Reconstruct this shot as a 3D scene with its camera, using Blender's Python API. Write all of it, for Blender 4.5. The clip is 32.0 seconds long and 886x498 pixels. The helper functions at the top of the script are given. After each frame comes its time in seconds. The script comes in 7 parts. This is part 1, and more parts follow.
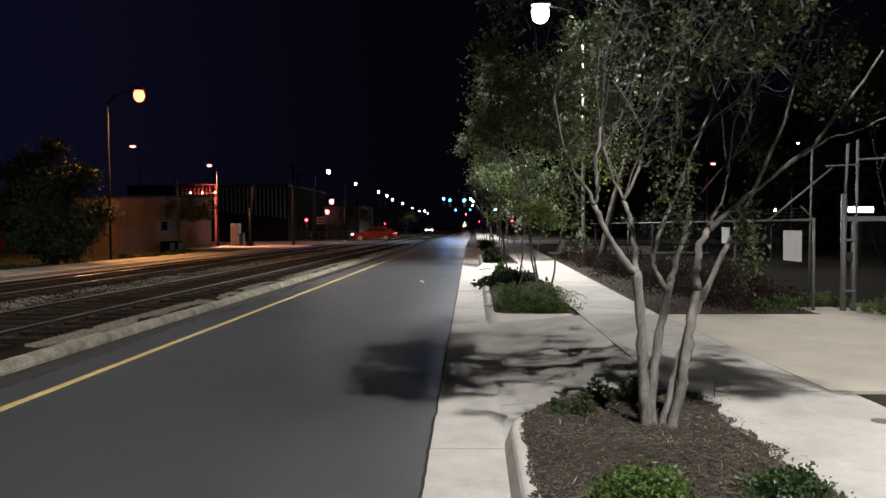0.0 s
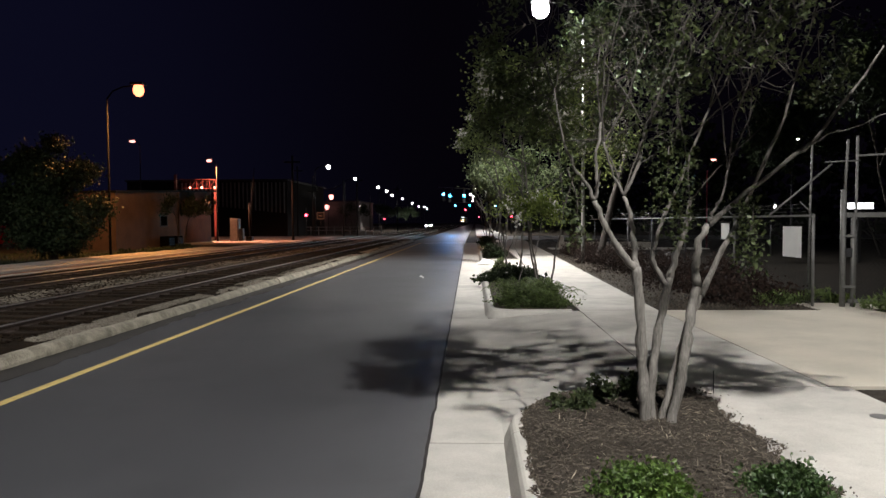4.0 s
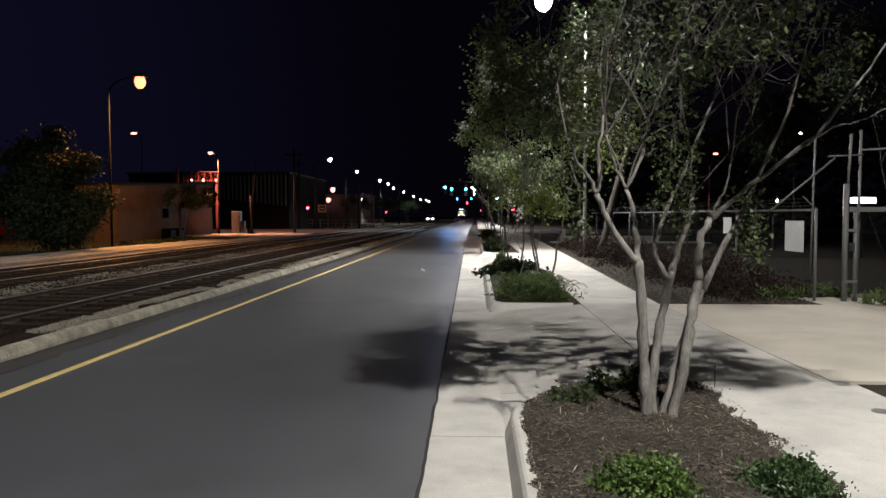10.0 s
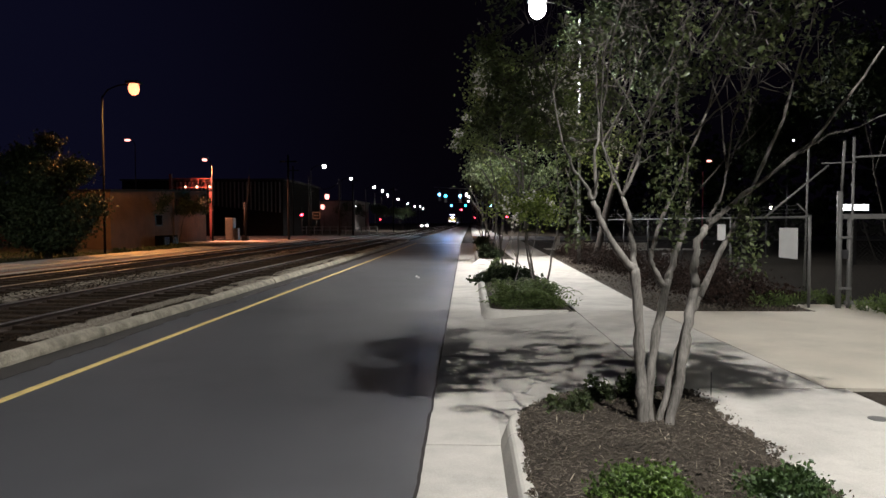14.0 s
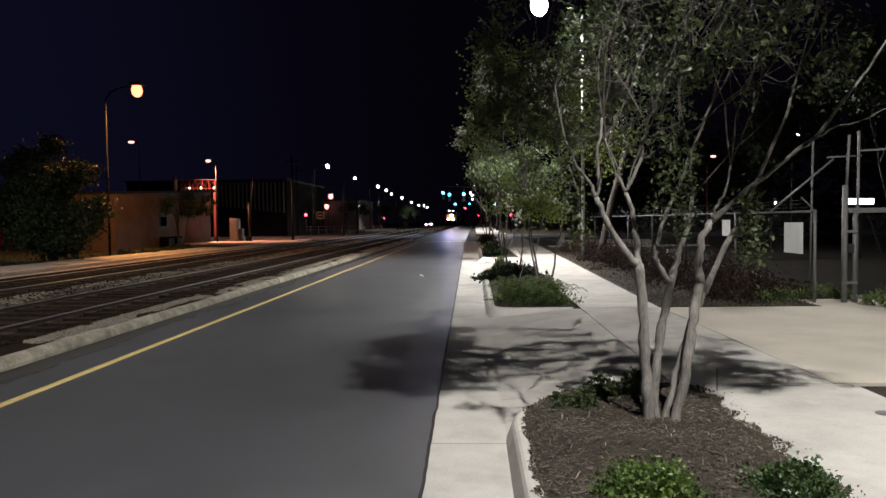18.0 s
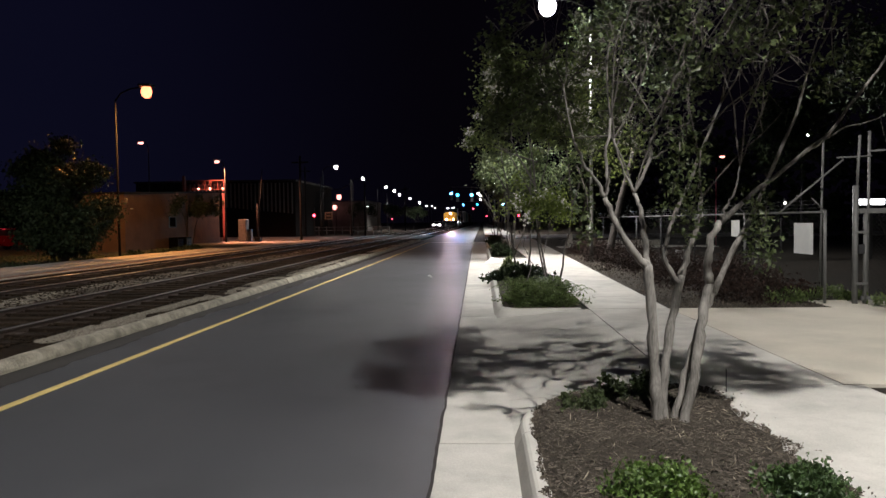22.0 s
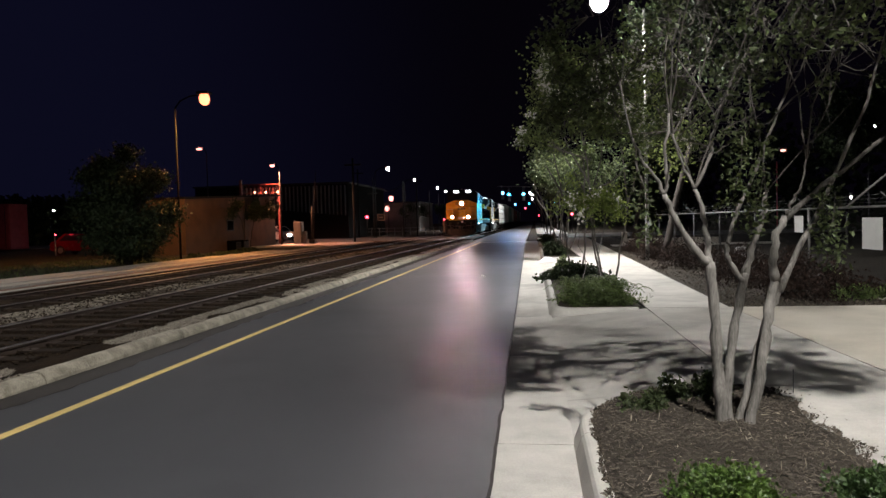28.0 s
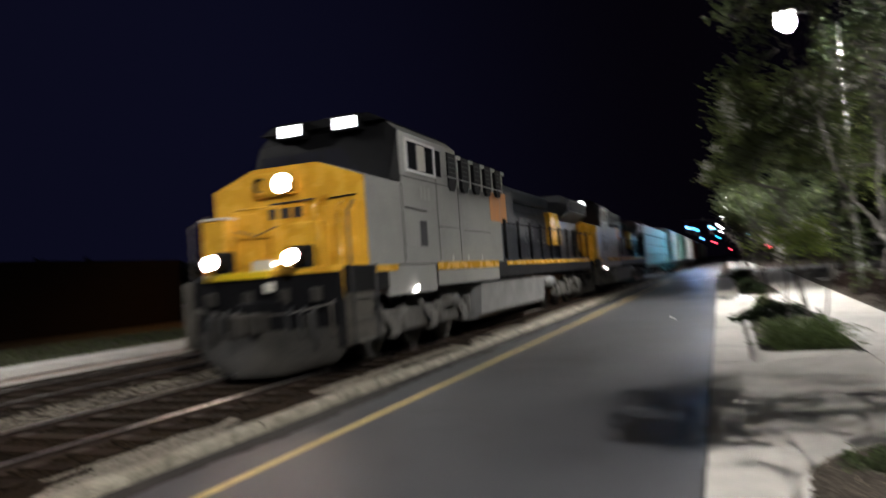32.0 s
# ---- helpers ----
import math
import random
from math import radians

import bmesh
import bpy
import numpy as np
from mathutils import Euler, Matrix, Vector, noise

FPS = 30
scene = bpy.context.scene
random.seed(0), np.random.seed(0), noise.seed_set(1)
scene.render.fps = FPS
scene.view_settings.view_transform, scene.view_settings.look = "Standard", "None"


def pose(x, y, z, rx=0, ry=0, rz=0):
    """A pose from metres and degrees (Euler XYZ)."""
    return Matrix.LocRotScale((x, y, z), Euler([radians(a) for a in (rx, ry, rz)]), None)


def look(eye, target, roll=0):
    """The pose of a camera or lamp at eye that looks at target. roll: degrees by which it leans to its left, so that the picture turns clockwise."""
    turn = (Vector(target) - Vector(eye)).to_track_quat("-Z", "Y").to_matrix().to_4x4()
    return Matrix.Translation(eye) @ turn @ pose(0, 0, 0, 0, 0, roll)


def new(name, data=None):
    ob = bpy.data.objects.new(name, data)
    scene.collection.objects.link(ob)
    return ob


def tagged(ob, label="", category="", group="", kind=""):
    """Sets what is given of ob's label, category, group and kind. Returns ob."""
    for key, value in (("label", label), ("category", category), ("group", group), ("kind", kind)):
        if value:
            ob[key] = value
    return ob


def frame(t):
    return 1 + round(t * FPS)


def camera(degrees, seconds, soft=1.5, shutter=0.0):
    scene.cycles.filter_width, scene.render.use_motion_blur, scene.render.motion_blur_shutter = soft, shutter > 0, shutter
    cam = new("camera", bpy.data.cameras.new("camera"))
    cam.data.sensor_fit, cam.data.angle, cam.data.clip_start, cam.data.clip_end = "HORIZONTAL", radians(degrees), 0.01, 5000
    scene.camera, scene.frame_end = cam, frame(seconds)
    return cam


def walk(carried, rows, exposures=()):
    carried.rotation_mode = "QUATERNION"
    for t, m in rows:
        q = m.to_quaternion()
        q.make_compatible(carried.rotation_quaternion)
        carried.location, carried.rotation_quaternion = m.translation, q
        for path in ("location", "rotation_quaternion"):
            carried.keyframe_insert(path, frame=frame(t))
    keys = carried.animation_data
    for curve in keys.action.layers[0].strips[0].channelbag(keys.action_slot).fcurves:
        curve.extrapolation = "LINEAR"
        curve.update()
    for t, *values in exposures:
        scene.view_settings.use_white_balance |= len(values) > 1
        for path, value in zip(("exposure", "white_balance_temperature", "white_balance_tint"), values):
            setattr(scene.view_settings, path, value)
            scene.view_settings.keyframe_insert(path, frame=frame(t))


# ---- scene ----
cam = camera(63.0, 32.0, soft=1.5, shutter=0.8)
PATH = [
    (0, (0.006, -0.005, 1.554), (-0.083, 1.992, 1.493), -0.4),
    (0.5, (0.007, -0.009, 1.554), (-0.074, 1.988, 1.498), -0.5),
    (1, (0.014, -0.001, 1.552), (-0.074, 1.996, 1.496), -0.7),
    (1.5, (0.013, -0.008, 1.552), (-0.083, 1.989, 1.489), -0.7),
    (2, (0.014, -0.004, 1.547), (-0.066, 1.992, 1.463), -0.4),
    (2.5, (0.006, -0.001, 1.549), (-0.078, 1.996, 1.465), -0.3),
    (3, (0.008, 0.006, 1.549), (-0.085, 2.002, 1.476), -0.5),
    (3.5, (0.005, -0.007, 1.55), (-0.083, 1.99, 1.477), -0.3),
    (5.5, (0.006, 0.001, 1.551), (-0.082, 1.997, 1.476), -0.3),
    (6, (0.008, 0.003, 1.547), (-0.08, 2.0, 1.473), -0.2),
    (6.5, (0.001, 0.001, 1.549), (-0.078, 1.998, 1.472), -0.0),
    (7, (-0.005, 0.005, 1.547), (-0.093, 2.001, 1.466), 0.1),
    (7.5, (-0.005, 0.008, 1.547), (-0.104, 2.003, 1.463), 0.0),
    (8, (0.007, -0.001, 1.546), (-0.089, 1.995, 1.46), -0.2),
    (8.5, (0.005, -0.005, 1.547), (-0.09, 1.991, 1.467), -0.1),
    (9, (0.0, 0.003, 1.549), (-0.1, 1.999, 1.471), -0.1),
    (9.5, (0.007, 0.014, 1.545), (-0.089, 2.01, 1.466), -0.1),
    (10, (0.004, 0.008, 1.548), (-0.088, 2.004, 1.456), -0.1),
    (10.5, (0.008, 0.005, 1.548), (-0.088, 2.001, 1.462), -0.2),
    (11, (-0.001, 0.002, 1.549), (-0.107, 1.998, 1.466), -0.1),
    (11.5, (0.009, -0.005, 1.55), (-0.101, 1.991, 1.489), -0.5),
    (12, (0.012, -0.007, 1.55), (-0.082, 1.99, 1.493), -0.6),
    (12.5, (0.015, 0.0, 1.549), (-0.067, 1.997, 1.484), -0.6),
    (13, (0.004, 0.002, 1.546), (-0.077, 1.999, 1.477), -0.3),
    (13.5, (-0.001, 0.014, 1.545), (-0.089, 2.011, 1.464), -0.1),
    (14, (-0.007, 0.031, 1.55), (-0.083, 2.029, 1.477), -0.1),
    (14.5, (-0.003, 0.039, 1.544), (-0.073, 2.036, 1.474), -0.0),
    (16.5, (0.002, 0.049, 1.544), (-0.05, 2.047, 1.472), -0.8),
    (17, (-0.006, 0.041, 1.547), (-0.069, 2.038, 1.472), -0.5),
    (17.5, (-0.003, 0.045, 1.546), (-0.073, 2.042, 1.464), -0.5),
    (18, (0.0, 0.044, 1.546), (-0.088, 2.041, 1.469), -0.7),
    (18.5, (-0.004, 0.046, 1.544), (-0.094, 2.043, 1.467), -0.4),
    (19, (-0.01, 0.047, 1.547), (-0.094, 2.044, 1.47), -0.2),
    (19.5, (-0.007, 0.035, 1.545), (-0.101, 2.032, 1.465), -0.4),
    (20, (-0.003, 0.038, 1.546), (-0.102, 2.034, 1.466), -0.5),
    (20.5, (-0.004, 0.04, 1.543), (-0.098, 2.037, 1.466), -0.4),
    (21, (-0.004, 0.043, 1.544), (-0.094, 2.04, 1.472), -0.4),
    (21.5, (-0.004, 0.046, 1.547), (-0.111, 2.042, 1.471), -0.6),
    (22, (-0.002, 0.039, 1.545), (-0.112, 2.035, 1.47), -0.7),
    (22.5, (-0.001, 0.033, 1.548), (-0.114, 2.028, 1.477), -0.8),
    (23, (0.0, 0.037, 1.546), (-0.1, 2.033, 1.469), -0.7),
    (23.5, (-0.003, 0.036, 1.545), (-0.126, 2.03, 1.471), -0.8),
    (24, (0.002, 0.03, 1.547), (-0.118, 2.025, 1.474), -1.0),
    (24.5, (0.002, 0.034, 1.547), (-0.115, 2.029, 1.465), -1.1),
    (25, (0.004, -0.002, 1.549), (-0.115, 1.993, 1.475), -1.0),
    (25.5, (-0.004, 0.029, 1.546), (-0.133, 2.024, 1.467), -1.0),
    (27.5, (-0.025, 0.026, 1.547), (-0.206, 2.017, 1.499), -0.1),
    (28, (-0.031, 0.037, 1.545), (-0.284, 2.02, 1.473), -1.5),
    (28.5, (-0.036, 0.021, 1.539), (-0.259, 2.008, 1.491), -1.4),
    (29, (-0.035, 0.027, 1.541), (-0.27, 2.013, 1.495), -1.2),
    (29.5, (-0.042, 0.004, 1.544), (-0.298, 1.988, 1.503), -1.1),
    (30, (-0.04, 0.004, 1.539), (-0.332, 1.983, 1.497), -1.3),
    (30.5, (-0.048, -0.004, 1.544), (-0.355, 1.972, 1.523), -2.0),
    (31, (-0.043, -0.003, 1.553), (-0.453, 1.954, 1.526), -2.8),
    (31.5, (-0.031, 0.017, 1.57), (-0.563, 1.945, 1.559), -4.8),
    (31.6, (-0.069, 0.118, 1.574), (-0.618, 2.042, 1.567), -4.3),
    (31.7, (-0.039, 0.095, 1.575), (-0.62, 2.009, 1.585), -4.8),
    (31.8, (-0.048, -0.005, 1.597), (-0.671, 1.896, 1.618), -4.4),
    (31.9, (-0.047, -0.057, 1.627), (-0.721, 1.825, 1.665), -4.1),
    (32, (-0.061, -0.064, 1.628), (-0.785, 1.799, 1.699), -4.1),
]
walk(cam, [(t, look(eye, target, roll)) for t, eye, target, roll in PATH])

# ---- night sky, lamps, exposure ----
world = bpy.data.worlds.new("night_sky")
scene.world = world
world.use_nodes = True
wn, wl = world.node_tree.nodes, world.node_tree.links
wbg = wn["Background"]
w_tc = wn.new("ShaderNodeTexCoord")
w_dot = wn.new("ShaderNodeVectorMath")
w_dot.operation = "DOT_PRODUCT"
w_dot.inputs[1].default_value = (-1.0, 0.0, -0.05)
w_ramp = wn.new("ShaderNodeValToRGB")
w_ramp.color_ramp.interpolation = "EASE"
w_ramp.color_ramp.elements[0].position, w_ramp.color_ramp.elements[0].color = 0.0, (0.0013, 0.0009, 0.0022, 1)
w_ramp.color_ramp.elements[1].position, w_ramp.color_ramp.elements[1].color = 0.62, (0.0033, 0.0034, 0.0115, 1)
wl.new(w_tc.outputs["Generated"], w_dot.inputs[0])
wl.new(w_dot.outputs["Value"], w_ramp.inputs[0])
wl.new(w_ramp.outputs[0], wbg.inputs[0])
wbg.inputs[1].default_value = 1.0


def spot(name, at, aim, watts, colour, cone=150, blend=0.6, size=0.12):
    d = bpy.data.lights.new(name, "SPOT")
    d.energy, d.color, d.spot_size, d.spot_blend, d.shadow_soft_size = watts, colour, radians(cone), blend, size
    o = new(name, d)
    o.matrix_world = look(at, aim)
    return o


WHITE_LED = (1.0, 0.975, 0.95)
SODIUM = (1.0, 0.41, 0.12)
spot("lamp_light", (2.30, 0.0, 8.95), (1.8, 0.6, 0), 6500, WHITE_LED, 154, 0.35, 0.08)
spot("lamp_light", (2.30, 25.3, 8.48), (3.3, 24.3, 0), 7600, WHITE_LED, 138, 0.5)
spot("lamp_light", (0.83, 99.5, 8.75), (0.4, 97.0, 0), 17000, WHITE_LED, 150, 0.35)
spot("lamp_light", (0.55, 125.0, 8.75), (0.2, 124.5, 0), 10500, WHITE_LED, 142, 0.35)
spot("lamp_light", (-15.87, 33.8, 7.55), (-16.4, 35.0, 0), 4200, SODIUM, 165, 0.4)
spot("lamp_light", (-21.15, 57.0, 6.35), (-20.0, 60.0, 0), 7500, (1.0, 0.36, 0.20), 126, 0.3)
spot("lamp_light", (-17.24, 85.0, 8.0), (-15.0, 80.0, 0), 6500, (1.0, 0.72, 0.66), 146, 0.3)
spot("lamp_light", (-18.0, 151.0, 7.9), (-15.0, 150.0, 0), 6000, WHITE_LED, 140, 0.3)
# unseen lamp, assumed from the lit strips and moved to brighten the train's nose
spot("lamp_light", (-16.4, 9.0, 8.1), (-14.4, 13.0, 0), 2900, WHITE_LED, 114, 0.3)
# cyan spot added to tint the train's sides, its true source unknown
spot("signal_light", (2.9, 103.3, 4.0), (-7.5, 75.5, 2.6), 4300, (0.02, 0.60, 0.92), 23, 0.3)

spot("signal_light", (-3.6, 103.5, 5.3), (-3.0, 84.0, 0.0), 1000, (0.08, 0.34, 1.0), 64, 0.6)

# ---- materials ----


def mat(name, c1, c2=None, rough=0.7, scale=4.0, fine=60.0, bump=0.2, metal=0.0, island=0.0, stain=0.0, dist=0.01, spec=0.5, object_random=0.0, through_light=0.0, streak=0.0):
    """A surface with two scales of variation between two base colours, grain in the relief, and optional stains."""
    m = bpy.data.materials.new(name)
    m.use_nodes = True
    n, l = m.node_tree.nodes, m.node_tree.links
    b = n["Principled BSDF"]
    c2 = c2 or tuple(v * 0.75 for v in c1)
    tc = n.new("ShaderNodeTexCoord")
    big = n.new("ShaderNodeTexNoise")
    big.inputs["Scale"].default_value, big.inputs["Detail"].default_value = scale, 4
    small = n.new("ShaderNodeTexNoise")
    small.inputs["Scale"].default_value, small.inputs["Detail"].default_value = fine, 3
    where = tc.outputs["Object"]
    if streak:
        mp = n.new("ShaderNodeMapping")
        mp.inputs["Scale"].default_value = (1, 1, streak)
        l.new(where, mp.inputs["Vector"])
        where = mp.outputs[0]
    l.new(where, big.inputs["Vector"])
    l.new(where, small.inputs["Vector"])
    add = n.new("ShaderNodeMath")
    add.operation = "MULTIPLY_ADD"
    add.inputs[1].default_value = 0.45
    l.new(small.outputs["Fac"], add.inputs[0])
    half = n.new("ShaderNodeMath")
    half.operation = "MULTIPLY"
    half.inputs[1].default_value = 0.55
    l.new(big.outputs["Fac"], half.inputs[0])
    l.new(half.outputs[0], add.inputs[2])
    ramp = n.new("ShaderNodeValToRGB")
    ramp.color_ramp.elements[0].position, ramp.color_ramp.elements[1].position = 0.36, 0.64
    ramp.color_ramp.elements[0].color, ramp.color_ramp.elements[1].color = (*c2, 1), (*c1, 1)
    l.new(add.outputs[0], ramp.inputs[0])
    out = ramp.outputs[0]
    if island or object_random:
        src = n.new("ShaderNodeNewGeometry" if island else "ShaderNodeObjectInfo")
        mr = n.new("ShaderNodeMapRange")
        amount = island or object_random
        mr.inputs["To Min"].default_value, mr.inputs["To Max"].default_value = 1 - amount, 1 + amount
        l.new(src.outputs["Random Per Island" if island else "Random"], mr.inputs["Value"])
        hsv = n.new("ShaderNodeHueSaturation")
        l.new(mr.outputs[0], hsv.inputs["Value"])
        l.new(out, hsv.inputs["Color"])
        out = hsv.outputs[0]
    if stain:
        st = n.new("ShaderNodeTexNoise")
        st.inputs["Scale"].default_value, st.inputs["Detail"].default_value = 0.9, 7
        st.inputs["Roughness"].default_value = 0.65
        l.new(tc.outputs["Object"], st.inputs["Vector"])
        sr = n.new("ShaderNodeMapRange")
        sr.inputs["From Min"].default_value, sr.inputs["From Max"].default_value = 0.5, 0.72
        sr.inputs["To Min"].default_value, sr.inputs["To Max"].default_value = 1.0, 1.0 - stain
        l.new(st.outputs["Fac"], sr.inputs["Value"])
        h2 = n.new("ShaderNodeHueSaturation")
        l.new(sr.outputs[0], h2.inputs["Value"])
        l.new(out, h2.inputs["Color"])
        out = h2.outputs[0]
    l.new(out, b.inputs["Base Color"])
    b.inputs["Metallic"].default_value = metal
    b.inputs["Specular IOR Level"].default_value = spec
    rr = n.new("ShaderNodeMapRange")
    rr.inputs["To Min"].default_value, rr.inputs["To Max"].default_value = max(0.05, rough - 0.1), min(1.0, rough + 0.1)
    l.new(big.outputs["Fac"], rr.inputs["Value"])
    l.new(rr.outputs[0], b.inputs["Roughness"])
    if bump:
        bp = n.new("ShaderNodeBump")
        bp.inputs["Strength"].default_value, bp.inputs["Distance"].default_value = bump, dist
        l.new(small.outputs["Fac"], bp.inputs["Height"])
        l.new(bp.outputs[0], b.inputs["Normal"])
    if through_light:
        tl = n.new("ShaderNodeBsdfTranslucent")
        lit = n.new("ShaderNodeVectorMath")
        lit.operation = "MULTIPLY"
        lit.inputs[1].default_value = (2.3, 2.2, 1.7)
        l.new(out, lit.inputs[0])
        l.new(lit.outputs[0], tl.inputs["Color"])
        mix = n.new("ShaderNodeMixShader")
        mix.inputs[0].default_value = through_light
        l.new(b.outputs[0], mix.inputs[1])
        l.new(tl.outputs[0], mix.inputs[2])
        l.new(mix.outputs[0], n["Material Output"].inputs["Surface"])
    return m


def glow(name, colour, strength):
    m = bpy.data.materials.new(name)
    m.use_nodes = True
    b = m.node_tree.nodes["Principled BSDF"]
    b.inputs["Base Color"].default_value = (0.8, 0.8, 0.8, 1)
    b.inputs["Emission Color"].default_value = (*colour, 1)
    b.inputs["Emission Strength"].default_value = strength
    return m


def glass(name, tint=(0.02, 0.02, 0.025), rough=0.08):
    m = bpy.data.materials.new(name)
    m.use_nodes = True
    b = m.node_tree.nodes["Principled BSDF"]
    b.inputs["Base Color"].default_value = (*tint, 1)
    b.inputs["Roughness"].default_value = rough
    b.inputs["Specular IOR Level"].default_value = 0.6
    return m


ASPHALT = mat("asphalt", (0.078, 0.079, 0.083), (0.052, 0.053, 0.057), 0.46, 0.35, 160, 0.35, stain=0.25, dist=0.005, spec=0.27)
OLD_ASPHALT = mat("old_asphalt", (0.10, 0.095, 0.09), (0.06, 0.058, 0.056), 0.7, 0.6, 90, 0.5)
CONCRETE = mat("concrete", (0.52, 0.50, 0.455), (0.37, 0.355, 0.32), 0.85, 2.6, 120, 0.35, stain=0.28, dist=0.004, object_random=0.05)
WARM_CONCRETE = mat("warm_concrete", (0.52, 0.480, 0.398), (0.40, 0.367, 0.303), 0.85, 1.2, 140, 0.25, stain=0.15, dist=0.004)
KERB_CONCRETE = mat("kerb_concrete", (0.35, 0.32, 0.25), (0.13, 0.115, 0.085), 0.9, 5.5, 60, 0.7, stain=0.6, dist=0.01, object_random=0.08)
YELLOW_LINE = mat("yellow_road_paint", (0.68, 0.52, 0.20), (0.48, 0.37, 0.14), 0.6, 6, 120, 0.3)
WHITE_PAINT = mat("white_paint", (0.75, 0.74, 0.70), (0.6, 0.59, 0.56), 0.6, 5, 90, 0.2)
DIRT = mat("dirt", (0.075, 0.058, 0.043), (0.04, 0.032, 0.026), 0.95, 2.2, 60, 0.8, dist=0.03, spec=0.1)
BALLAST_BED = mat("ballast_bed", (0.026, 0.017, 0.010), (0.009, 0.006, 0.004), 0.95, 3.0, 40, 0.9, dist=0.04, spec=0.06)
GRAVEL = mat("gravel", (0.33, 0.295, 0.24), (0.17, 0.15, 0.12), 0.9, 12, 80, 0.4, island=0.3, spec=0.15)
DARK_GRAVEL = mat("oily_gravel", (0.030, 0.020, 0.012), (0.011, 0.0075, 0.0046), 0.9, 12, 80, 0.4, island=0.45, spec=0.08)
GRASS_SOIL = mat("grass_soil", (0.06, 0.06, 0.03), (0.04, 0.035, 0.02), 0.95, 2, 40, 0.8, dist=0.04)
TIE_WOOD = mat("tie_wood", (0.030, 0.020, 0.013), (0.012, 0.0085, 0.006), 0.9, 6, 50, 0.7, dist=0.012, object_random=0.3, spec=0.08)
RAIL_STEEL = mat("rail_steel", (0.055, 0.036, 0.026), (0.032, 0.022, 0.017), 0.75, 5, 60, 0.4, metal=0.3)
RAIL_TOP = mat("polished_rail", (0.84, 0.81, 0.78), (0.68, 0.65, 0.62), 0.36, 3, 40, 0.05, metal=1.0)
MULCH = mat("mulch_bed", (0.070, 0.059, 0.047), (0.030, 0.025, 0.020), 0.95, 7, 70, 0.9, dist=0.03, spec=0.1)
CHIP = mat("wood_chip", (0.128, 0.109, 0.087), (0.050, 0.042, 0.034), 0.9, 1.5, 90, 0.4, island=0.5, spec=0.12)
BARK = mat("smooth_bark", (0.268, 0.250, 0.224), (0.085, 0.078, 0.068), 0.75, 22, 110, 0.35, dist=0.006, streak=0.16)
# darker copy of the bark, standing in for crown shade on upper limbs
SHADED_BARK = mat("shaded_bark", (0.180, 0.168, 0.150), (0.058, 0.053, 0.046), 0.8, 20, 100, 0.35, dist=0.006, streak=0.2)
DARK_BARK = mat("dark_bark", (0.050, 0.041, 0.034), (0.024, 0.020, 0.017), 0.9, 8, 50, 0.8, dist=0.015)
LEAF = mat("leaf_green", (0.080, 0.103, 0.048), (0.040, 0.054, 0.026), 0.45, 3, 30, 0.1, island=0.5, spec=0.4, through_light=0.42)
# brighter copy of LEAF, in place of lamplight reaching the kerbside crowns
LEAF_LAMPLIT = mat("leaf_lamplit_green", (0.118, 0.145, 0.062), (0.066, 0.086, 0.036), 0.55, 3, 30, 0.1, island=0.5, spec=0.2, through_light=0.5)
LEAF_LIGHT = mat("leaf_light_green", (0.125, 0.160, 0.042), (0.080, 0.105, 0.030), 0.5, 3, 30, 0.1, island=0.4, spec=0.3, through_light=0.4)
LEAF_DARK = mat("leaf_dark", (0.036, 0.052, 0.022), (0.018, 0.028, 0.013), 0.6, 3, 30, 0.1, island=0.45, spec=0.2)
TWIG_BARK = mat("twig_bark", (0.090, 0.080, 0.069), (0.040, 0.035, 0.030), 0.8, 9, 60, 0.35, dist=0.006)
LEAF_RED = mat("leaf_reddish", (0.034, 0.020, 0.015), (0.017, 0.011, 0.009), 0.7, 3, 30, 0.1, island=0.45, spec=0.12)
LEAF_BUSH = mat("leaf_bush_green", (0.066, 0.110, 0.036), (0.026, 0.050, 0.018), 0.45, 4, 30, 0.1, island=0.45, through_light=0.25)
LEAF_FERN = mat("leaf_fern_green", (0.105, 0.142, 0.050), (0.045, 0.066, 0.024), 0.5, 4, 30, 0.1, island=0.5, spec=0.25, through_light=0.25)
LEAF_LIME = mat("leaf_lime_green", (0.105, 0.170, 0.036), (0.042, 0.076, 0.018), 0.45, 4, 30, 0.1, island=0.45, through_light=0.25)
BLOSSOM = mat("pale_blossom", (0.62, 0.60, 0.55), (0.45, 0.43, 0.38), 0.7, 8, 40, 0.1, island=0.2)
GALV = mat("galvanised_steel", (0.45, 0.45, 0.44), (0.32, 0.32, 0.31), 0.5, 5, 60, 0.15, metal=0.7)
DARK_METAL = mat("dark_metal", (0.045, 0.045, 0.048), (0.025, 0.025, 0.027), 0.55, 5, 60, 0.2, metal=0.4)
RED_GLOW_POST = mat("red_glow_steel", (0.34, 0.060, 0.085), (0.22, 0.036, 0.052), 0.6, 4, 50, 0.2)
STUCCO = mat("brown_stucco", (0.135, 0.085, 0.058), (0.080, 0.052, 0.038), 0.9, 1.2, 60, 0.5, stain=0.35)
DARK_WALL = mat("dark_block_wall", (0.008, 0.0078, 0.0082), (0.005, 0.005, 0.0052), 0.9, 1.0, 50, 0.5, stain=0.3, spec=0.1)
DARK_CLADDING = mat("dark_cladding", (0.014, 0.014, 0.015), (0.009, 0.009, 0.010), 0.8, 2, 40, 0.2, spec=0.12)
PALE_FIN = mat("pale_metal_fin", (0.30, 0.31, 0.32), (0.21, 0.22, 0.23), 0.6, 3, 40, 0.1)
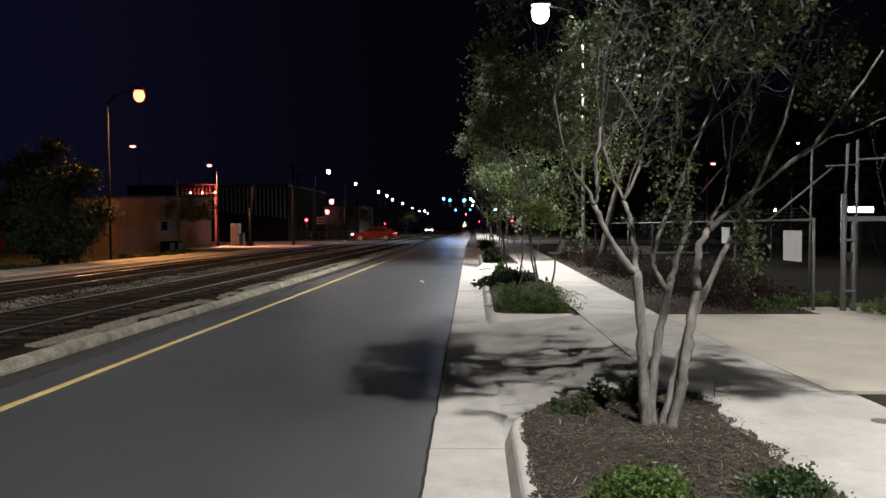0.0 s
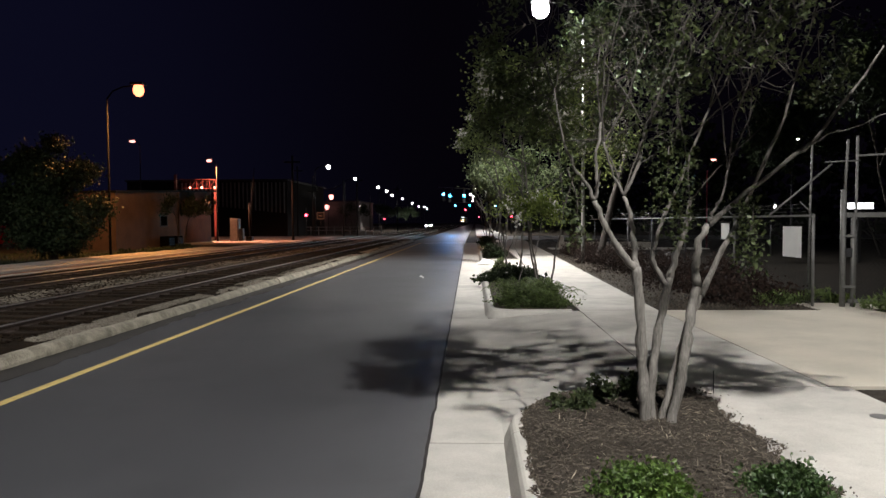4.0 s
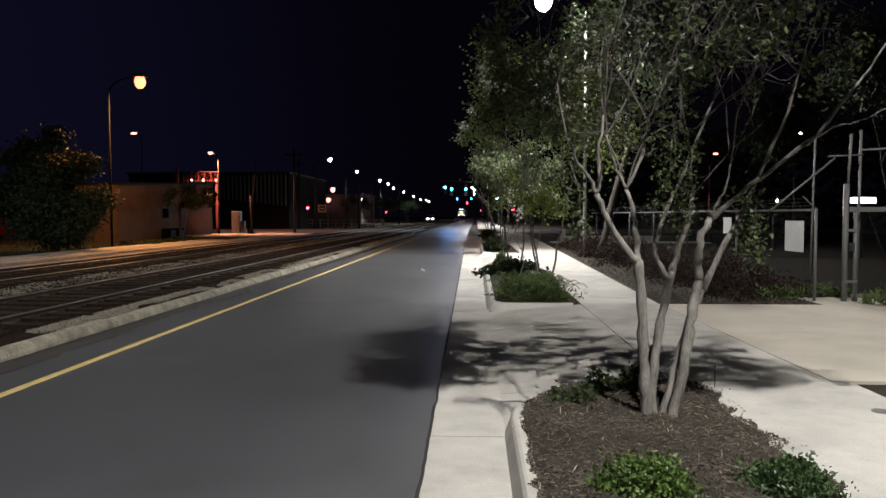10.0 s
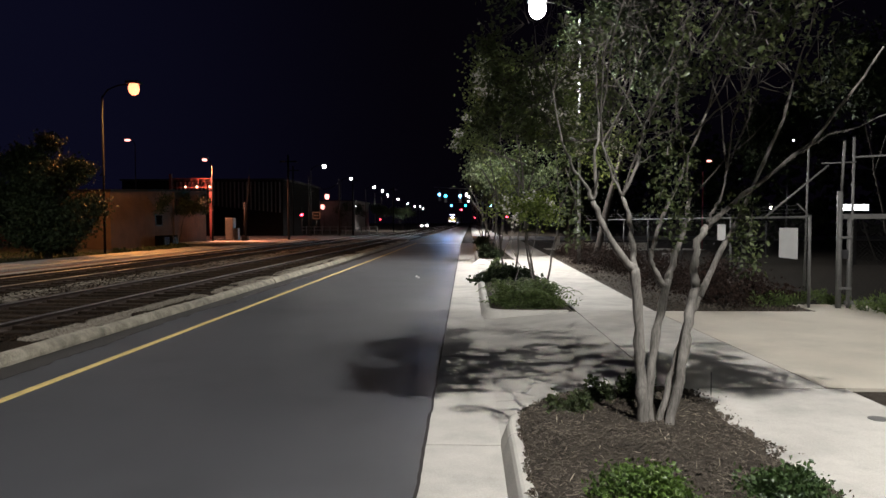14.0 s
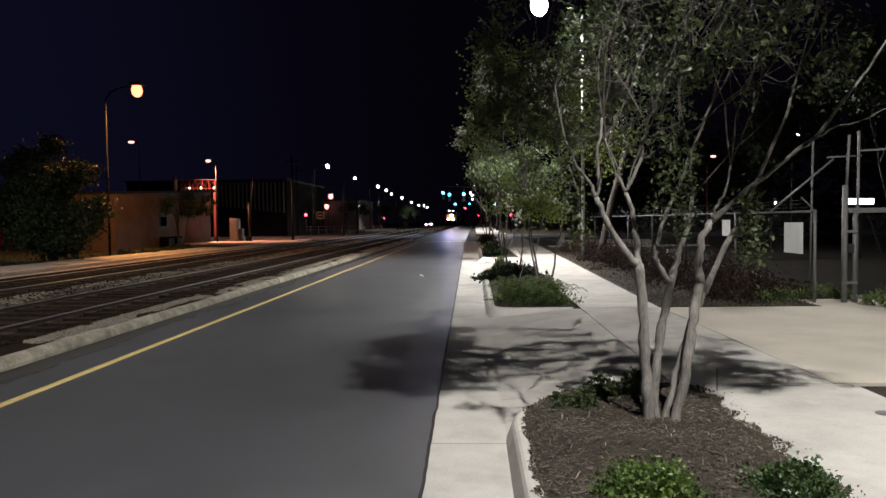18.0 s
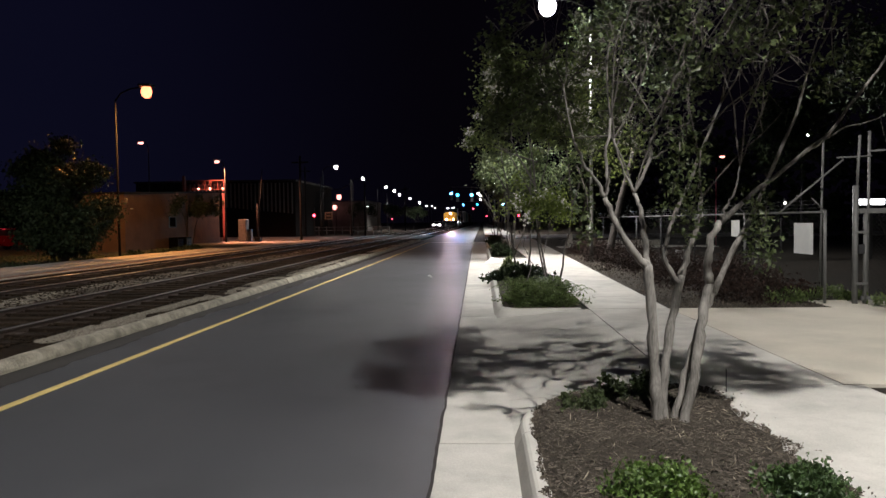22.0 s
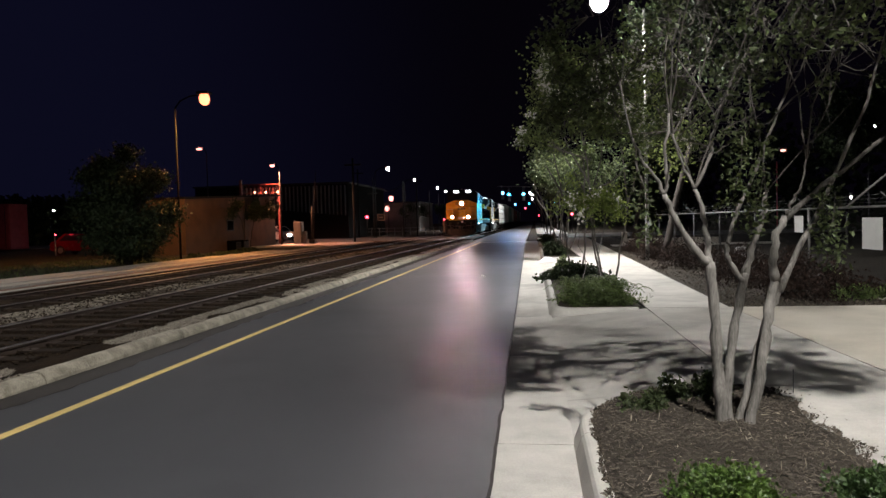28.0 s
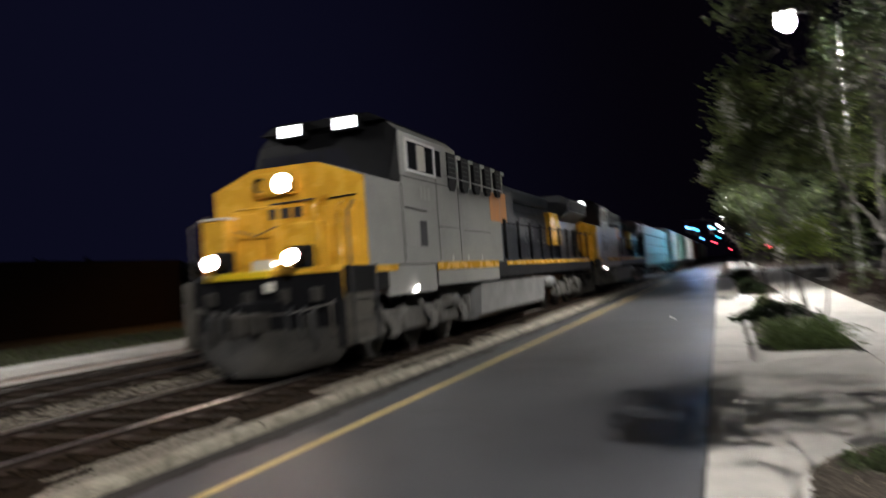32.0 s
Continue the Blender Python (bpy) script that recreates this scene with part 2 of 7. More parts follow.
SIGN_WHITE = mat("white_sign", (0.72, 0.72, 0.70), (0.62, 0.62, 0.60), 0.55, 5, 60, 0.05)
SIGN_INK = mat("sign_print", (0.15, 0.15, 0.16), (0.1, 0.1, 0.11), 0.6, 5, 60, 0.0)
WIRE = mat("weathered_wire", (0.022, 0.021, 0.020), (0.012, 0.012, 0.011), 0.95, 4, 60, 0.0, spec=0.05)
MATT_BLACK = mat("matt_black", (0.006, 0.006, 0.006), (0.003, 0.003, 0.003), 1.0, 4, 60, 0.0, spec=0.0)
BLACK = mat("black_paint", (0.010, 0.010, 0.011), (0.005, 0.005, 0.006), 0.6, 4, 60, 0.2, spec=0.12)
FENCE_STEEL = mat("dull_fence_steel", (0.17, 0.168, 0.16), (0.10, 0.099, 0.095), 0.6, 5, 60, 0.15, metal=0.3)
LOCO_YELLOW = mat("loco_yellow", (0.84, 0.465, 0.045), (0.68, 0.36, 0.036), 0.27, 2.5, 40, 0.08, stain=0.25)
LOCO_GREY = mat("loco_grey", (0.345, 0.345, 0.322), (0.262, 0.262, 0.245), 0.38, 1.8, 30, 0.08, stain=0.3)
FADED_PALE = mat("faded_pale_paint", (0.42, 0.42, 0.39), (0.34, 0.34, 0.31), 0.5, 3, 30, 0.1)
LOCO_BLUE = mat("loco_dark_blue", (0.024, 0.028, 0.036), (0.014, 0.017, 0.023), 0.42, 1.8, 30, 0.08, stain=0.25)
LOGO_ORANGE = mat("faded_orange_paint", (0.62, 0.26, 0.06), (0.48, 0.2, 0.06), 0.5, 4, 40, 0.05)
TRUCK_GREY = mat("grimy_steel", (0.13, 0.122, 0.110), (0.050, 0.047, 0.042), 0.75, 5, 50, 0.5, dist=0.01)
GANTRY_RED = mat("dark_red_steel", (0.12, 0.022, 0.026), (0.07, 0.014, 0.016), 0.65, 4, 50, 0.2)
GRIME = mat("dusty_grime", (0.037, 0.033, 0.027), (0.009, 0.008, 0.007), 0.85, 2.2, 40, 0.6, stain=0.4, dist=0.012)
STEP_GRIME = mat("dusty_steel", (0.105, 0.095, 0.078), (0.038, 0.034, 0.028), 0.8, 2.5, 40, 0.5, stain=0.5, dist=0.01)
YELLOW_EDGE = mat("bright_yellow_paint", (0.85, 0.62, 0.02), (0.75, 0.52, 0.02), 0.45, 4, 40, 0.1)
TANK_GREY = mat("fuel_tank_grey", (0.215, 0.212, 0.205), (0.135, 0.133, 0.128), 0.6, 2, 40, 0.2, stain=0.4)
CAR_WHITE = mat("boxcar_white", (0.62, 0.64, 0.64), (0.46, 0.48, 0.48), 0.55, 1.4, 30, 0.15, stain=0.35)
CAR_RED = mat("red_car_paint", (0.17, 0.008, 0.014), (0.13, 0.006, 0.011), 0.25, 2, 30, 0.0)
CAR_SILVER = mat("silver_car_paint", (0.5, 0.5, 0.52), (0.4, 0.4, 0.42), 0.3, 2, 30, 0.0, metal=0.5)
CAR_BROWN = mat("boxcar_brown", (0.20, 0.085, 0.055), (0.12, 0.05, 0.035), 0.7, 1.4, 30, 0.2, stain=0.35)
CAR_TEAL = mat("boxcar_teal", (0.12, 0.26, 0.24), (0.08, 0.18, 0.17), 0.6, 1.4, 30, 0.2, stain=0.3)
RUBBER = mat("rubber", (0.025, 0.025, 0.025), (0.015, 0.015, 0.015), 0.8, 6, 50, 0.2)
WINDOW_GLASS = glass("dark_window_glass")
CREAM = mat("cream_panel", (0.6, 0.58, 0.5), (0.5, 0.48, 0.42), 0.6, 3, 30, 0.1)
G_LED = glow("led_lens", (1.0, 0.97, 0.90), 60)
G_LED_DROP = glow("led_drop_lens", (1.0, 0.97, 0.92), 280)
G_FAR = glow("far_lamp_lens", (1.0, 0.96, 0.9), 26)
G_SODIUM = glow("sodium_lens", (1.0, 0.225, 0.10), 4.2)
G_PINK = glow("pinkish_lens", (1.0, 0.34, 0.30), 3.6)
G_BLUE = glow("signal_blue_green", (0.10, 0.40, 1.0), 16)
G_CYAN = glow("signal_cyan", (0.02, 0.50, 1.0), 12)
G_RED = glow("signal_red", (1.0, 0.03, 0.06), 22)
G_HEAD = glow("headlamp_bulb", (1.0, 0.66, 0.70), 520000)
G_DITCH = glow("ditch_lamp_bulb", (1.0, 0.52, 0.50), 3200)
G_REFLECTOR = glow("self_lit_reflector", (1.0, 0.80, 0.70), 40)
G_BOARD = glow("number_board_glow", (0.95, 0.98, 1.0), 5)
G_STEP = glow("step_lamp_glow", (1.0, 0.97, 0.9), 25)
G_CAR = glow("car_headlamp", (1.0, 0.95, 0.88), 260)
G_TAIL = glow("tail_lamp", (1.0, 0.04, 0.03), 8)
G_SIGNBOX = glow("lit_sign_face", (0.95, 0.97, 1.0), 4)

# ---- mesh helpers ----


class Shape:
    """Collects boxes, tubes and sheets into one mesh."""

    def __init__(self):
        self.v, self.f, self.smooth = [], [], []

    def add(self, verts, faces, smooth=False):
        k = len(self.v)
        self.v += [tuple(p) for p in verts]
        self.f += [tuple(i + k for i in f) for f in faces]
        self.smooth += [smooth] * len(faces)
        return self

    def box(self, x0, x1, y0, y1, z0, z1, c=0.0):
        """A box; c chamfers its upright and upper edges."""
        if c <= 0:
            v = [(x, y, z) for z in (z0, z1) for x, y in ((x0, y0), (x1, y0), (x1, y1), (x0, y1))]
            return self.add(v, [(0, 3, 2, 1), (4, 5, 6, 7), (0, 1, 5, 4), (1, 2, 6, 5), (2, 3, 7, 6), (3, 0, 4, 7)])

        def ring(i, z):
            return [(x0 + i, y0 + c, z), (x0 + c, y0 + i, z), (x1 - c, y0 + i, z), (x1 - i, y0 + c, z),
                    (x1 - i, y1 - c, z), (x1 - c, y1 - i, z), (x0 + c, y1 - i, z), (x0 + i, y1 - c, z)]
        v = ring(c * 0.6, z0) + ring(0, z0 + c) + ring(0, z1 - c) + ring(c * 0.6, z1)
        f = [tuple(range(7, -1, -1)), tuple(range(24, 32))]
        for a in (0, 8, 16):
            f += [(a + i, a + (i + 1) % 8, a + 8 + (i + 1) % 8, a + 8 + i) for i in range(8)]
        return self.add(v, f)

    def tube(self, pts, radii, sides=8, caps=True):
        pts = [Vector(p) for p in pts]
        if not hasattr(radii, "__len__"):
            radii = [radii] * len(pts)
        verts, faces = [], []
        ref = Vector((0.31, 0.87, 0.38))
        for i, p in enumerate(pts):
            d = (pts[min(i + 1, len(pts) - 1)] - pts[max(i - 1, 0)]).normalized()
            u = d.cross(ref).normalized()
            w = d.cross(u)
            for s in range(sides):
                a = 2 * math.pi * s / sides
                verts.append(p + (u * math.cos(a) + w * math.sin(a)) * radii[i])
        for i in range(len(pts) - 1):
            for s in range(sides):
                t = (s + 1) % sides
                faces.append((i * sides + s, i * sides + t, (i + 1) * sides + t, (i + 1) * sides + s))
        self.add(verts, faces, True)
        if caps:
            k = len(self.v) - len(verts)
            self.f += [tuple(k + s for s in range(sides - 1, -1, -1)), tuple(k + (len(pts) - 1) * sides + s for s in range(sides))]
            self.smooth += [False, False]
        return self

    def prism(self, outline, axis, a, b):
        """Sweeps a closed outline of (u, v) along an axis from a to b. x: (y, z); y: (x, z); z: (x, y)."""
        def at(u, v, w):
            return (w, u, v) if axis == "x" else (u, w, v) if axis == "y" else (u, v, w)
        n = len(outline)
        v = [at(*p, a) for p in outline] + [at(*p, b) for p in outline]
        f = [tuple(range(n)), tuple(range(2 * n - 1, n - 1, -1))]
        f += [(i, n + i, n + (i + 1) % n, (i + 1) % n) for i in range(n)]
        return self.add(v, f)

    def mesh(self, name, material):
        me = bpy.data.meshes.new(name)
        me.from_pydata(self.v, [], self.f)
        me.polygons.foreach_set("use_smooth", self.smooth)
        me.materials.append(material)
        me.update()
        bm = bmesh.new()
        bm.from_mesh(me)
        bmesh.ops.recalc_face_normals(bm, faces=bm.faces)
        bm.to_mesh(me)
        bm.free()
        return me


def part(name, shape, material, parent=None, label="", kind=""):
    ob = new(name, shape.mesh(name, material) if isinstance(shape, Shape) else shape)
    if parent:
        ob.parent = parent
    return tagged(ob, label, kind=kind)


def thing(name, label, category, group="", at=None):
    e = new(name)
    if at is not None:
        e.matrix_basis = at
    return tagged(e, label, category, group)


def structure(name, shape, material, label):
    return tagged(part(name, shape, material), label, kind="structure")


def raw_mesh(name, verts, faces, material):
    me = bpy.data.meshes.new(name)
    me.from_pydata(verts.tolist(), [], faces.tolist())
    me.materials.append(material)
    me.update()
    return me


def leaf_mesh(name, centres, length, width, material, rng, droop=0.25):
    """One small folded leaf at each centre, turned at random."""
    n = len(centres)
    c = np.asarray(centres, float)
    u = rng.normal(size=(n, 3))
    u[:, 2] -= droop
    u /= np.linalg.norm(u, axis=1)[:, None]
    w = np.cross(u, rng.normal(size=(n, 3)))
    w /= np.linalg.norm(w, axis=1)[:, None]
    nn = np.cross(u, w)
    s = rng.uniform(0.65, 1.25, size=(n, 1))
    tip, side = u * s * length, w * s * width
    v = np.stack([c, c + tip * 0.5 + side + nn * width * 0.35, c + tip, c + tip * 0.5 - side + nn * width * 0.35], 1).reshape(-1, 3)
    k = np.arange(n)[:, None] * 4
    f = np.concatenate([k + [[0, 1, 2]], k + [[0, 2, 3]]], 0)
    return raw_mesh(name, v, f, material)


def stones_mesh(name, centres, size, material, rng, flat=0.6):
    """A small uneven eight-faced stone at each centre."""
    n = len(centres)
    c = np.asarray(centres, float)
    d = np.array([[1, 0, 0], [0, 1, 0], [-1, 0, 0], [0, -1, 0], [0, 0, 1], [0, 0, -1]], float)
    s = rng.uniform(0.5, 1.4, size=(n, 1, 1)) * size * rng.uniform(0.7, 1.3, size=(n, 6, 1))
    a = rng.uniform(0, 6.28, n)
    rot = np.zeros((n, 3, 3))
    rot[:, 0, 0], rot[:, 0, 1], rot[:, 1, 0], rot[:, 1, 1], rot[:, 2, 2] = np.cos(a), -np.sin(a), np.sin(a), np.cos(a), flat
    v = (np.einsum("nij,kj->nki", rot, d) * s + c[:, None]).reshape(-1, 3)
    k = np.arange(n)[:, None] * 6
    tri = [(0, 1, 4), (1, 2, 4), (2, 3, 4), (3, 0, 4), (1, 0, 5), (2, 1, 5), (3, 2, 5), (0, 3, 5)]
    f = np.concatenate([k + [t] for t in tri], 0)
    return raw_mesh(name, v, f, material)


def slab_strip(x0, x1, x2, x3, y0, y1, z0, z1):
    """A flat strip whose sides run from x0 to x2 and from x1 to x3."""
    s = Shape()
    v = [(x0, y0, z0), (x1, y0, z0), (x3, y1, z0), (x2, y1, z0), (x0, y0, z1), (x1, y0, z1), (x3, y1, z1), (x2, y1, z1)]
    return s.add(v, [(0, 3, 2, 1), (4, 5, 6, 7), (0, 1, 5, 4), (1, 2, 6, 5), (2, 3, 7, 6), (3, 0, 4, 7)])


TRACK = -7.1
TRACK_2 = -10.85
RAIL_Z = 0.20


def edge(y):
    return -0.28 - 0.008 * y


# ---- ground ----
structure("ground", Shape().box(-700, 700, -60, 1600, -0.9, -0.12), DIRT, "dark bare earth reaching into the night")
s = Shape()
for a, b in ((-30, 10), (10, 35), (35, 58), (58, 900)):
    far = 0 if b < 100 else 1
    s.add([(-5.1, a, -0.1), (edge(a if not far else 58), a, -0.1), (edge(min(b, 58)), b, -0.1), (-5.1, b, -0.1),
           (-5.1, a, 0), (edge(a if not far else 58), a, 0), (edge(min(b, 58)), b, 0), (-5.1, b, 0)],
          [(4, 5, 6, 7), (0, 1, 5, 4), (1, 2, 6, 5), (2, 3, 7, 6), (3, 0, 4, 7)])
structure("road", s, ASPHALT, "smooth dark asphalt road lane beside the railway")
structure("cross_street", Shape().box(-90, -5.3, 60, 76, -0.11, 0.17).box(2.0, 60, 60, 76, -0.11, 0.10), OLD_ASPHALT, "worn asphalt of the street that crosses the tracks")
part("yellow_line", Shape().box(-4.155, -4.058, -30, 55, -0.02, 0.004), YELLOW_LINE)
tagged(bpy.data.objects["yellow_line"], "solid yellow edge line painted on asphalt", kind="structure")
part("stop_line", Shape().box(-3.9, -0.9, 54.0, 54.4, -0.02, 0.004), WHITE_PAINT)
tagged(bpy.data.objects["stop_line"], "worn white stop line before the crossing", kind="structure")
structure("track_bed", Shape().box(-13.2, -5.23, -30, 900, -0.11, 0.085), BALLAST_BED, "oily dark ballast under the railway tracks")

# left concrete kerb between the road and the track
kerb = new("kerb_left")
tagged(kerb, "rough weathered concrete kerb between road and track", kind="structure")
rng = np.random.default_rng(3)
for i in range(30):
    y = -28 + i * 2.9
    if y > 57:
        break
    dz = float(rng.uniform(-0.012, 0.012))
    dx = float(rng.uniform(-0.012, 0.012))
    prof = [(-5.015, -0.1), (-5.02, 0.03), (-5.04, 0.075), (-5.07, 0.105), (-5.11, 0.12), (-5.185, 0.12), (-5.225, 0.095), (-5.245, -0.1)]
    rows = []
    for k in range(13):
        yy = y + 0.006 + 2.888 * k / 12
        rows.append([(px + dx + 0.016 * noise.noise((yy * 3.1, px * 9, pz * 9)), yy, pz + dz + (0.014 * noise.noise((yy * 4.3, px * 7, 5.0)) if pz > 0 else 0)) for px, pz in prof])
    n = len(prof)
    ks = Shape().add([q for r in rows for q in r], [(i * n + k, i * n + (k + 1) % n, (i + 1) * n + (k + 1) % n, (i + 1) * n + k) for i in range(12) for k in range(n)], False)
    ks.add(rows[0], [tuple(range(n))]).add(rows[-1], [tuple(range(n))])
    part("kerb_stone", ks, KERB_CONCRETE, kerb)

gv, gf = [], []
for i in range(701):
    y = -12 + 0.1 * i
    gv += [(-5.02, y, 0.004), (-4.70 + 0.10 * noise.noise((y * 0.8, 0.3, 0)) + 0.06 * noise.noise((y * 3.1, 1.3, 0)) + 0.05 * noise.noise((y * 9.7, 5.3, 0)), y, 0.004)]
    if i:
        gf.append((2 * i - 2, 2 * i - 1, 2 * i + 1, 2 * i))
structure("gutter_dirt", Shape().add(gv, gf), mat("dark_damp_dirt", (0.028, 0.024, 0.020), (0.014, 0.012, 0.010), 0.9, 4, 60, 0.6, dist=0.01), "dark damp dirt along the foot of the kerb")

sv, sf = [], []
for i in range(461):
    y = -12 + 0.13 * i
    a = 0.014 * noise.noise((y * 3.1, 4.3, 0)) + 0.010 * noise.noise((y * 11.0, 2.3, 0))
    sv += [(edge(y) - 0.016 + a, y, 0.010), (edge(y) + 0.006 + a * 0.6, y, 0.010)]
    if i:
        sf.append((2 * i - 2, 2 * i - 1, 2 * i + 1, 2 * i))
structure("road_seam", Shape().add(sv, sf), bpy.data.materials["dark_damp_dirt"], "dark ragged seam where asphalt meets the gutter")

for k, (x0, y0, x1, y1) in enumerate(((-1.45, 19.0, -0.12, 19.1), (-1.0, 23.4, -0.1, 23.3), (-3.9, 15.4, -3.2, 17.8), (-0.75, 28.0, -0.1, 28.6))):
    cv, cf = [], []
    for i in range(25):
        u = i / 24
        wob = 0.05 * noise.noise((u * 9, k * 3.1, 0)) + 0.02 * noise.noise((u * 31, k * 1.7, 0))
        wide = 0.010 * (0.4 + abs(noise.noise((u * 12, k, 4.0)))) * math.sin(math.pi * (0.04 + 0.92 * u))
        x, y = x0 + (x1 - x0) * u, y0 + (y1 - y0) * u + wob
        cv += [(x, y - wide, 0.009), (x, y + wide, 0.009)]
        if i:
            cf.append((2 * i - 2, 2 * i - 1, 2 * i + 1, 2 * i))
    structure("road_crack", Shape().add(cv, cf), bpy.data.materials["dark_damp_dirt"], "thin dark crack in the asphalt")

# left verge, concrete strips and the yard beyond
structure("verge", Shape().box(-60, -13.2, -30, 60, -0.12, 0.02), GRASS_SOIL, "dark weedy ground beyond the far track")
structure("brick_strip", Shape().box(-14.4, -13.2, -30, 58, -0.1, 0.05), mat("reddish_paving", (0.20, 0.12, 0.085), (0.13, 0.08, 0.06), 0.85, 2, 50, 0.4), "dull reddish paved strip along the far track")
for k, (a, b, z) in enumerate(((-13.55, -13.25, 0.10), (-15.1, -14.4, 0.12), (-16.7, -15.16, 0.14))):
    p = new("concrete_strip_%d" % (k + 1))
    tagged(p, "pale concrete paving strip beside the tracks", kind="structure")
    for j in range(28):
        y = -26 + j * 3.0
        if k == 2 and 41 < y:
            break
        w = 0.5 * math.sin(y * 0.35) * 0.15
        part("slab", Shape().box(a + w * 0.2, b + w * 0.2, y + 0.01, y + 2.99, -0.05, z), CONCRETE, p)

structure("corner_pavement", Shape().box(-24.5, -13.6, 52.5, 59.95, -0.05, 0.132), CONCRETE, "pale concrete corner pavement by the level crossing")

# right gutter, kerbs, pavement and driveway
gut = tagged(new("gutter"), "pale concrete gutter along the road edge", kind="structure")
for y0, y1 in [(-4.9 + 3.3 * i, -1.6 + 3.3 * i) for i in range(18)]:
    part("gutter_slab", slab_strip(edge(y0), 0.21, edge(y1), 0.21, y0 + 0.008, y1 - 0.008, -0.1, 0.006), CONCRETE, gut)


def kerb_run(path, width=0.15, height=0.15, fall=0.0):
    """A kerb with a rounded top along a plan line; the line is its road side. fall: how far its top drops by the end of the line."""
    s = Shape()
    pts = [Vector((x, y, 0)) for x, y in path]
    rows = []
    for i, p in enumerate(pts):
        d = (pts[min(i + 1, len(pts) - 1)] - pts[max(i - 1, 0)]).normalized()
        side = Vector((d.y, -d.x, 0))
        top = height - fall * i / max(1, len(pts) - 1)
        prof = [(0, -0.1), (0.0, 0.0), (0.045, top - 0.03), (0.062, top - 0.008), (0.08, top), (width - 0.01, top), (width, top - 0.02), (width, -0.1)]
        rows.append([p + side * u + Vector((0, 0, h)) for u, h in prof])
    n = len(prof)
    v = [q for r in rows for q in r]
    f = [(i * n + k, (i + 1) * n + k, (i + 1) * n + (k + 1) % n, i * n + (k + 1) % n) for i in range(len(rows) - 1) for k in range(n)]
    f += [tuple(range(n)), tuple(range((len(rows) - 1) * n + n - 1, (len(rows) - 1) * n - 1, -1))]
    return s.add(v, f)


def arc(cx, cy, r, a0, a1, n=8):
    return [(cx + r * math.cos(radians(a0 + (a1 - a0) * i / n)), cy + r * math.sin(radians(a0 + (a1 - a0) * i / n))) for i in range(n + 1)]


kr = tagged(new("kerb_right"), "pale cast concrete kerb round the planting beds", kind="structure")
part("kerb_piece", kerb_run([(0.2, -8), (0.2, -2), (0.2, 1.5)]), CONCRETE, kr)
part("kerb_piece", kerb_run([(0.2, 1.51), (0.2, 4.79)]), CONCRETE, kr)
part("kerb_piece", kerb_run([(0.2, 4.80)] + arc(1.55, 5.0, 1.35, 180, 92, 14) + [(1.72, 6.35)], 0.15, 0.15, 0.045), CONCRETE, kr)


def bed_kerb(y0, y1):
    pts = [(1.55, y0)] + [(0.62, y0)] + arc(0.62, y0 + 0.45, 0.45, 270, 180, 8)
    pts = [(0.45 - 0.45 + x, y) for x, y in pts]
    pts = [(x, y) for x, y in pts] + [(0.17, y1 - 0.5)] + arc(0.62, y1 - 0.45, 0.45, 180, 90, 8) + [(1.55, y1)]
    return kerb_run(pts)


for y0, y1 in ((11.5, 21.5), (27.5, 38.0), (42.0, 52.0)):
    part("kerb_piece", bed_kerb(y0, y1), CONCRETE, kr)

pave = tagged(new("pavement"), "pale broom-finished concrete pavement with joints", kind="structure")
# near pavement beside the first bed, in slabs
for y0, y1 in ((-4.3, -1.3), (-1.3, 1.7), (1.7, 6.2)):
    part("slab", slab_strip(1.74, 3.15, 1.74, 3.15, y0 + 0.006, y1 - 0.006, -0.05, 0.145), CONCRETE, pave)
v = [(0.21, 4.6, -0.1), (1.15, 4.6, -0.1), (1.15, 6.205, -0.1), (0.21, 6.205, -0.1), (0.21, 4.6, 0.008), (1.15, 4.6, 0.09), (1.15, 6.205, 0.094), (0.21, 6.205, 0.008)]
part("apron_slab", Shape().add(v, [(0, 3, 2, 1), (4, 5, 6, 7), (0, 1, 5, 4), (1, 2, 6, 5), (2, 3, 7, 6), (3, 0, 4, 7)]), CONCRETE, pave)
# aprons slope from the gutter to the pavement
for y0, y1 in ((6.21, 11.5), (21.5, 27.5), (38.0, 42.0)):
    n = 2 if y1 - y0 < 5 else 3
    for i in range(n):
        a, b = y0 + (y1 - y0) * i / n, y0 + (y1 - y0) * (i + 1) / n
        v = [(0.21, a, -0.1), (1.66, a, -0.1), (1.66, b, -0.1), (0.21, b, -0.1), (0.21, a + 0.004, 0.008), (1.66, a + 0.004, 0.142), (1.66, b - 0.004, 0.142), (0.21, b - 0.004, 0.008)]
        part("apron_slab", Shape().add(v, [(0, 3, 2, 1), (4, 5, 6, 7), (0, 1, 5, 4), (1, 2, 6, 5), (2, 3, 7, 6), (3, 0, 4, 7)]), CONCRETE, pave)


def walk_right(y):
    return 2.9 + 0.022 * max(0, y - 11.6)


for i in range(24):
    y0 = 11.55 + 1.8 * i
    y1 = y0 + 1.8
    part("slab", slab_strip(1.67, walk_right(y0), 1.67, walk_right(y1), y0 + 0.005, y1 - 0.005, -0.05, 0.145), CONCRETE, pave)
part("slab", slab_strip(1.672, 3.0, 1.672, 2.9, 6.215, 11.54, -0.05, 0.143), CONCRETE, pave)
drive = tagged(new("driveway"), "warm beige concrete driveway leading to the gate", kind="structure")
part("slab", slab_strip(3.005, 5.45, 2.905, 5.45, 6.215, 11.54, -0.05, 0.146), WARM_CONCRETE, drive)
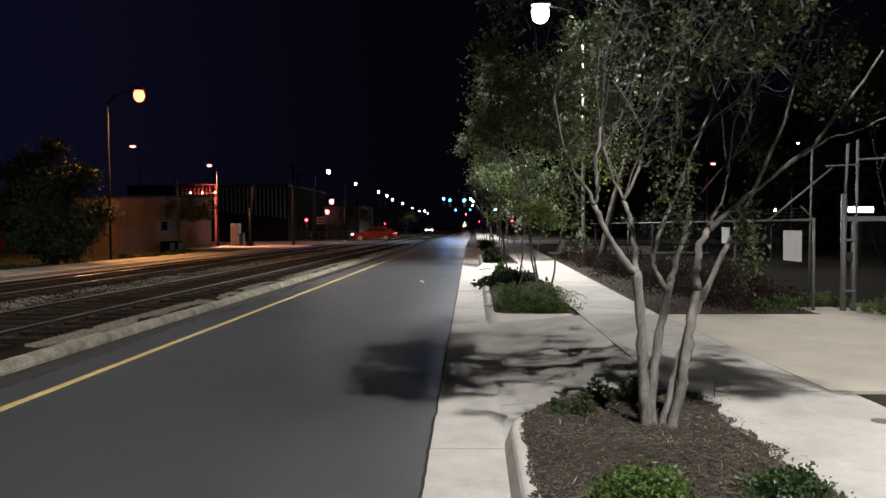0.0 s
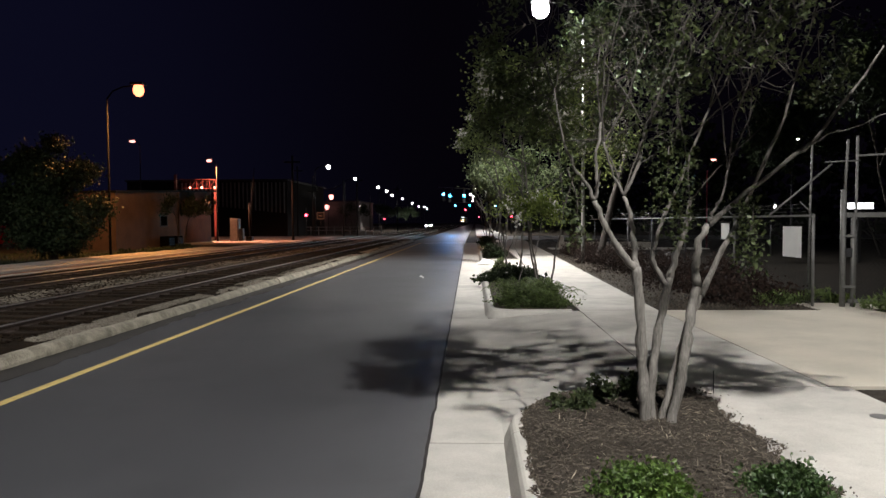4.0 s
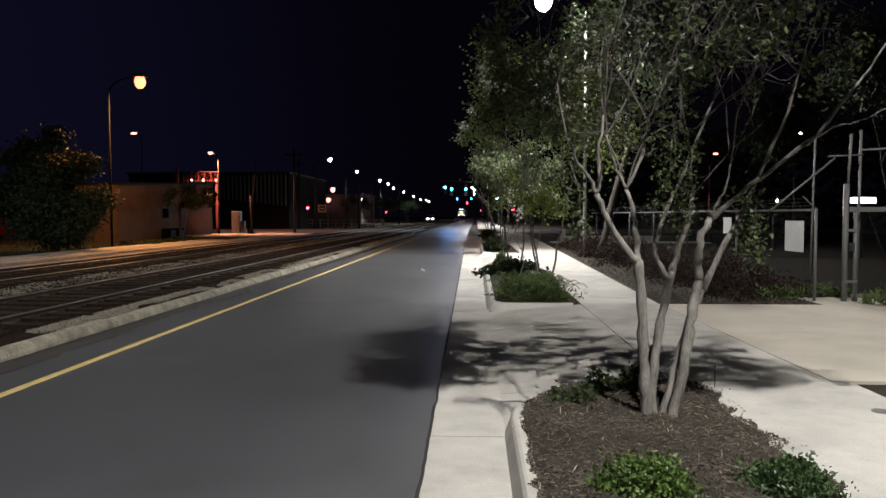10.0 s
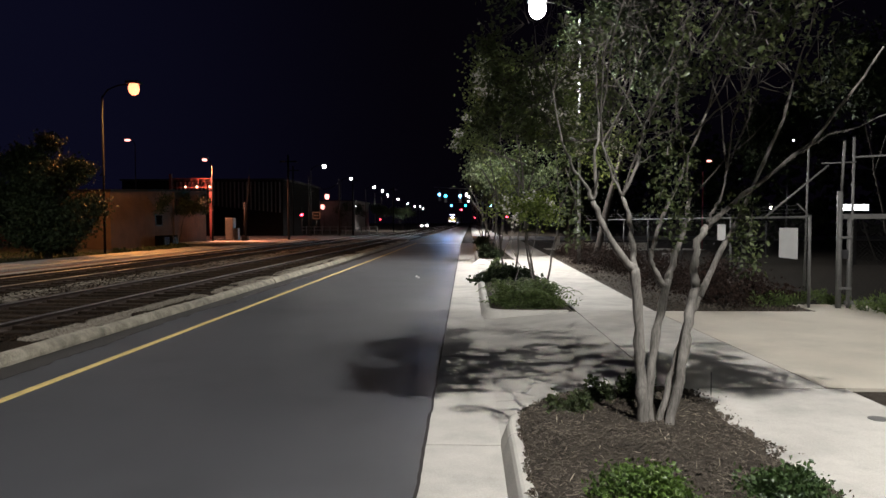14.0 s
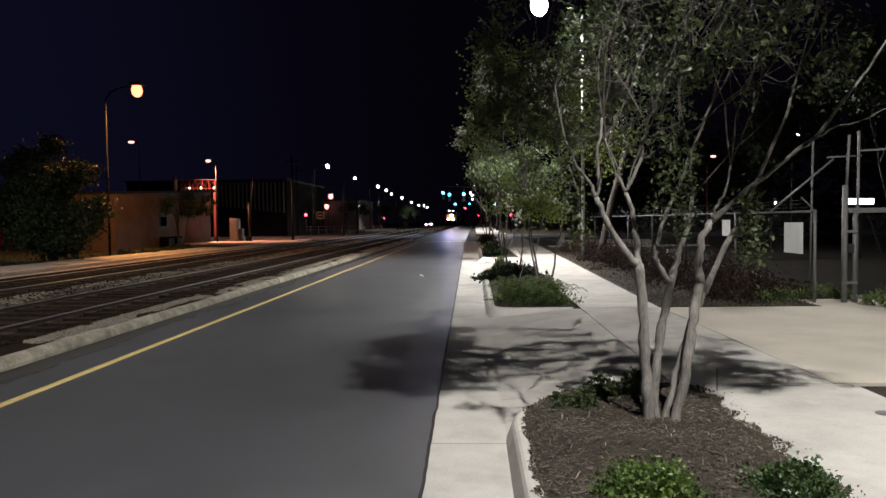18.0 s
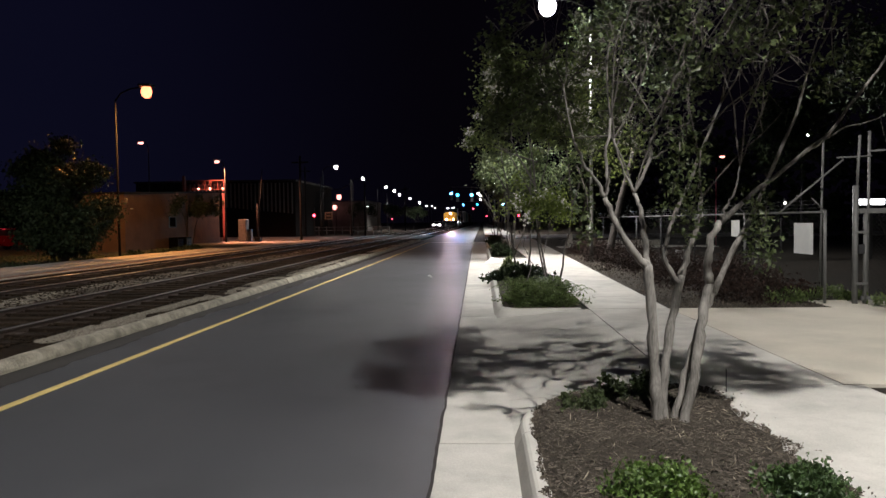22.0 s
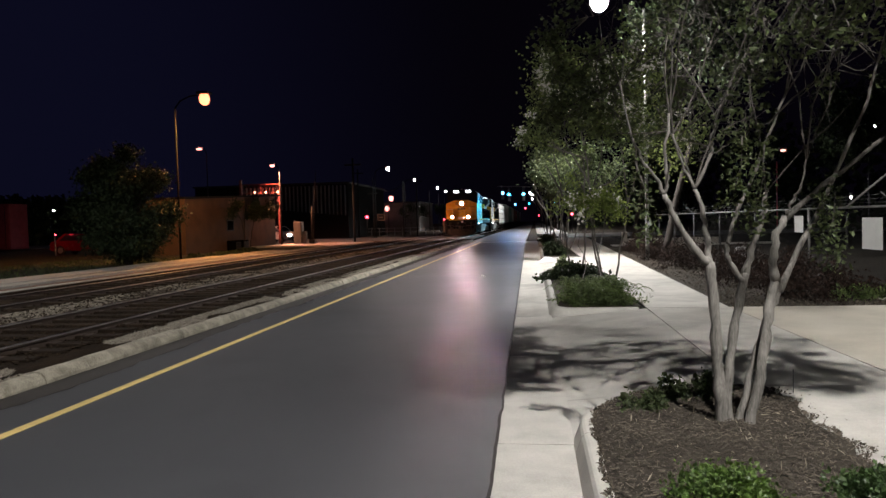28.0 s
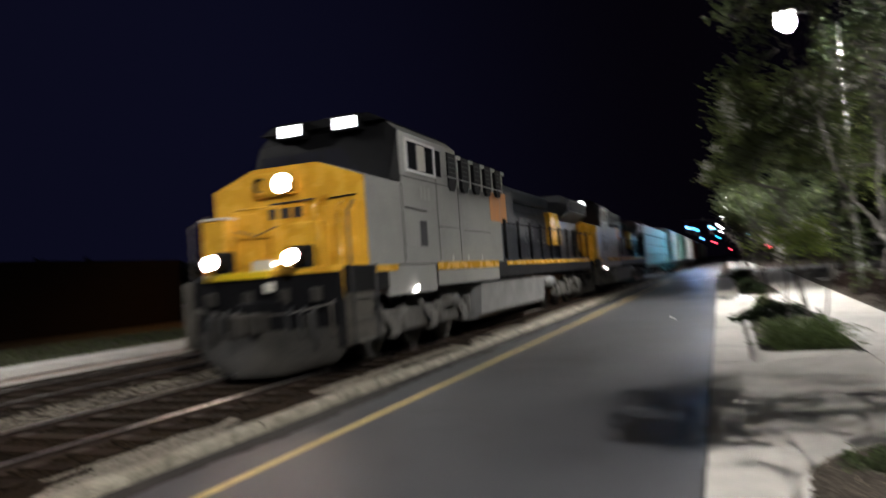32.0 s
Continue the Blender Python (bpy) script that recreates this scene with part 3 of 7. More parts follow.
part("slab", slab_strip(5.46, 9.5, 5.46, 9.5, 7.2, 12.6, -0.05, 0.142), WARM_CONCRETE, drive)
structure("side_bed", Shape().box(3.16, 9.0, -5, 6.2, -0.1, 0.12), MULCH, "dark soil bed beside the pavement")
structure("shrub_bed", slab_strip(2.92, 5.6, 3.9, 5.6, 11.56, 57, -0.1, 0.13), MULCH, "dark mulch bed between pavement and fence")
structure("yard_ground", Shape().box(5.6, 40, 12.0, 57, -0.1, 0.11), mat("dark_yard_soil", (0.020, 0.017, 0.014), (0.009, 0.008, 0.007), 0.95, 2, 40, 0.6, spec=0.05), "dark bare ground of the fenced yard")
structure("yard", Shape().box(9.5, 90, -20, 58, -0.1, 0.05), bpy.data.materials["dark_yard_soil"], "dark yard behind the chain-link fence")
structure("far_pavement", Shape().box(0.2, 3.9, 54.8, 58, -0.1, 0.12).box(0.2, 3.5, 77, 500, -0.1, 0.12), CONCRETE, "far pale pavement beyond the crossing")
structure("yard_path", slab_strip(3.95, 12, 3.95, 12, 37.5, 39.5, -0.05, 0.15), CONCRETE, "pale path leaving the pavement")

# ---- railway tracks ----


def track(name, x, label):
    t = thing(name, label, "railway track")
    for sx in (-0.752, 0.752):
        for y0, y1 in ((-30, 60), (76, 900)):
            base = [(x + sx - 0.07, 0.03), (x + sx + 0.07, 0.03), (x + sx + 0.07, 0.045), (x + sx + 0.012, 0.065), (x + sx + 0.012, RAIL_Z - 0.045),
                    (x + sx + 0.036, RAIL_Z - 0.03), (x + sx + 0.036, RAIL_Z - 0.012), (x + sx - 0.036, RAIL_Z - 0.012), (x + sx - 0.036, RAIL_Z - 0.03),
                    (x + sx - 0.012, RAIL_Z - 0.045), (x + sx - 0.012, 0.065), (x + sx - 0.07, 0.045)]
            r = part("rail", Shape().prism(base, "y", y0, y1), RAIL_STEEL, t)
            part("running_surface", Shape().prism([(x + sx - 0.034, RAIL_Z - 0.012)] + [(x + sx + 0.034 * u, RAIL_Z - 0.011 * abs(u) ** 2.4) for u in (-1, -0.8, -0.55, -0.25, 0.25, 0.55, 0.8, 1)] + [(x + sx + 0.034, RAIL_Z - 0.012)], "y", y0, y1), RAIL_TOP, r, "polished steel rail head")
        r = part("rail", Shape().box(x + sx - 0.036, x + sx + 0.036, 60, 76, 0.1, RAIL_Z), RAIL_TOP, t, "rail head set in the crossing")
    rg = np.random.default_rng(int(-x * 10))
    tie = Shape().box(-1.3, 1.3, -0.115, 0.115, -0.1, 0.035, 0.012).mesh("tie", TIE_WOOD)
    plate = Shape().box(-0.135, 0.135, -0.09, 0.09, 0.03, 0.042).mesh("tie_plate", RAIL_STEEL)
    for i in range(124):
        y = -9.0 + i * 0.555
        o = part("tie", tie, None, t)
        o.matrix_basis = pose(x + rg.uniform(-0.06, 0.06), y + rg.uniform(-0.03, 0.03), 0.088 + rg.uniform(-0.012, 0.006), 0, rg.uniform(-0.3, 0.3), rg.uniform(-1.2, 1.2))
        if y < 30:
            for sx in (-0.755, 0.755):
                part("tie_plate", plate, None, o).matrix_basis = pose(sx, 0, 0.0)
    far = Shape()
    for i in range(200):
        far.box(x - 1.3, x + 1.3, 77 + i * 0.6, 77.22 + i * 0.6, -0.1, 0.115)
    part("far_ties", far, TIE_WOOD, t, kind="stuff")
    return t


track("railway_track", TRACK, "near railway track with polished rails on dark wooden ties")
track("railway_track", TRACK_2, "far railway track with rusty rails on half-buried ties")
rng = np.random.default_rng(11)


def strip_points(n, x0, x1, y0, y1, z, bias=1.0, clump=0.0):
    y = y0 + (y1 - y0) * rng.uniform(0, 1, n) ** bias
    x = rng.uniform(x0, x1, n)
    if clump:
        keep = np.array([noise.noise((a * 1.3, b * 0.45, 3.0)) + 0.7 * noise.noise((a * 3.5, b * 1.6, 8.0)) > clump for a, b in zip(x, y)])
        x, y = x[keep], y[keep]
    return np.stack([x, y, np.full(len(x), z) + rng.uniform(-0.012, 0.012, len(x))], 1)


tagged(new("gravel_between_tracks", stones_mesh("gravel", strip_points(150000, -9.62, -8.36, 2, 60, 0.098, 2.0, -0.02), 0.0095, GRAVEL, rng)), "pale loose gravel between the two tracks", "gravel", kind="stuff")
tagged(new("gravel_by_kerb", stones_mesh("gravel", strip_points(80000, -5.70, -5.24, 1, 58, 0.098, 1.9, -0.10), 0.0092, GRAVEL, rng)), "pale gravel spilled along the concrete kerb", "gravel", kind="stuff")
cand = strip_points(36000, -12.4, -5.72, -2, 45, 0.100, 1.7)
tagged(new("oily_ballast", stones_mesh("ballast", cand, 0.028, DARK_GRAVEL, rng)), "oil-darkened ballast stones between the ties", "ballast", kind="stuff")
gv, gf = [], []
for i in range(641):
    y = -4 + 0.1 * i
    gv += [(x + 0.16 * noise.noise((y * 0.5, x, 0)) + 0.10 * noise.noise((y * 2.3, x, 3)), y, 0.0885 + (0.012 if k in (1, 2) else 0)) for k, x in enumerate((-9.55, -9.2, -8.75, -8.45))]
    if i:
        gf += [(4 * i - 4 + k, 4 * i - 3 + k, 4 * i + 1 + k, 4 * i + k) for k in range(3)]
structure("gravel_fines", Shape().add(gv, gf), mat("pale_gravel_fines", (0.21, 0.185, 0.15), (0.030, 0.023, 0.017), 0.95, 1.3, 45, 0.8, dist=0.02, spec=0.1), "patchy pale grit packed between the two tracks")
# crossing panels
cp = thing("level_crossing", "worn rubber and timber panels of the level crossing", "crossing")
for x in (TRACK, TRACK_2):
    for k, (a, b) in enumerate(((-1.35, -0.80), (-0.70, 0.70), (0.80, 1.35))):
        part("panel", Shape().box(x + a, x + b, 60.1, 75.9, 0.0, 0.185, 0.01), OLD_ASPHALT, cp)

# ---- planting beds ----


def bed(name, xs, y0, y1, label, peak=0.10, base=0.12, chips=2600):
    """A mounded mulch bed with loose wood chips on it."""
    nx, ny = 16, max(8, int((y1 - y0) * 5))
    v, f = [], []

    def height(u, w):
        return base + peak * (math.sin(math.pi * min(max(u, 0), 1)) ** 0.7) * (math.sin(math.pi * min(max(w, 0), 1)) ** 0.5)
    for j in range(ny + 1):
        y = y0 + (y1 - y0) * j / ny
        a, b = xs(y)
        for i in range(nx + 1):
            x = a + (b - a) * i / nx
            v.append((x, y, height(i / nx, j / ny) + 0.018 * noise.noise((x * 9, y * 9, 0))))
    for j in range(ny):
        for i in range(nx):
            k = j * (nx + 1) + i
            f.append((k, k + 1, k + nx + 2, k + nx + 1))
    b = part(name, Shape().add(v, f, True), MULCH)
    tagged(b, label, kind="structure")
    pts = []
    for _ in range(chips):
        w = rng.uniform(0.01, 0.99)
        y = y0 + (y1 - y0) * w
        a, c = xs(y)
        u = rng.uniform(0.0, 1.0)
        pts.append((a + (c - a) * u + rng.uniform(-0.03, 0.03), y, height(u, w) + 0.012))
    c = np.array(pts)
    n = len(c)
    ang = rng.uniform(0, 6.28, n)
    ln, wd = rng.uniform(0.003, 0.012, (n, 1)) * rng.choice([1, 1, 1, 1, 1, 1, 1, 1.5, 1.8, 2.8], (n, 1)), rng.uniform(0.0014, 0.0036, (n, 1))
    d = np.stack([np.cos(ang), np.sin(ang), rng.uniform(-0.35, 0.35, n)], 1)
    e = np.stack([-np.sin(ang), np.cos(ang), rng.uniform(-0.4, 0.4, n)], 1)
    up = np.array([0, 0, 0.004])
    vv = np.stack([c - d * ln - e * wd, c + d * ln - e * wd, c + d * ln + e * wd, c - d * ln + e * wd, c - d * ln * 0.8 + up, c + d * ln * 0.8 + up], 1).reshape(-1, 3)
    k = np.arange(n)[:, None] * 6
    ff = np.concatenate([k + [t] for t in ((0, 1, 5), (0, 5, 4), (2, 3, 4), (2, 4, 5), (3, 0, 4), (1, 2, 5))], 0)
    tagged(new("wood_chips", raw_mesh("wood_chips", vv, ff, CHIP)), "loose shredded brown wood mulch on the planting bed", "mulch", kind="stuff")
    return b


def first_bed(y):
    left = 0.33 if y < 4.9 else 0.33 + 1.25 * (1 - math.sqrt(max(0.0, 1 - ((y - 4.9) / 1.32) ** 2)))
    right = 1.81 + 0.035 * math.sin(y * 7) + 0.03 * math.sin(y * 17)
    return min(left, right - 0.05), right


def row_bed(y0, y1):
    def xs(y):
        e = min(y - y0, y1 - y)
        left = 0.31 + (0.35 * (1 - min(1, e / 0.45)) ** 2)
        return left, 1.64
    return xs


bed("planting_bed_1", first_bed, -3.0, 6.2, "mulched planting bed inside a concrete kerb", 0.10, 0.149, 24000)
sp = []
for y in rng.uniform(1.0, 6.1, 3400):
    a, b = first_bed(y)
    reach = 0.035 + 0.05 * noise.noise((y * 2.3, 3.0, 0)) + 0.06 * noise.noise((y * 9.0, 1.0, 0))
    sp.append((a + 0.02 - max(0.0, reach) * rng.uniform(0, 1) ** 0.7, y, 0.153))
    reach = 0.05 + 0.09 * noise.noise((y * 1.9, 8.0, 0)) + 0.07 * noise.noise((y * 7.0, 5.0, 0))
    sp.append((b - 0.02 + max(0.0, reach) * rng.uniform(0, 1) ** 0.7, y, 0.151))
sp = np.concatenate([np.array(sp), np.stack([1.80 + np.abs(rng.normal(0, 0.09, 260)), rng.uniform(1.0, 6.1, 260), np.full(260, 0.152)], 1)])
tagged(new("spilled_mulch", leaf_mesh("spilled_mulch", sp, 0.022, 0.005, CHIP, rng, 0.0)), "scattered mulch crumbs on the pavement edge", "mulch", kind="stuff")
STRAW = mat("pale_straw", (0.30, 0.265, 0.205), (0.20, 0.175, 0.135), 0.85, 3, 60, 0.1, island=0.4, spec=0.1)
st = np.stack([rng.uniform(0.45, 1.78, 420), rng.uniform(2.2, 5.9, 420), np.zeros(420)], 1)
st = st[[first_bed(y)[0] + 0.06 < x < first_bed(y)[1] - 0.03 and noise.noise((x * 2.1, y * 2.1, 6.0)) > -0.1 for x, y, z in st]]
for q in st:
    a, b = first_bed(q[1])
    u, w = (q[0] - a) / (b - a), (q[1] + 3.0) / 9.2
    q[2] = 0.149 + 0.10 * math.sin(math.pi * u) ** 0.7 * math.sin(math.pi * w) ** 0.5 + 0.022
tagged(new("straw", leaf_mesh("straw", st, 0.055, 0.0035, STRAW, rng, 0.0)), "long pale straw shreds strewn over the mulch", "mulch", kind="stuff")
bed("planting_bed_2", row_bed(11.6, 21.4), 11.66, 21.35, "mulched kerbside bed with shrubs and trees", 0.06, 0.12, 1800)
bed("planting_bed_3", row_bed(27.6, 37.9), 27.66, 37.85, "farther mulched kerbside bed", 0.06, 0.12, 200)
bed("planting_bed_4", row_bed(42.1, 51.9), 42.16, 51.85, "farthest mulched kerbside bed", 0.06, 0.12, 100)

sp = np.stack([rng.uniform(2.98, 5.4, 9000), 11.6 + 20 * rng.uniform(0, 1, 9000) ** 1.6, np.full(9000, 0.136)], 1)
sp[:, 0] += 0.022 * (sp[:, 1] - 11.6)
tagged(new("bed_mulch", leaf_mesh("bed_mulch", sp, 0.05, 0.010, CHIP, rng, 0.0)), "loose wood mulch along the fence shrubs", "mulch", kind="stuff")

# ---- trees and shrubs ----


def grow(shape, tips, p, d, length, radius, level, rg, spread, up=0.12, keep=None):
    """One limb and, at its end, finer ones; the ends are kept for leaves."""
    pts, rad = [p.copy()], [radius]
    n = 4
    for i in range(n):
        d = (d + Vector(rg.normal(0, 0.16, 3)) + Vector((0, 0, up * 0.3))).normalized()
        p = p + d * length / n
        if keep and not keep(p):
            break
        pts.append(p.copy())
        rad.append(radius * (1 - 0.45 * (i + 1) / n))
        if level <= 2:
            tips.append((p.copy(), level))
    if len(pts) < 2:
        return
    shape.tube(pts, rad, 6 if level > 1 else 4, False)
    if level == 0 or len(pts) <= n:
        return
    for _ in range(2 if level > 2 else 3):
        k = rg.integers(2, n + 1)
        q = pts[k]
        side = Vector(rg.normal(0, 1, 3))
        nd = (d * (1 - spread) + side.normalized() * spread + Vector((0, 0, up))).normalized()
        grow(shape, tips, q, nd, length * rg.uniform(0.62, 0.85), rad[k] * 0.7, level - 1, rg, spread, up, keep)


def leaves_round(tips, per, reach, rg, weight=(1.0, 0.8, 0.35)):
    pts = []
    for p, level in tips:
        n = rg.poisson(per * weight[level])
        if n:
            pts.append(np.array(p) + rg.normal(0, reach, (n, 3)))
    return np.concatenate(pts)


# the near multi-stemmed tree
rg = np.random.default_rng(21)
tree = thing("tree", "multi-stemmed crape myrtle with smooth pale bark in the mulch bed", "tree", "street trees")
wood, tips = Shape(), []
STEMS = (
    ((1.15, 4.88, 0.10), (1.137, 4.87, 0.42), (1.112, 4.86, 0.76), (1.09, 4.85, 1.10), (1.08, 4.84, 1.25)),
    ((1.20, 4.92, 0.10), (1.202, 4.93, 0.52), (1.246, 4.94, 0.81), (1.302, 4.95, 1.06), (1.327, 4.95, 1.18)),
    ((1.29, 4.84, 0.10), (1.369, 4.85, 0.43), (1.425, 4.88, 0.76), (1.465, 4.90, 0.99), (1.499, 4.92, 1.15)),
    ((1.25, 4.93, 0.10), (1.339, 4.96, 0.44), (1.407, 4.97, 0.67), (1.477, 4.96, 0.90), (1.545, 4.97, 1.06)),
)
# limbs: radius at the foot and at the tip, then the line
LIMBS_ROADSIDE = (
    (0.027, 0.017, (1.085, 4.845, 1.22), (0.975, 4.82, 1.34), (0.837, 4.78, 1.56), (0.785, 4.76, 1.69)),
    (0.015, 0.008, (0.785, 4.76, 1.69), (0.745, 4.74, 1.77), (0.651, 4.70, 1.88), (0.58, 4.66, 2.04)),
    (0.015, 0.008, (0.785, 4.76, 1.69), (0.809, 4.78, 1.79), (0.807, 4.82, 1.96), (0.841, 4.86, 2.21)),
    (0.023, 0.013, (1.083, 4.845, 1.21), (1.078, 4.90, 1.41), (1.059, 4.95, 1.59), (1.016, 4.97, 1.725)),
    (0.010, 0.006, (1.016, 4.97, 1.725), (0.97, 4.97, 1.82), (0.916, 4.97, 1.955), (0.881, 4.95, 2.09)),
    (0.013, 0.008, (1.016, 4.97, 1.725), (1.13, 5.0, 1.952), (1.138, 5.02, 2.06), (1.204, 5.05, 2.25)),
    (0.007, 0.004, (1.13, 5.0, 1.952), (1.197, 4.98, 1.99), (1.312, 4.95, 2.076), (1.465, 4.9, 2.13)),
)
LIMBS_PAVEMENT = (
    (0.026, 0.012, (1.322, 4.95, 1.15), (1.363, 4.95, 1.305), (1.435, 4.95, 1.534), (1.465, 4.98, 1.69)),
    (0.020, 0.015, (1.312, 4.95, 1.10), (1.247, 4.93, 1.203), (1.195, 4.92, 1.276), (1.204, 4.93, 1.363)),
    (0.015, 0.008, (1.203, 4.93, 1.355), (1.296, 4.98, 1.591), (1.45, 5.02, 1.937), (1.629, 5.1, 2.33)),
    (0.030, 0.020, (1.492, 4.915, 1.12), (1.49, 4.92, 1.281), (1.517, 4.93, 1.424), (1.577, 4.95, 1.53)),
    (0.0195, 0.006, (1.573, 4.949, 1.515), (1.838, 5.0, 1.736), (2.315, 5.08, 2.092), (2.624, 5.1, 2.475), (2.797, 5.1, 2.74)),
    (0.011, 0.006, (1.577, 4.95, 1.53), (1.611, 4.93, 1.621), (1.655, 4.9, 1.722), (1.689, 4.9, 1.89)),
    (0.007, 0.004, (2.194, 5.06, 2.0), (2.398, 5.02, 2.131), (2.608, 5.0, 2.187), (2.797, 4.95, 2.298)),
    (0.0225, 0.007, (1.53, 4.968, 1.03), (1.708, 5.03, 1.36), (1.884, 5.1, 1.662), (2.145, 5.2, 2.185), (2.268, 5.25, 2.546)),
)


def knobbly(pts, r0, r1):
    fine, rad = [], []
    for a, b in zip(pts[:-1], pts[1:]):
        for k in range(4):
            fine.append(Vector(a).lerp(Vector(b), k / 4) + Vector(rg.normal(0, 0.005, 3)))
    fine.append(Vector(pts[-1]))
    for i in range(len(fine)):
        rad.append((r0 + (r1 - r0) * i / (len(fine) - 1)) * (1 + 0.10 * math.sin(i * 1.9) + rg.uniform(-0.06, 0.06)))
    return fine, rad


for k, pts in enumerate(STEMS):
    fine, rad = knobbly(pts, (0.040, 0.032, 0.035, 0.025)[k], (0.030, 0.024, 0.028, 0.021)[k])
    part("stem", Shape().tube(fine, rad, 12), BARK, tree, "smooth mottled pale stem")
starts = []
for r0, r1, *pts in LIMBS_ROADSIDE + LIMBS_PAVEMENT:
    fine, rad = knobbly(pts, r0, r1)
    part("limb", Shape().tube(fine, rad, 9), BARK if pts[0][2] < 1.45 else SHADED_BARK, tree, "smooth mottled limb")
    if pts[-1][2] > 1.65:
        out = (Vector(pts[-1]) - Vector(pts[-2])).normalized()
        starts += [(Vector(pts[-1]), (out + Vector(rg.normal(0, 0.45, 3)) + Vector((0, 0, 0.35))).normalized()) for _ in range(2 if r1 > 0.005 else 1)]


def lamp_shadow(p):
    """Where the street lamp above the kerb throws the shadow of points of the crown."""
    k = 8.95 / (8.95 - p[:, 2])
    return 2.3 + (p[:, 0] - 2.3) * k, p[:, 1] * k


def crown_room(p, slack=1.0):
    """Points inside the broad, ragged crown, outlined by the ground shadow it should throw."""
    cx, cy = lamp_shadow(p)
    rag = np.array([noise.noise((a * 0.9, b * 1.3, 2.0)) + 0.5 * noise.noise((a * 2.6, b * 2.6, 7.0)) for a, b in zip(cx, cy)])
    mid = 8.5 - 0.45 * np.maximum(0.0, cx - 0.5)
    wide = (cx - 0.72) / (2.15 * slack)
    tall = (cy - mid) / (2.4 * slack)
    low = 1.92 + 0.25 * np.abs(p[:, 0] - 1.3)
    return (wide ** 2 + tall ** 2 < 1 + 0.75 * rag) & (p[:, 2] > low) & (p[:, 2] < 4.5) & (p[:, 0] > 0.10 - 0.6 * np.maximum(0.0, p[:, 2] - 3.1)) & (((p[:, 0] - 1.3) / 2.0) ** 2 + ((p[:, 1] - 4.9) / 2.05) ** 2 + ((p[:, 2] - 3.2) / 1.5) ** 2 < 1)


def in_crown(q):
    return q.x > 0.15 and bool(crown_room(np.array([[q.x, q.y, max(q.z, 2.5)]]))[0])


starts += [(Vector(p), Vector(d).normalized()) for p, d in (((1.69, 4.9, 1.89), (0.1, -0.7, 1.2)), ((2.27, 5.25, 2.55), (0.1, -0.9, 1.0)), ((2.62, 5.1, 2.48), (0.0, -0.9, 1.1)), ((1.63, 5.1, 2.33), (0.2, -0.8, 1.2)), ((2.8, 4.95, 2.3), (0.1, -0.7, 1.2)))]
for p, d in starts:
    grow(wood, tips, p, d, 0.80, 0.0062, 3, rg, 0.55, 0.10, in_crown)
# sprays of leaves along the finest twigs, most of them high in the crown
c = rg.uniform((-0.8, 2.9, 1.9), (3.4, 7.0, 4.5), (16000, 3))
c = c[crown_room(c)]
thin = np.array([noise.noise((a * 1.5, b * 1.5, z * 1.5)) + 0.5 * noise.noise((a * 3.7, b * 3.7, z * 3.7)) for a, b, z in c])
hollow = (np.abs(c[:, 0] - 2.05) < 0.62) & (c[:, 2] < 2.55 + 0.1 * np.sin(c[:, 0] * 7))
# sprays cleared along the camera's line to the next street lamp
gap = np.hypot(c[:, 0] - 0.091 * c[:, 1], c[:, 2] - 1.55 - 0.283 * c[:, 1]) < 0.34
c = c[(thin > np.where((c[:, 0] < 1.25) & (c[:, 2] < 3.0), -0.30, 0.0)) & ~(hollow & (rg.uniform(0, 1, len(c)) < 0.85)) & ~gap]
SPRAYS = 680
c = c[:SPRAYS]
# unseen boughs added overhead to shade the limbs, pavement and road
d = rg.uniform((0.9, 3.1, 3.1), (3.3, 4.6, 4.4), (2500, 3))
cx, cy = lamp_shadow(d)
d = d[crown_room(d, 1.08) & (cy > 6.1) & (cy < 7.9) & (cx > 1.2)][:140]
e = rg.uniform((-0.6, 3.2, 3.2), (1.4, 6.0, 4.45), (3000, 3))
cx, cy = lamp_shadow(e)
e = e[crown_room(e, 1.05) & (cy > 6.3) & (cy < 9.2) & (cx < 0.05) & (cx > -1.2)][:170]
c = np.concatenate([c, d, e])
ends = np.array([tuple(p) for p, l in tips])
leaves = []
for q in c:
    near = ends[np.argmin(((ends - q) ** 2).sum(1))]
    a, b = Vector(near), Vector(q)
    axis = (b - Vector((1.3, 5.0, 1.9))).normalized() + Vector(rg.normal(0, 0.5, 3))
    tip = b + axis.normalized() * rg.uniform(0.12, 0.22)
    if (b - a).length < 0.9:
        wood.tube([a, a.lerp(b, 0.55) + Vector(rg.normal(0, 0.03, 3)), b, tip], [0.0045, 0.0035, 0.0025, 0.001], 4, False)
    u = rg.uniform(-0.15, 1.0, 74)[:, None]
    leaves.append(np.array(b) + u * np.array(tip - b) + rg.normal(0, 0.045, (74, 3)))
part("branchwork", wood, TWIG_BARK, tree, kind="stuff")
pts = np.concatenate(leaves)
# single leaves cleared along that same line of view
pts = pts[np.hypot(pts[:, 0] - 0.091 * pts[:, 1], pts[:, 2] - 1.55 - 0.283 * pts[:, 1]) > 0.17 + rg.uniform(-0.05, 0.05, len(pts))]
# leaves thinned by where their shadow lands, to shape the shade below
cx, cy = lamp_shadow(pts)
hole = np.array([noise.noise((a * 2.6, b * 4.6, 9.0)) + 0.9 * noise.noise((a * 6.0, b * 10.0, 4.0)) for a, b in zip(cx, cy)])
far = np.clip((cy - 8.6) / 1.0, 0, 1) * (cx > 0)
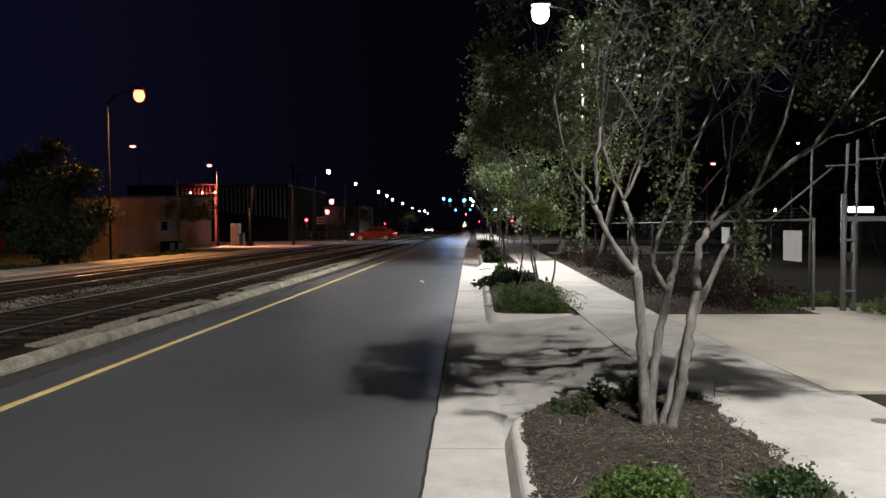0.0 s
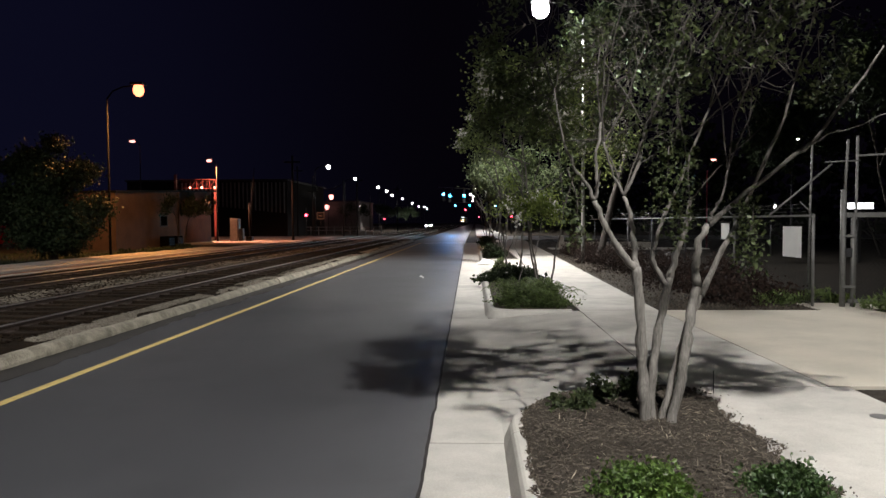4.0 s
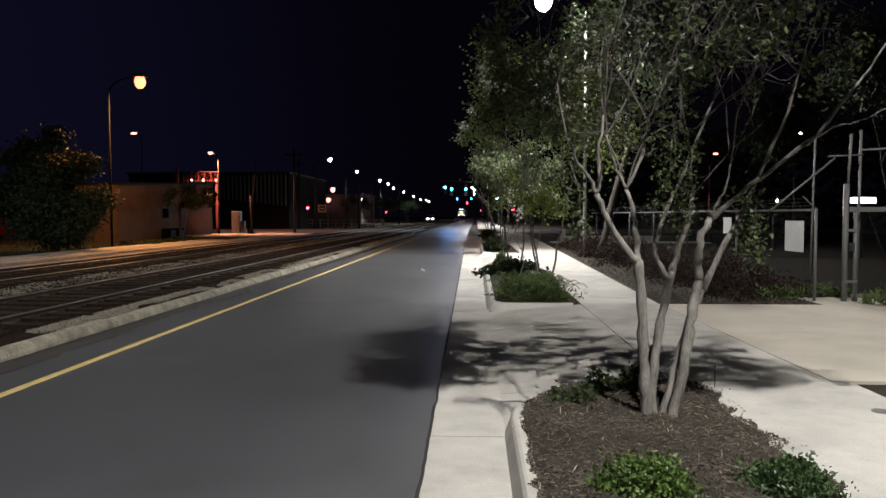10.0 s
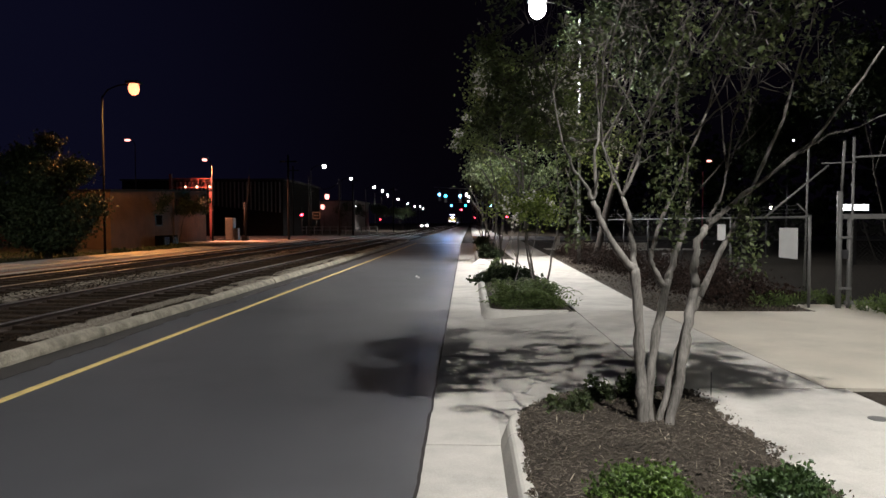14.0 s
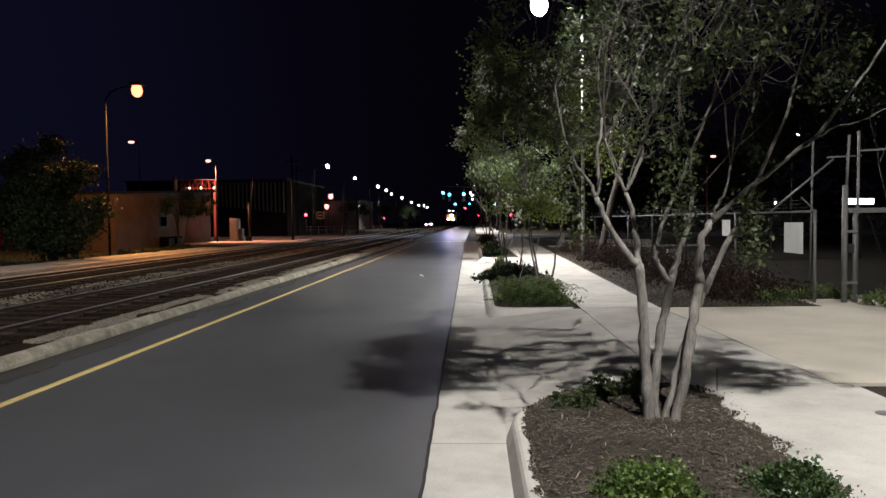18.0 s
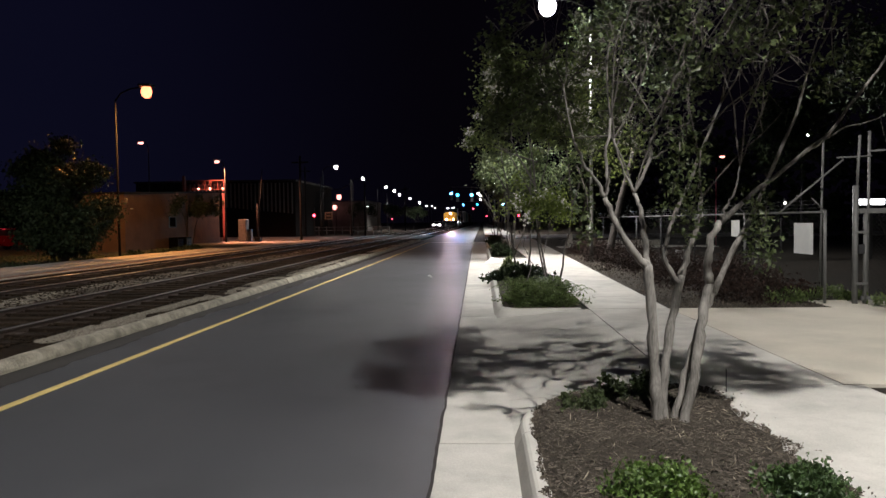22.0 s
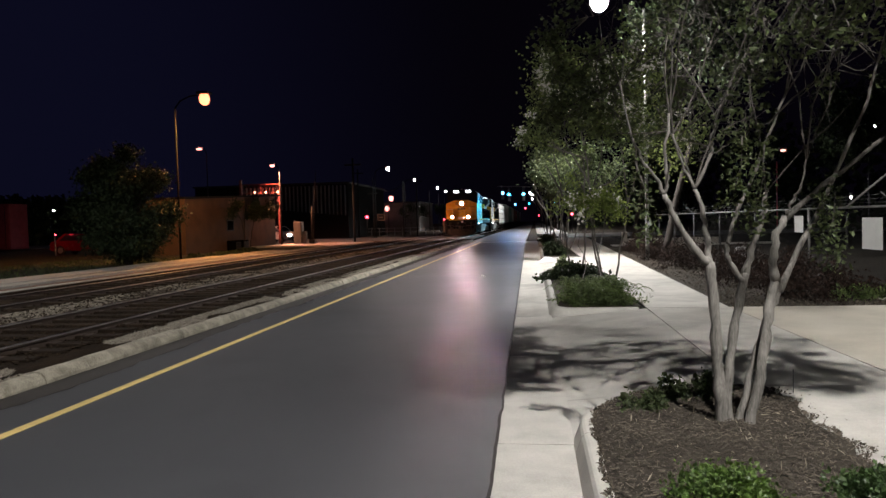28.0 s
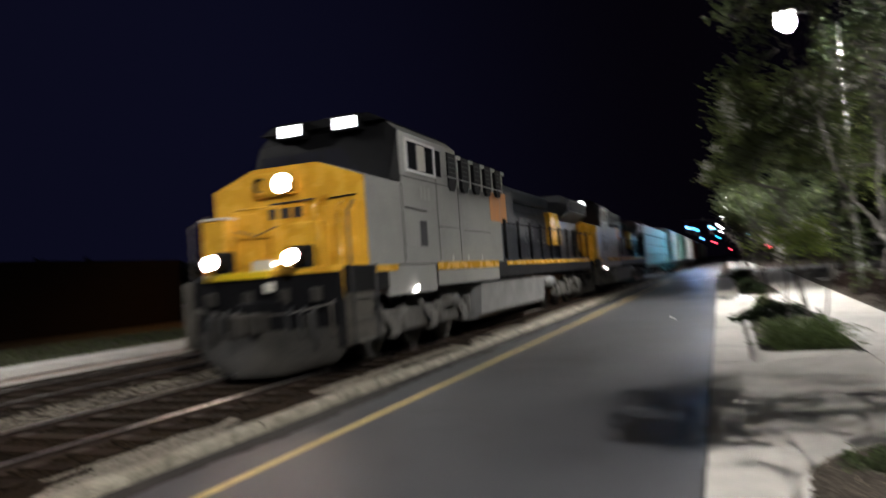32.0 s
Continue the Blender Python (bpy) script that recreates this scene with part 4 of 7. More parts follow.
pts = pts[(hole < -0.19 + 0.52 * np.clip((0.0 - cx) / 0.35, 0, 1) + 0.14 * np.clip((cx - 1.5) / 0.4, 0, 1) - 0.32 * far) | (rg.uniform(0, 1, len(pts)) < 0.09 * (1 - far))]
cx, cy = lamp_shadow(pts)
pts = pts[(cx < -0.02) | (cx > 1.75) | (rg.uniform(0, 1, len(pts)) < np.where(cx < 0.95, 0.46, 0.68))]
cx, cy = lamp_shadow(pts)
pts = pts[(cx > -1.05 + 0.45 * np.sin(cy * 5.3) * np.sin(cy * 2.1 + 1.0)) | (rg.uniform(0, 1, len(pts)) < 0.12)]
cx, cy = lamp_shadow(pts)
pts = pts[~((cx > 1.45) & (cy > 8.2 + 0.5 * np.sin(cx * 5.0) + 0.3 * np.sin(cy * 9.0)))]
sprigs = []
for a, b, n in (((1.80, 5.0, 1.70), (1.93, 5.05, 1.22), 8), ((1.90, 5.0, 1.68), (1.80, 4.95, 1.30), 5), ((1.45, 4.95, 2.0), (1.33, 4.85, 1.45), 9), ((1.30, 4.9, 2.05), (1.20, 4.8, 1.62), 7), ((0.60, 4.7, 1.9), (0.66, 4.62, 1.45), 6)):
    part("twig", Shape().tube([Vector(a), Vector(a).lerp(Vector(b), 0.5) + Vector((0.03, 0, 0.03)), Vector(b)], [0.005, 0.004, 0.002], 5), TWIG_BARK, tree)
    sprigs += [np.array(Vector(a).lerp(Vector(b), i / (n - 1))) + rg.normal(0, 0.045, (26, 3)) for i in range(n)]
part("sprig", leaf_mesh("sprig", np.concatenate(sprigs), 0.042, 0.013, LEAF, rg), None, tree, "drooping sprigs of fresh green leaves", "stuff")
part("crown", leaf_mesh("crown", pts, 0.050, 0.0145, LEAF, rg), None, tree, "dense crown of small dark green leaves")


def myrtle(name, base, height, width, seed, leaf, label, stems=4, per=7, leaf_len=0.07, clear=0.34, blossom=0.0, bark=None, level=3, group="street trees", slim=0.62, xmin=-99.0, xmax=99.0, thin=None):
    """A multi-stemmed tree. thin: x, z and radius of leaves cleared to keep the street lamp in the camera's view."""
    rg = np.random.default_rng(seed)
    t = thing(name, label, "tree", group, pose(*base))
    tips, limbs = [], Shape()
    for k in range(stems):
        a = 6.28 * k / stems + rg.uniform(-0.5, 0.5)
        lean = width * 0.22 * rg.uniform(0.5, 1.1)
        h = height * clear * rg.uniform(0.85, 1.2)
        foot = Vector((0.12 * math.cos(a), 0.12 * math.sin(a), -0.05))
        tip = Vector((lean * math.cos(a), lean * math.sin(a), h))
        pts = [foot.lerp(tip, i / 6) + Vector(rg.normal(0, 0.025, 3)) * (1 if i else 0) for i in range(7)]
        thick = 2.0 if stems == 1 else slim
        part("stem", Shape().tube(pts, [thick * 0.026 * height / 4 * (1 - 0.05 * i) for i in range(7)], 8), bark or BARK, t)
        d = (tip - foot).normalized()
        for _ in range(2):
            nd = (d + Vector((math.cos(a) * 0.25, math.sin(a) * 0.25, 0)) + Vector(rg.normal(0, 0.28, 3))).normalized()
            grow(limbs, tips, pts[-1], nd, height * (1 - clear) * 0.36, 0.013 * height / 4, level, rg, 0.52, 0.14, lambda q: xmin < q.x + base[0] < xmax)
    part("branchwork", limbs, bark or TWIG_BARK, t, kind="stuff")
    tips = [(p, l) for p, l in tips if p.z > height * clear * 0.85 and xmin < p.x + base[0] < xmax]
    pts = leaves_round(tips, per, height * 0.034, rg)
    if thin:
        pts = pts[np.hypot(pts[:, 0] - thin[0], pts[:, 2] - thin[1]) > thin[2]]
    part("crown", leaf_mesh("crown", pts, leaf_len, leaf_len * 0.3, leaf, rg), None, t)
    if blossom:
        c = [np.array(p) + rg.normal(0, 0.055, (34, 3)) for p, l in tips if l == 0 and rg.uniform() < blossom]
        if c:
            part("blossom", leaf_mesh("blossom", np.concatenate(c), 0.05, 0.025, BLOSSOM, rg), None, t, "pale flower clusters")
    return t


myrtle("tree", (1.0, 13.7, 0.12), 2.25, 1.0, 5, LEAF_LIGHT, "slender young crape myrtle with light green leaves", 2, 6, 0.065, 0.50, 0.03, xmin=0.1)
bloomer = myrtle("tree", (1.36, 14.7, 0.12), 5.5, 3.0, 6, LEAF_LAMPLIT, "tall crape myrtle with pale flower clusters in the kerbside bed", 3, 18, 0.075, 0.32, 0.40, TWIG_BARK, xmin=0.1, thin=(-0.03, 5.6, 0.45))
rg = np.random.default_rng(61)
bough, ends = Shape(), []
for a, b in (((-0.75, -0.1, 2.75), (-1.60, -0.3, 3.20)), ((-0.9, -0.15, 2.8), (-1.42, -0.35, 3.50)), ((-0.6, 0.0, 2.7), (-1.25, 0.1, 3.05)), ((-1.1, -0.2, 2.9), (-1.66, -0.2, 2.98))):
    q = Vector(a).lerp(Vector(b), 0.5) + Vector((0, 0, 0.07))
    bough.tube([Vector((-0.25, 0.0, 2.6)), Vector(a), q, Vector(b)], [0.012, 0.009, 0.006, 0.003], 5, False)
    ends += [q.lerp(Vector(b), k / 5) for k in range(6)]
part("bough", bough, TWIG_BARK, bloomer, "thin bough reaching out over the kerb")
part("foliage", leaf_mesh("foliage", np.concatenate([np.array(p) + rg.normal(0, 0.085, (30, 3)) for p in ends]), 0.075, 0.022, LEAF_LAMPLIT, rg), None, bloomer, kind="stuff")
part("blossom", leaf_mesh("blossom", np.concatenate([np.array(p) + rg.normal(0, 0.05, (40, 3)) for p in (ends[5], ends[11], ends[23], Vector((-0.92, -1.4, 3.72)), Vector((-0.05, -1.5, 3.50)), Vector((0.05, -1.5, 3.62)))]), 0.05, 0.028, BLOSSOM, rg), None, bloomer, "pale flower clusters")
myrtle("tree", (0.95, 17.6, 0.12), 6.1, 3.2, 17, LEAF_LAMPLIT, "leafy crape myrtle above the shrubs", 2, 18, 0.085, 0.34, 0.15, TWIG_BARK, xmin=0.15, thin=(0.65, 6.42, 0.55))
myrtle("tree", (1.2, 30.0, 0.12), 6.2, 3.0, 8, LEAF, "crape myrtle in the farther bed", 4, 6, 0.13, 0.3, 0, TWIG_BARK, xmin=-0.1)
myrtle("tree", (1.2, 35.5, 0.12), 6.0, 3.0, 9, LEAF, "crape myrtle in the farther bed", 4, 6, 0.14, 0.3, 0, TWIG_BARK, xmin=-0.1)
myrtle("tree", (0.9, 44.0, 0.12), 6.2, 3.2, 10, LEAF, "crape myrtle near the crossing", 4, 5, 0.17, 0.3, 0, TWIG_BARK, xmin=-0.1)
myrtle("tree", (0.9, 50.0, 0.12), 6.2, 3.2, 12, LEAF, "crape myrtle near the crossing", 4, 5, 0.18, 0.3, 0, TWIG_BARK, xmin=-0.1)
myrtle("tree", (4.0, 24.7, 0.1), 9.5, 6.0, 13, LEAF_DARK, "dark shade tree behind the pavement", 1, 14, 0.2, 0.38, 0, DARK_BARK, 4, "yard trees", thin=(-1.75, 8.45, 0.7))
myrtle("tree", (5.2, 41.0, 0.1), 10, 6.5, 14, LEAF_DARK, "dark shade tree behind the pavement", 1, 14, 0.24, 0.38, 0, DARK_BARK, 4, "yard trees")
myrtle("tree", (11.6, 20.0, 0.1), 7.0, 5.0, 15, LEAF_DARK, "dark tree behind the chain-link fence", 2, 12, 0.16, 0.4, 0, DARK_BARK, 4, "yard trees")
myrtle("tree", (15.5, 28.0, 0.1), 8.0, 6.0, 16, LEAF_DARK, "dark tree behind the chain-link fence", 2, 12, 0.2, 0.35, 0, DARK_BARK, 4, "yard trees")


def shrub(name, base, size, leaf, n, seed, label, leaf_len=0.03, group="shrubs", twig=True, fern=False):
    rg = np.random.default_rng(seed)
    t = thing(name, label, "shrub", group, pose(*base, 0, 0, float(rg.uniform(0, 360))))
    clumps = rg.normal(0, 1, (max(10, n // 90), 3))
    clumps /= np.linalg.norm(clumps, axis=1)[:, None]
    clumps[:, 2] = np.abs(clumps[:, 2])
    clumps *= rg.uniform(0.45, 0.95, (len(clumps), 1)) * np.array(size)
    pts = clumps[rg.integers(0, len(clumps), n)] + rg.normal(0, 1, (n, 3)) * np.array(size) * 0.16
    pts = pts[pts[:, 2] > 0.0]
    if twig:
        s = Shape()
        for c in clumps[:40]:
            s.tube([(c[0] * 0.05, c[1] * 0.05, -0.04), tuple(c * 0.55), tuple(c)], [0.008, 0.005, 0.002], 4, False)
        part("brushwood", s, DARK_BARK, t, kind="stuff")
    part("foliage", leaf_mesh("foliage", pts, leaf_len, leaf_len * (0.16 if fern else 0.34), leaf, rg, -0.6), None, t)
    return t


shrub("shrub", (0.82, 3.50, 0.16), (0.25, 0.22, 0.20), LEAF_LIME, 5600, 31, "glossy bright green clipped shrub in mulch", 0.029)
shrub("shrub", (1.51, 3.52, 0.16), (0.27, 0.22, 0.19), LEAF_BUSH, 5600, 32, "glossy green clipped shrub in mulch", 0.029)
shrub("shrub", (0.68, 5.28, 0.17), (0.17, 0.15, 0.17), LEAF, 900, 33, "small dark green shrub behind the trunk", 0.042)
shrub("shrub", (0.97, 5.50, 0.18), (0.14, 0.14, 0.17), LEAF, 700, 34, "small dark green shrub behind the trunk", 0.042)
shrub("shrub", (1.28, 5.62, 0.18), (0.15, 0.15, 0.22), LEAF, 800, 35, "small dark green shrub behind the trunk", 0.042)
shrub("shrub", (0.95, 12.4, 0.12), (0.66, 0.74, 0.30), LEAF_FERN, 3600, 36, "spreading ferny green shrub behind the kerb", 0.075, fern=True)
shrub("shrub", (0.84, 17.2, 0.12), (0.58, 0.75, 0.36), LEAF_DARK, 3000, 37, "dark spreading shrub in the kerbside bed", 0.09)
shrub("shrub", (0.75, 19.9, 0.12), (0.30, 0.4, 0.34), LEAF, 1200, 38, "loose green shrub in the kerbside bed", 0.10)
shrub("shrub", (0.8, 29.0, 0.12), (0.4, 0.6, 0.40), LEAF_DARK, 1200, 39, "dark shrub in the farther bed", 0.12)
shrub("shrub", (0.8, 33.0, 0.12), (0.4, 0.6, 0.40), LEAF_DARK, 1200, 40, "dark shrub in the farther bed", 0.12)
shrub("shrub", (0.75, 43.0, 0.12), (0.4, 0.7, 0.45), LEAF_DARK, 900, 41, "dark shrub near the crossing", 0.16)
shrub("shrub", (0.75, 48.0, 0.12), (0.4, 0.7, 0.45), LEAF_DARK, 900, 42, "dark shrub near the crossing", 0.16)
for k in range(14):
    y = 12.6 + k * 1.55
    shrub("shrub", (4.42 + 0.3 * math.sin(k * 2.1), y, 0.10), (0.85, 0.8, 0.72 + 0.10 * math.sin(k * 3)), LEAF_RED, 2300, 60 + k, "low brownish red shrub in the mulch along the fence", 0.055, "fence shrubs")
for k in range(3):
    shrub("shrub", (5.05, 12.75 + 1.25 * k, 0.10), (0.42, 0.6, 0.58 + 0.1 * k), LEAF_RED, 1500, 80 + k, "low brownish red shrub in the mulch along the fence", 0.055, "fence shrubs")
for k in range(3):
    shrub("shrub", (5.0 + 0.6 * k, 12.35 + 0.2 * k, 0.12), (0.35, 0.3, 0.28), LEAF_FERN, 700, 90 + k, "weedy green growth at the gate post", 0.08, "gate weeds", True, True)
shrub("shrub", (6.6, 11.3, 0.12), (0.5, 0.9, 0.3), LEAF_FERN, 1500, 95, "weedy grass beside the gate", 0.12, "gate weeds", False, True)

# arching fronds over the near shrub of the second bed
rg = np.random.default_rng(101)
fr = thing("fern_fronds", "loose arching green fronds spilling over the kerbside bed", "fern", "shrubs")
for k in range(150):
    a, reach, top = rg.uniform(0, 6.28), rg.uniform(0.26, 0.62), rg.uniform(0.22, 0.46)
    o = Vector((0.95 + rg.uniform(-0.45, 0.5), 12.45 + rg.uniform(-0.6, 0.6), 0.14))
    pts = [o + Vector((math.cos(a) * reach * u * 0.8, math.sin(a) * reach * u, top * math.sin(u * 2.3))) for u in np.linspace(0, 1, 7)]
    s = Shape().tube(pts, 0.003, 4, False)
    sd = Vector((-math.sin(a), math.cos(a), 0))
    for i in range(1, 7):
        for h in (0.0, 0.5):
            p = pts[i - 1].lerp(pts[i], h)
            d = (pts[i] - pts[i - 1]).normalized()
            w = 0.10 * (1.1 - i / 7.0) + 0.02
            for g in (-1, 1):
                tip = p + sd * g * w + d * 0.03 - Vector((0, 0, 0.02))
                s.add([p - d * 0.010, tip, p + d * 0.012], [(0, 1, 2)])
    part("frond", s, LEAF_FERN, fr)
# white flecks added where bright spots show on the road
for x, y, w in ((-1.52, 20.4, 0.045), (-1.44, 20.0, 0.03)):
    sc = thing("scrap", "small folded white fleck standing in for a bright spot on the asphalt", "litter", "road scraps")
    part("paper", Shape().add([(x - w, y - w, 0.012), (x + w, y - w * 0.6, 0.014), (x + w * 0.7, y + w, 0.03), (x - w * 0.8, y + w * 0.8, 0.05), (x, y, 0.06)], [(0, 1, 4), (1, 2, 4), (2, 3, 4), (3, 0, 4)]), SIGN_WHITE, sc)
lit = thing("litter", "crumpled white sheet lying by the kerb", "litter")
q = [(0.05, 26.0, 0.03), (0.58, 26.05, 0.07), (0.72, 26.6, 0.10), (0.22, 26.7, 0.05), (0.30, 26.3, 0.24), (0.52, 26.4, 0.20)]
part("paper", Shape().add(q, [(0, 1, 4), (1, 5, 4), (1, 2, 5), (2, 3, 5), (3, 4, 5), (3, 0, 4)]), SIGN_WHITE, lit)

# ---- fence and gate ----


def chain_link(x0, y0, x1, y1, z0, z1, pitch=0.075, r=0.0022):
    s = Shape()
    a, b = Vector((x0, y0, 0)), Vector((x1, y1, 0))
    d = (b - a)
    L, H = d.length, z1 - z0
    d.normalize()
    k = -H
    while k < L:
        for sgn in (1, -1):
            s0, s1 = max(k, 0), min(k + H, L)
            if s1 <= s0:
                continue
            za, zb = (z0 + s0 - k, z0 + s1 - k) if sgn > 0 else (z1 - s0 + k, z1 - s1 + k)
            p, q = a + d * s0 + Vector((0, 0, za)), a + d * s1 + Vector((0, 0, zb))
            e = Vector((0, 0, r * 1.6))
            s.add([p - e, p + e, q + e, q - e], [(0, 1, 2, 3)])
        k += pitch
    return s


fence = thing("fence", "galvanised chain-link fence with barbed-wire arms and dull mesh", "fence")
FX = 5.55
for i in range(7):
    y = 12.1 + 3.6 * i
    # farther posts take a darker colour in place of dimmer light
    p = part("post", Shape().tube([(FX, y, 0.0), (FX, y, 1.66)], 0.024, 10), FENCE_STEEL if i < 2 else DARK_METAL, fence)
    part("barb_arm", Shape().tube([(FX, y, 1.64), (FX - 0.22, y, 1.86)], 0.010, 6), FENCE_STEEL, p)
part("top_rail", Shape().tube([(FX, 12.1, 1.63), (FX, 35, 1.66)], 0.021, 8), FENCE_STEEL, fence)
part("bottom_wire", Shape().tube([(FX, 12.1, 0.2), (FX, 35, 0.2)], 0.004, 5), FENCE_STEEL, fence)
part("mesh", chain_link(FX, 12.1, FX, 26, 0.16, 1.63), WIRE, fence, "weathered wire mesh")
for k in range(3):
    z, x = 1.70 + 0.06 * k, FX - 0.07 - 0.065 * k
    part("barbed_wire", Shape().tube([(x, 12.1, z), (x, 35, z + 0.02)], 0.003, 4), FENCE_STEEL, fence)
sg = thing("fence_sign", "blank-looking white metal notice fixed to the fence", "sign")
part("plate", Shape().box(FX - 0.045, FX - 0.039, 12.44, 13.17, 0.92, 1.45), SIGN_WHITE, sg)
part("bracket", Shape().box(FX - 0.04, FX - 0.01, 12.6, 12.64, 0.95, 1.44).box(FX - 0.04, FX - 0.01, 12.95, 12.99, 0.95, 1.44), GALV, sg)
sg = thing("fence_sign", "small pale notice fixed to the far part of the fence", "sign")
part("plate", Shape().box(FX - 0.045, FX - 0.039, 15.9, 16.4, 1.15, 1.5), SIGN_WHITE, sg)

gate = thing("gate", "galvanised pipe sliding gate with tall posts and a guide track", "gate")
GY = 12.05
for x, h, r in ((6.0, 2.05, 0.045), (6.16, 1.66, 0.035), (7.6, 1.66, 0.035)):
    part("gate_post", Shape().tube([(x, GY, 0.0), (x, GY, h)], r, 10), FENCE_STEEL, gate)
part("mast", Shape().tube([(6.02, GY, 2.0), (6.06, GY, 2.86)], 0.022, 8), FENCE_STEEL, gate)
part("mast", Shape().tube([(6.32, GY + 0.25, 0.1), (6.34, GY + 0.25, 2.95)], 0.022, 8), FENCE_STEEL, gate)
part("mast", Shape().tube([(5.85, GY + 0.9, 0.1), (5.9, GY + 0.9, 2.9)], 0.018, 8), FENCE_STEEL, gate)
part("brace", Shape().tube([(4.95, GY + 0.4, 1.62), (6.0, GY + 0.4, 2.5)], 0.018, 8), FENCE_STEEL, gate)
part("top_bar", Shape().box(6.05, 9.4, GY - 0.03, GY + 0.03, 1.60, 1.68), FENCE_STEEL, gate)
part("top_bar", Shape().tube([(6.34, GY + 0.25, 2.62), (9.5, GY + 0.25, 2.78)], 0.018, 8), FENCE_STEEL, gate)
part("cross_arm", Shape().tube([(5.7, GY, 2.5), (6.25, GY, 2.52)], 0.014, 6), FENCE_STEEL, gate)
part("bottom_bar", Shape().box(6.1, 9.4, GY - 0.025, GY + 0.025, 0.2, 0.26), FENCE_STEEL, gate)
part("mesh", chain_link(6.2, GY, 9.4, GY, 0.24, 1.62), WIRE, gate)
part("latch", Shape().box(6.02, 6.12, GY - 0.08, GY - 0.03, 0.95, 1.1, 0.01), DARK_METAL, gate)
part("hinge", Shape().box(5.98, 6.18, GY - 0.06, GY - 0.02, 1.28, 1.32), FENCE_STEEL, gate)
part("hinge", Shape().box(5.98, 6.18, GY - 0.06, GY - 0.02, 0.45, 0.49), FENCE_STEEL, gate)
ls = thing("lit_sign", "small glowing white sign box behind the gate", "sign")
part("housing", Shape().box(12.55, 13.45, 25.0, 25.12, 1.9, 2.18, 0.02), DARK_METAL, ls)
part("face", Shape().box(12.58, 13.42, 24.985, 24.998, 1.94, 2.14), G_SIGNBOX, ls, "glowing white sign face")
part("post", Shape().box(12.95, 13.05, 25.03, 25.1, 0.0, 1.9), DARK_METAL, ls)
cvr = thing("valve_cover", "small round metal valve cover in the pavement", "cover")
part("lid", Shape().tube([(2.9, 5.25, 0.13), (2.9, 5.25, 0.150)], 0.07, 16), FENCE_STEEL, cvr)
st = thing("marker_stake", "thin dark marker stake at the bed edge", "stake")
part("stake", Shape().tube([(1.95, 5.95, 0.1), (1.95, 5.95, 0.33)], 0.0035, 6), DARK_METAL, st)
tb = thing("utility_pedestal", "small pale utility pedestal in the shrub bed", "utility box")
part("body", Shape().box(5.0, 5.22, 19.0, 19.2, 0.1, 0.75, 0.02), GALV, tb)

lw = thing("low_wall", "low pale concrete garden wall with an end pier", "wall")
part("coping", Shape().box(4.9, 9.6, 39.75, 40.05, 0.1, 0.44, 0.02), CONCRETE, lw)
part("pier", Shape().box(4.62, 4.88, 39.7, 40.1, 0.08, 0.80, 0.02), CONCRETE, lw)

# ---- street lamps ----


def street_lamp(x, y, height, arm, lens, label, pole_r=0.075, dz=0.0, head=(0.55, 0.26), pole=None, group="street lamps", base=0.05):
    t = thing("street_lamp", label, "street lamp", group, pose(x, y, base))
    h = height - base
    sgn = 1 if arm > 0 else -1
    part("pole", Shape().tube([(0, 0, -0.05), (0, 0, h * 0.5), (0, 0, h - 0.5)], [pole_r, pole_r * 0.8, pole_r * 0.6], 10), pole or GALV, t)
    part("base_plate", Shape().box(-0.17, 0.17, -0.17, 0.17, -0.03, 0.03, 0.01), DARK_METAL, t)
    pts = [(0, 0, h - 0.55), (arm * 0.18, 0, h - 0.2), (arm * 0.5, 0, h + 0.0), (arm, 0, h + 0.08)]
    # arm blackened to hide the lamplight that falls on it
    part("arm", Shape().tube(pts, [0.04, 0.036, 0.032, 0.03], 8), MATT_BLACK, t, "slim arm coloured black against the lamp's glare")
    hd = part("head", Shape().box(arm - head[0] / 2, arm + head[0] / 2, -head[1] / 2, head[1] / 2, h + 0.06, h + 0.18, 0.03), DARK_METAL, t)
    s = Shape()
    n = 10
    ring = [(arm + head[0] * 0.42 * math.cos(6.2832 * i / n), head[1] * 0.42 * math.sin(6.2832 * i / n)) for i in range(n)]
    # deep rounded lens, sized up to suggest the lamp's glare
    deep = 0.10 + dz
    v = []
    for r, z in ((0.78, 0.06), (1.0, 0.06 - deep * 0.30), (1.0, 0.06 - deep * 0.55), (0.82, 0.06 - deep * 0.82), (0.42, 0.06 - deep)):
        v += [(arm + (a - arm) * r, b * r, h + z) for a, b in ring]
    f = [(k * n + i, k * n + (i + 1) % n, k * n + n + (i + 1) % n, k * n + n + i) for k in range(4) for i in range(n)] + [tuple(range(4 * n, 5 * n))]
    part("lens", s.add(v, f, True), lens, hd, "glowing lamp lens")
    return t


street_lamp(3.76, 25.3, 9.08, -1.46, G_LED_DROP, "tall galvanised street lamp with a glowing white drop head", dz=0.46, head=(0.68, 0.6), pole_r=0.065)
street_lamp(3.76, 0.0, 9.2, -1.46, G_LED, "tall galvanised street lamp with a glowing white head")
# out of view, added to carry the assumed light over the tracks
street_lamp(-17.9, 9.0, 8.3, 1.5, G_LED, "assumed street lamp beyond the far track, out of view, with a white head")
for x, y in ((2.23, 99.5), (1.95, 125.0), (3.93, 151.0), (1.4, 158.0), (0.3, 196.0), (0.9, 212.0), (0.7, 250.0)):
    street_lamp(x, y, 9.2, -1.4, G_FAR, "distant street lamp with a glowing white head", dz=0.40, head=(0.58, 0.55), pole=DARK_METAL)
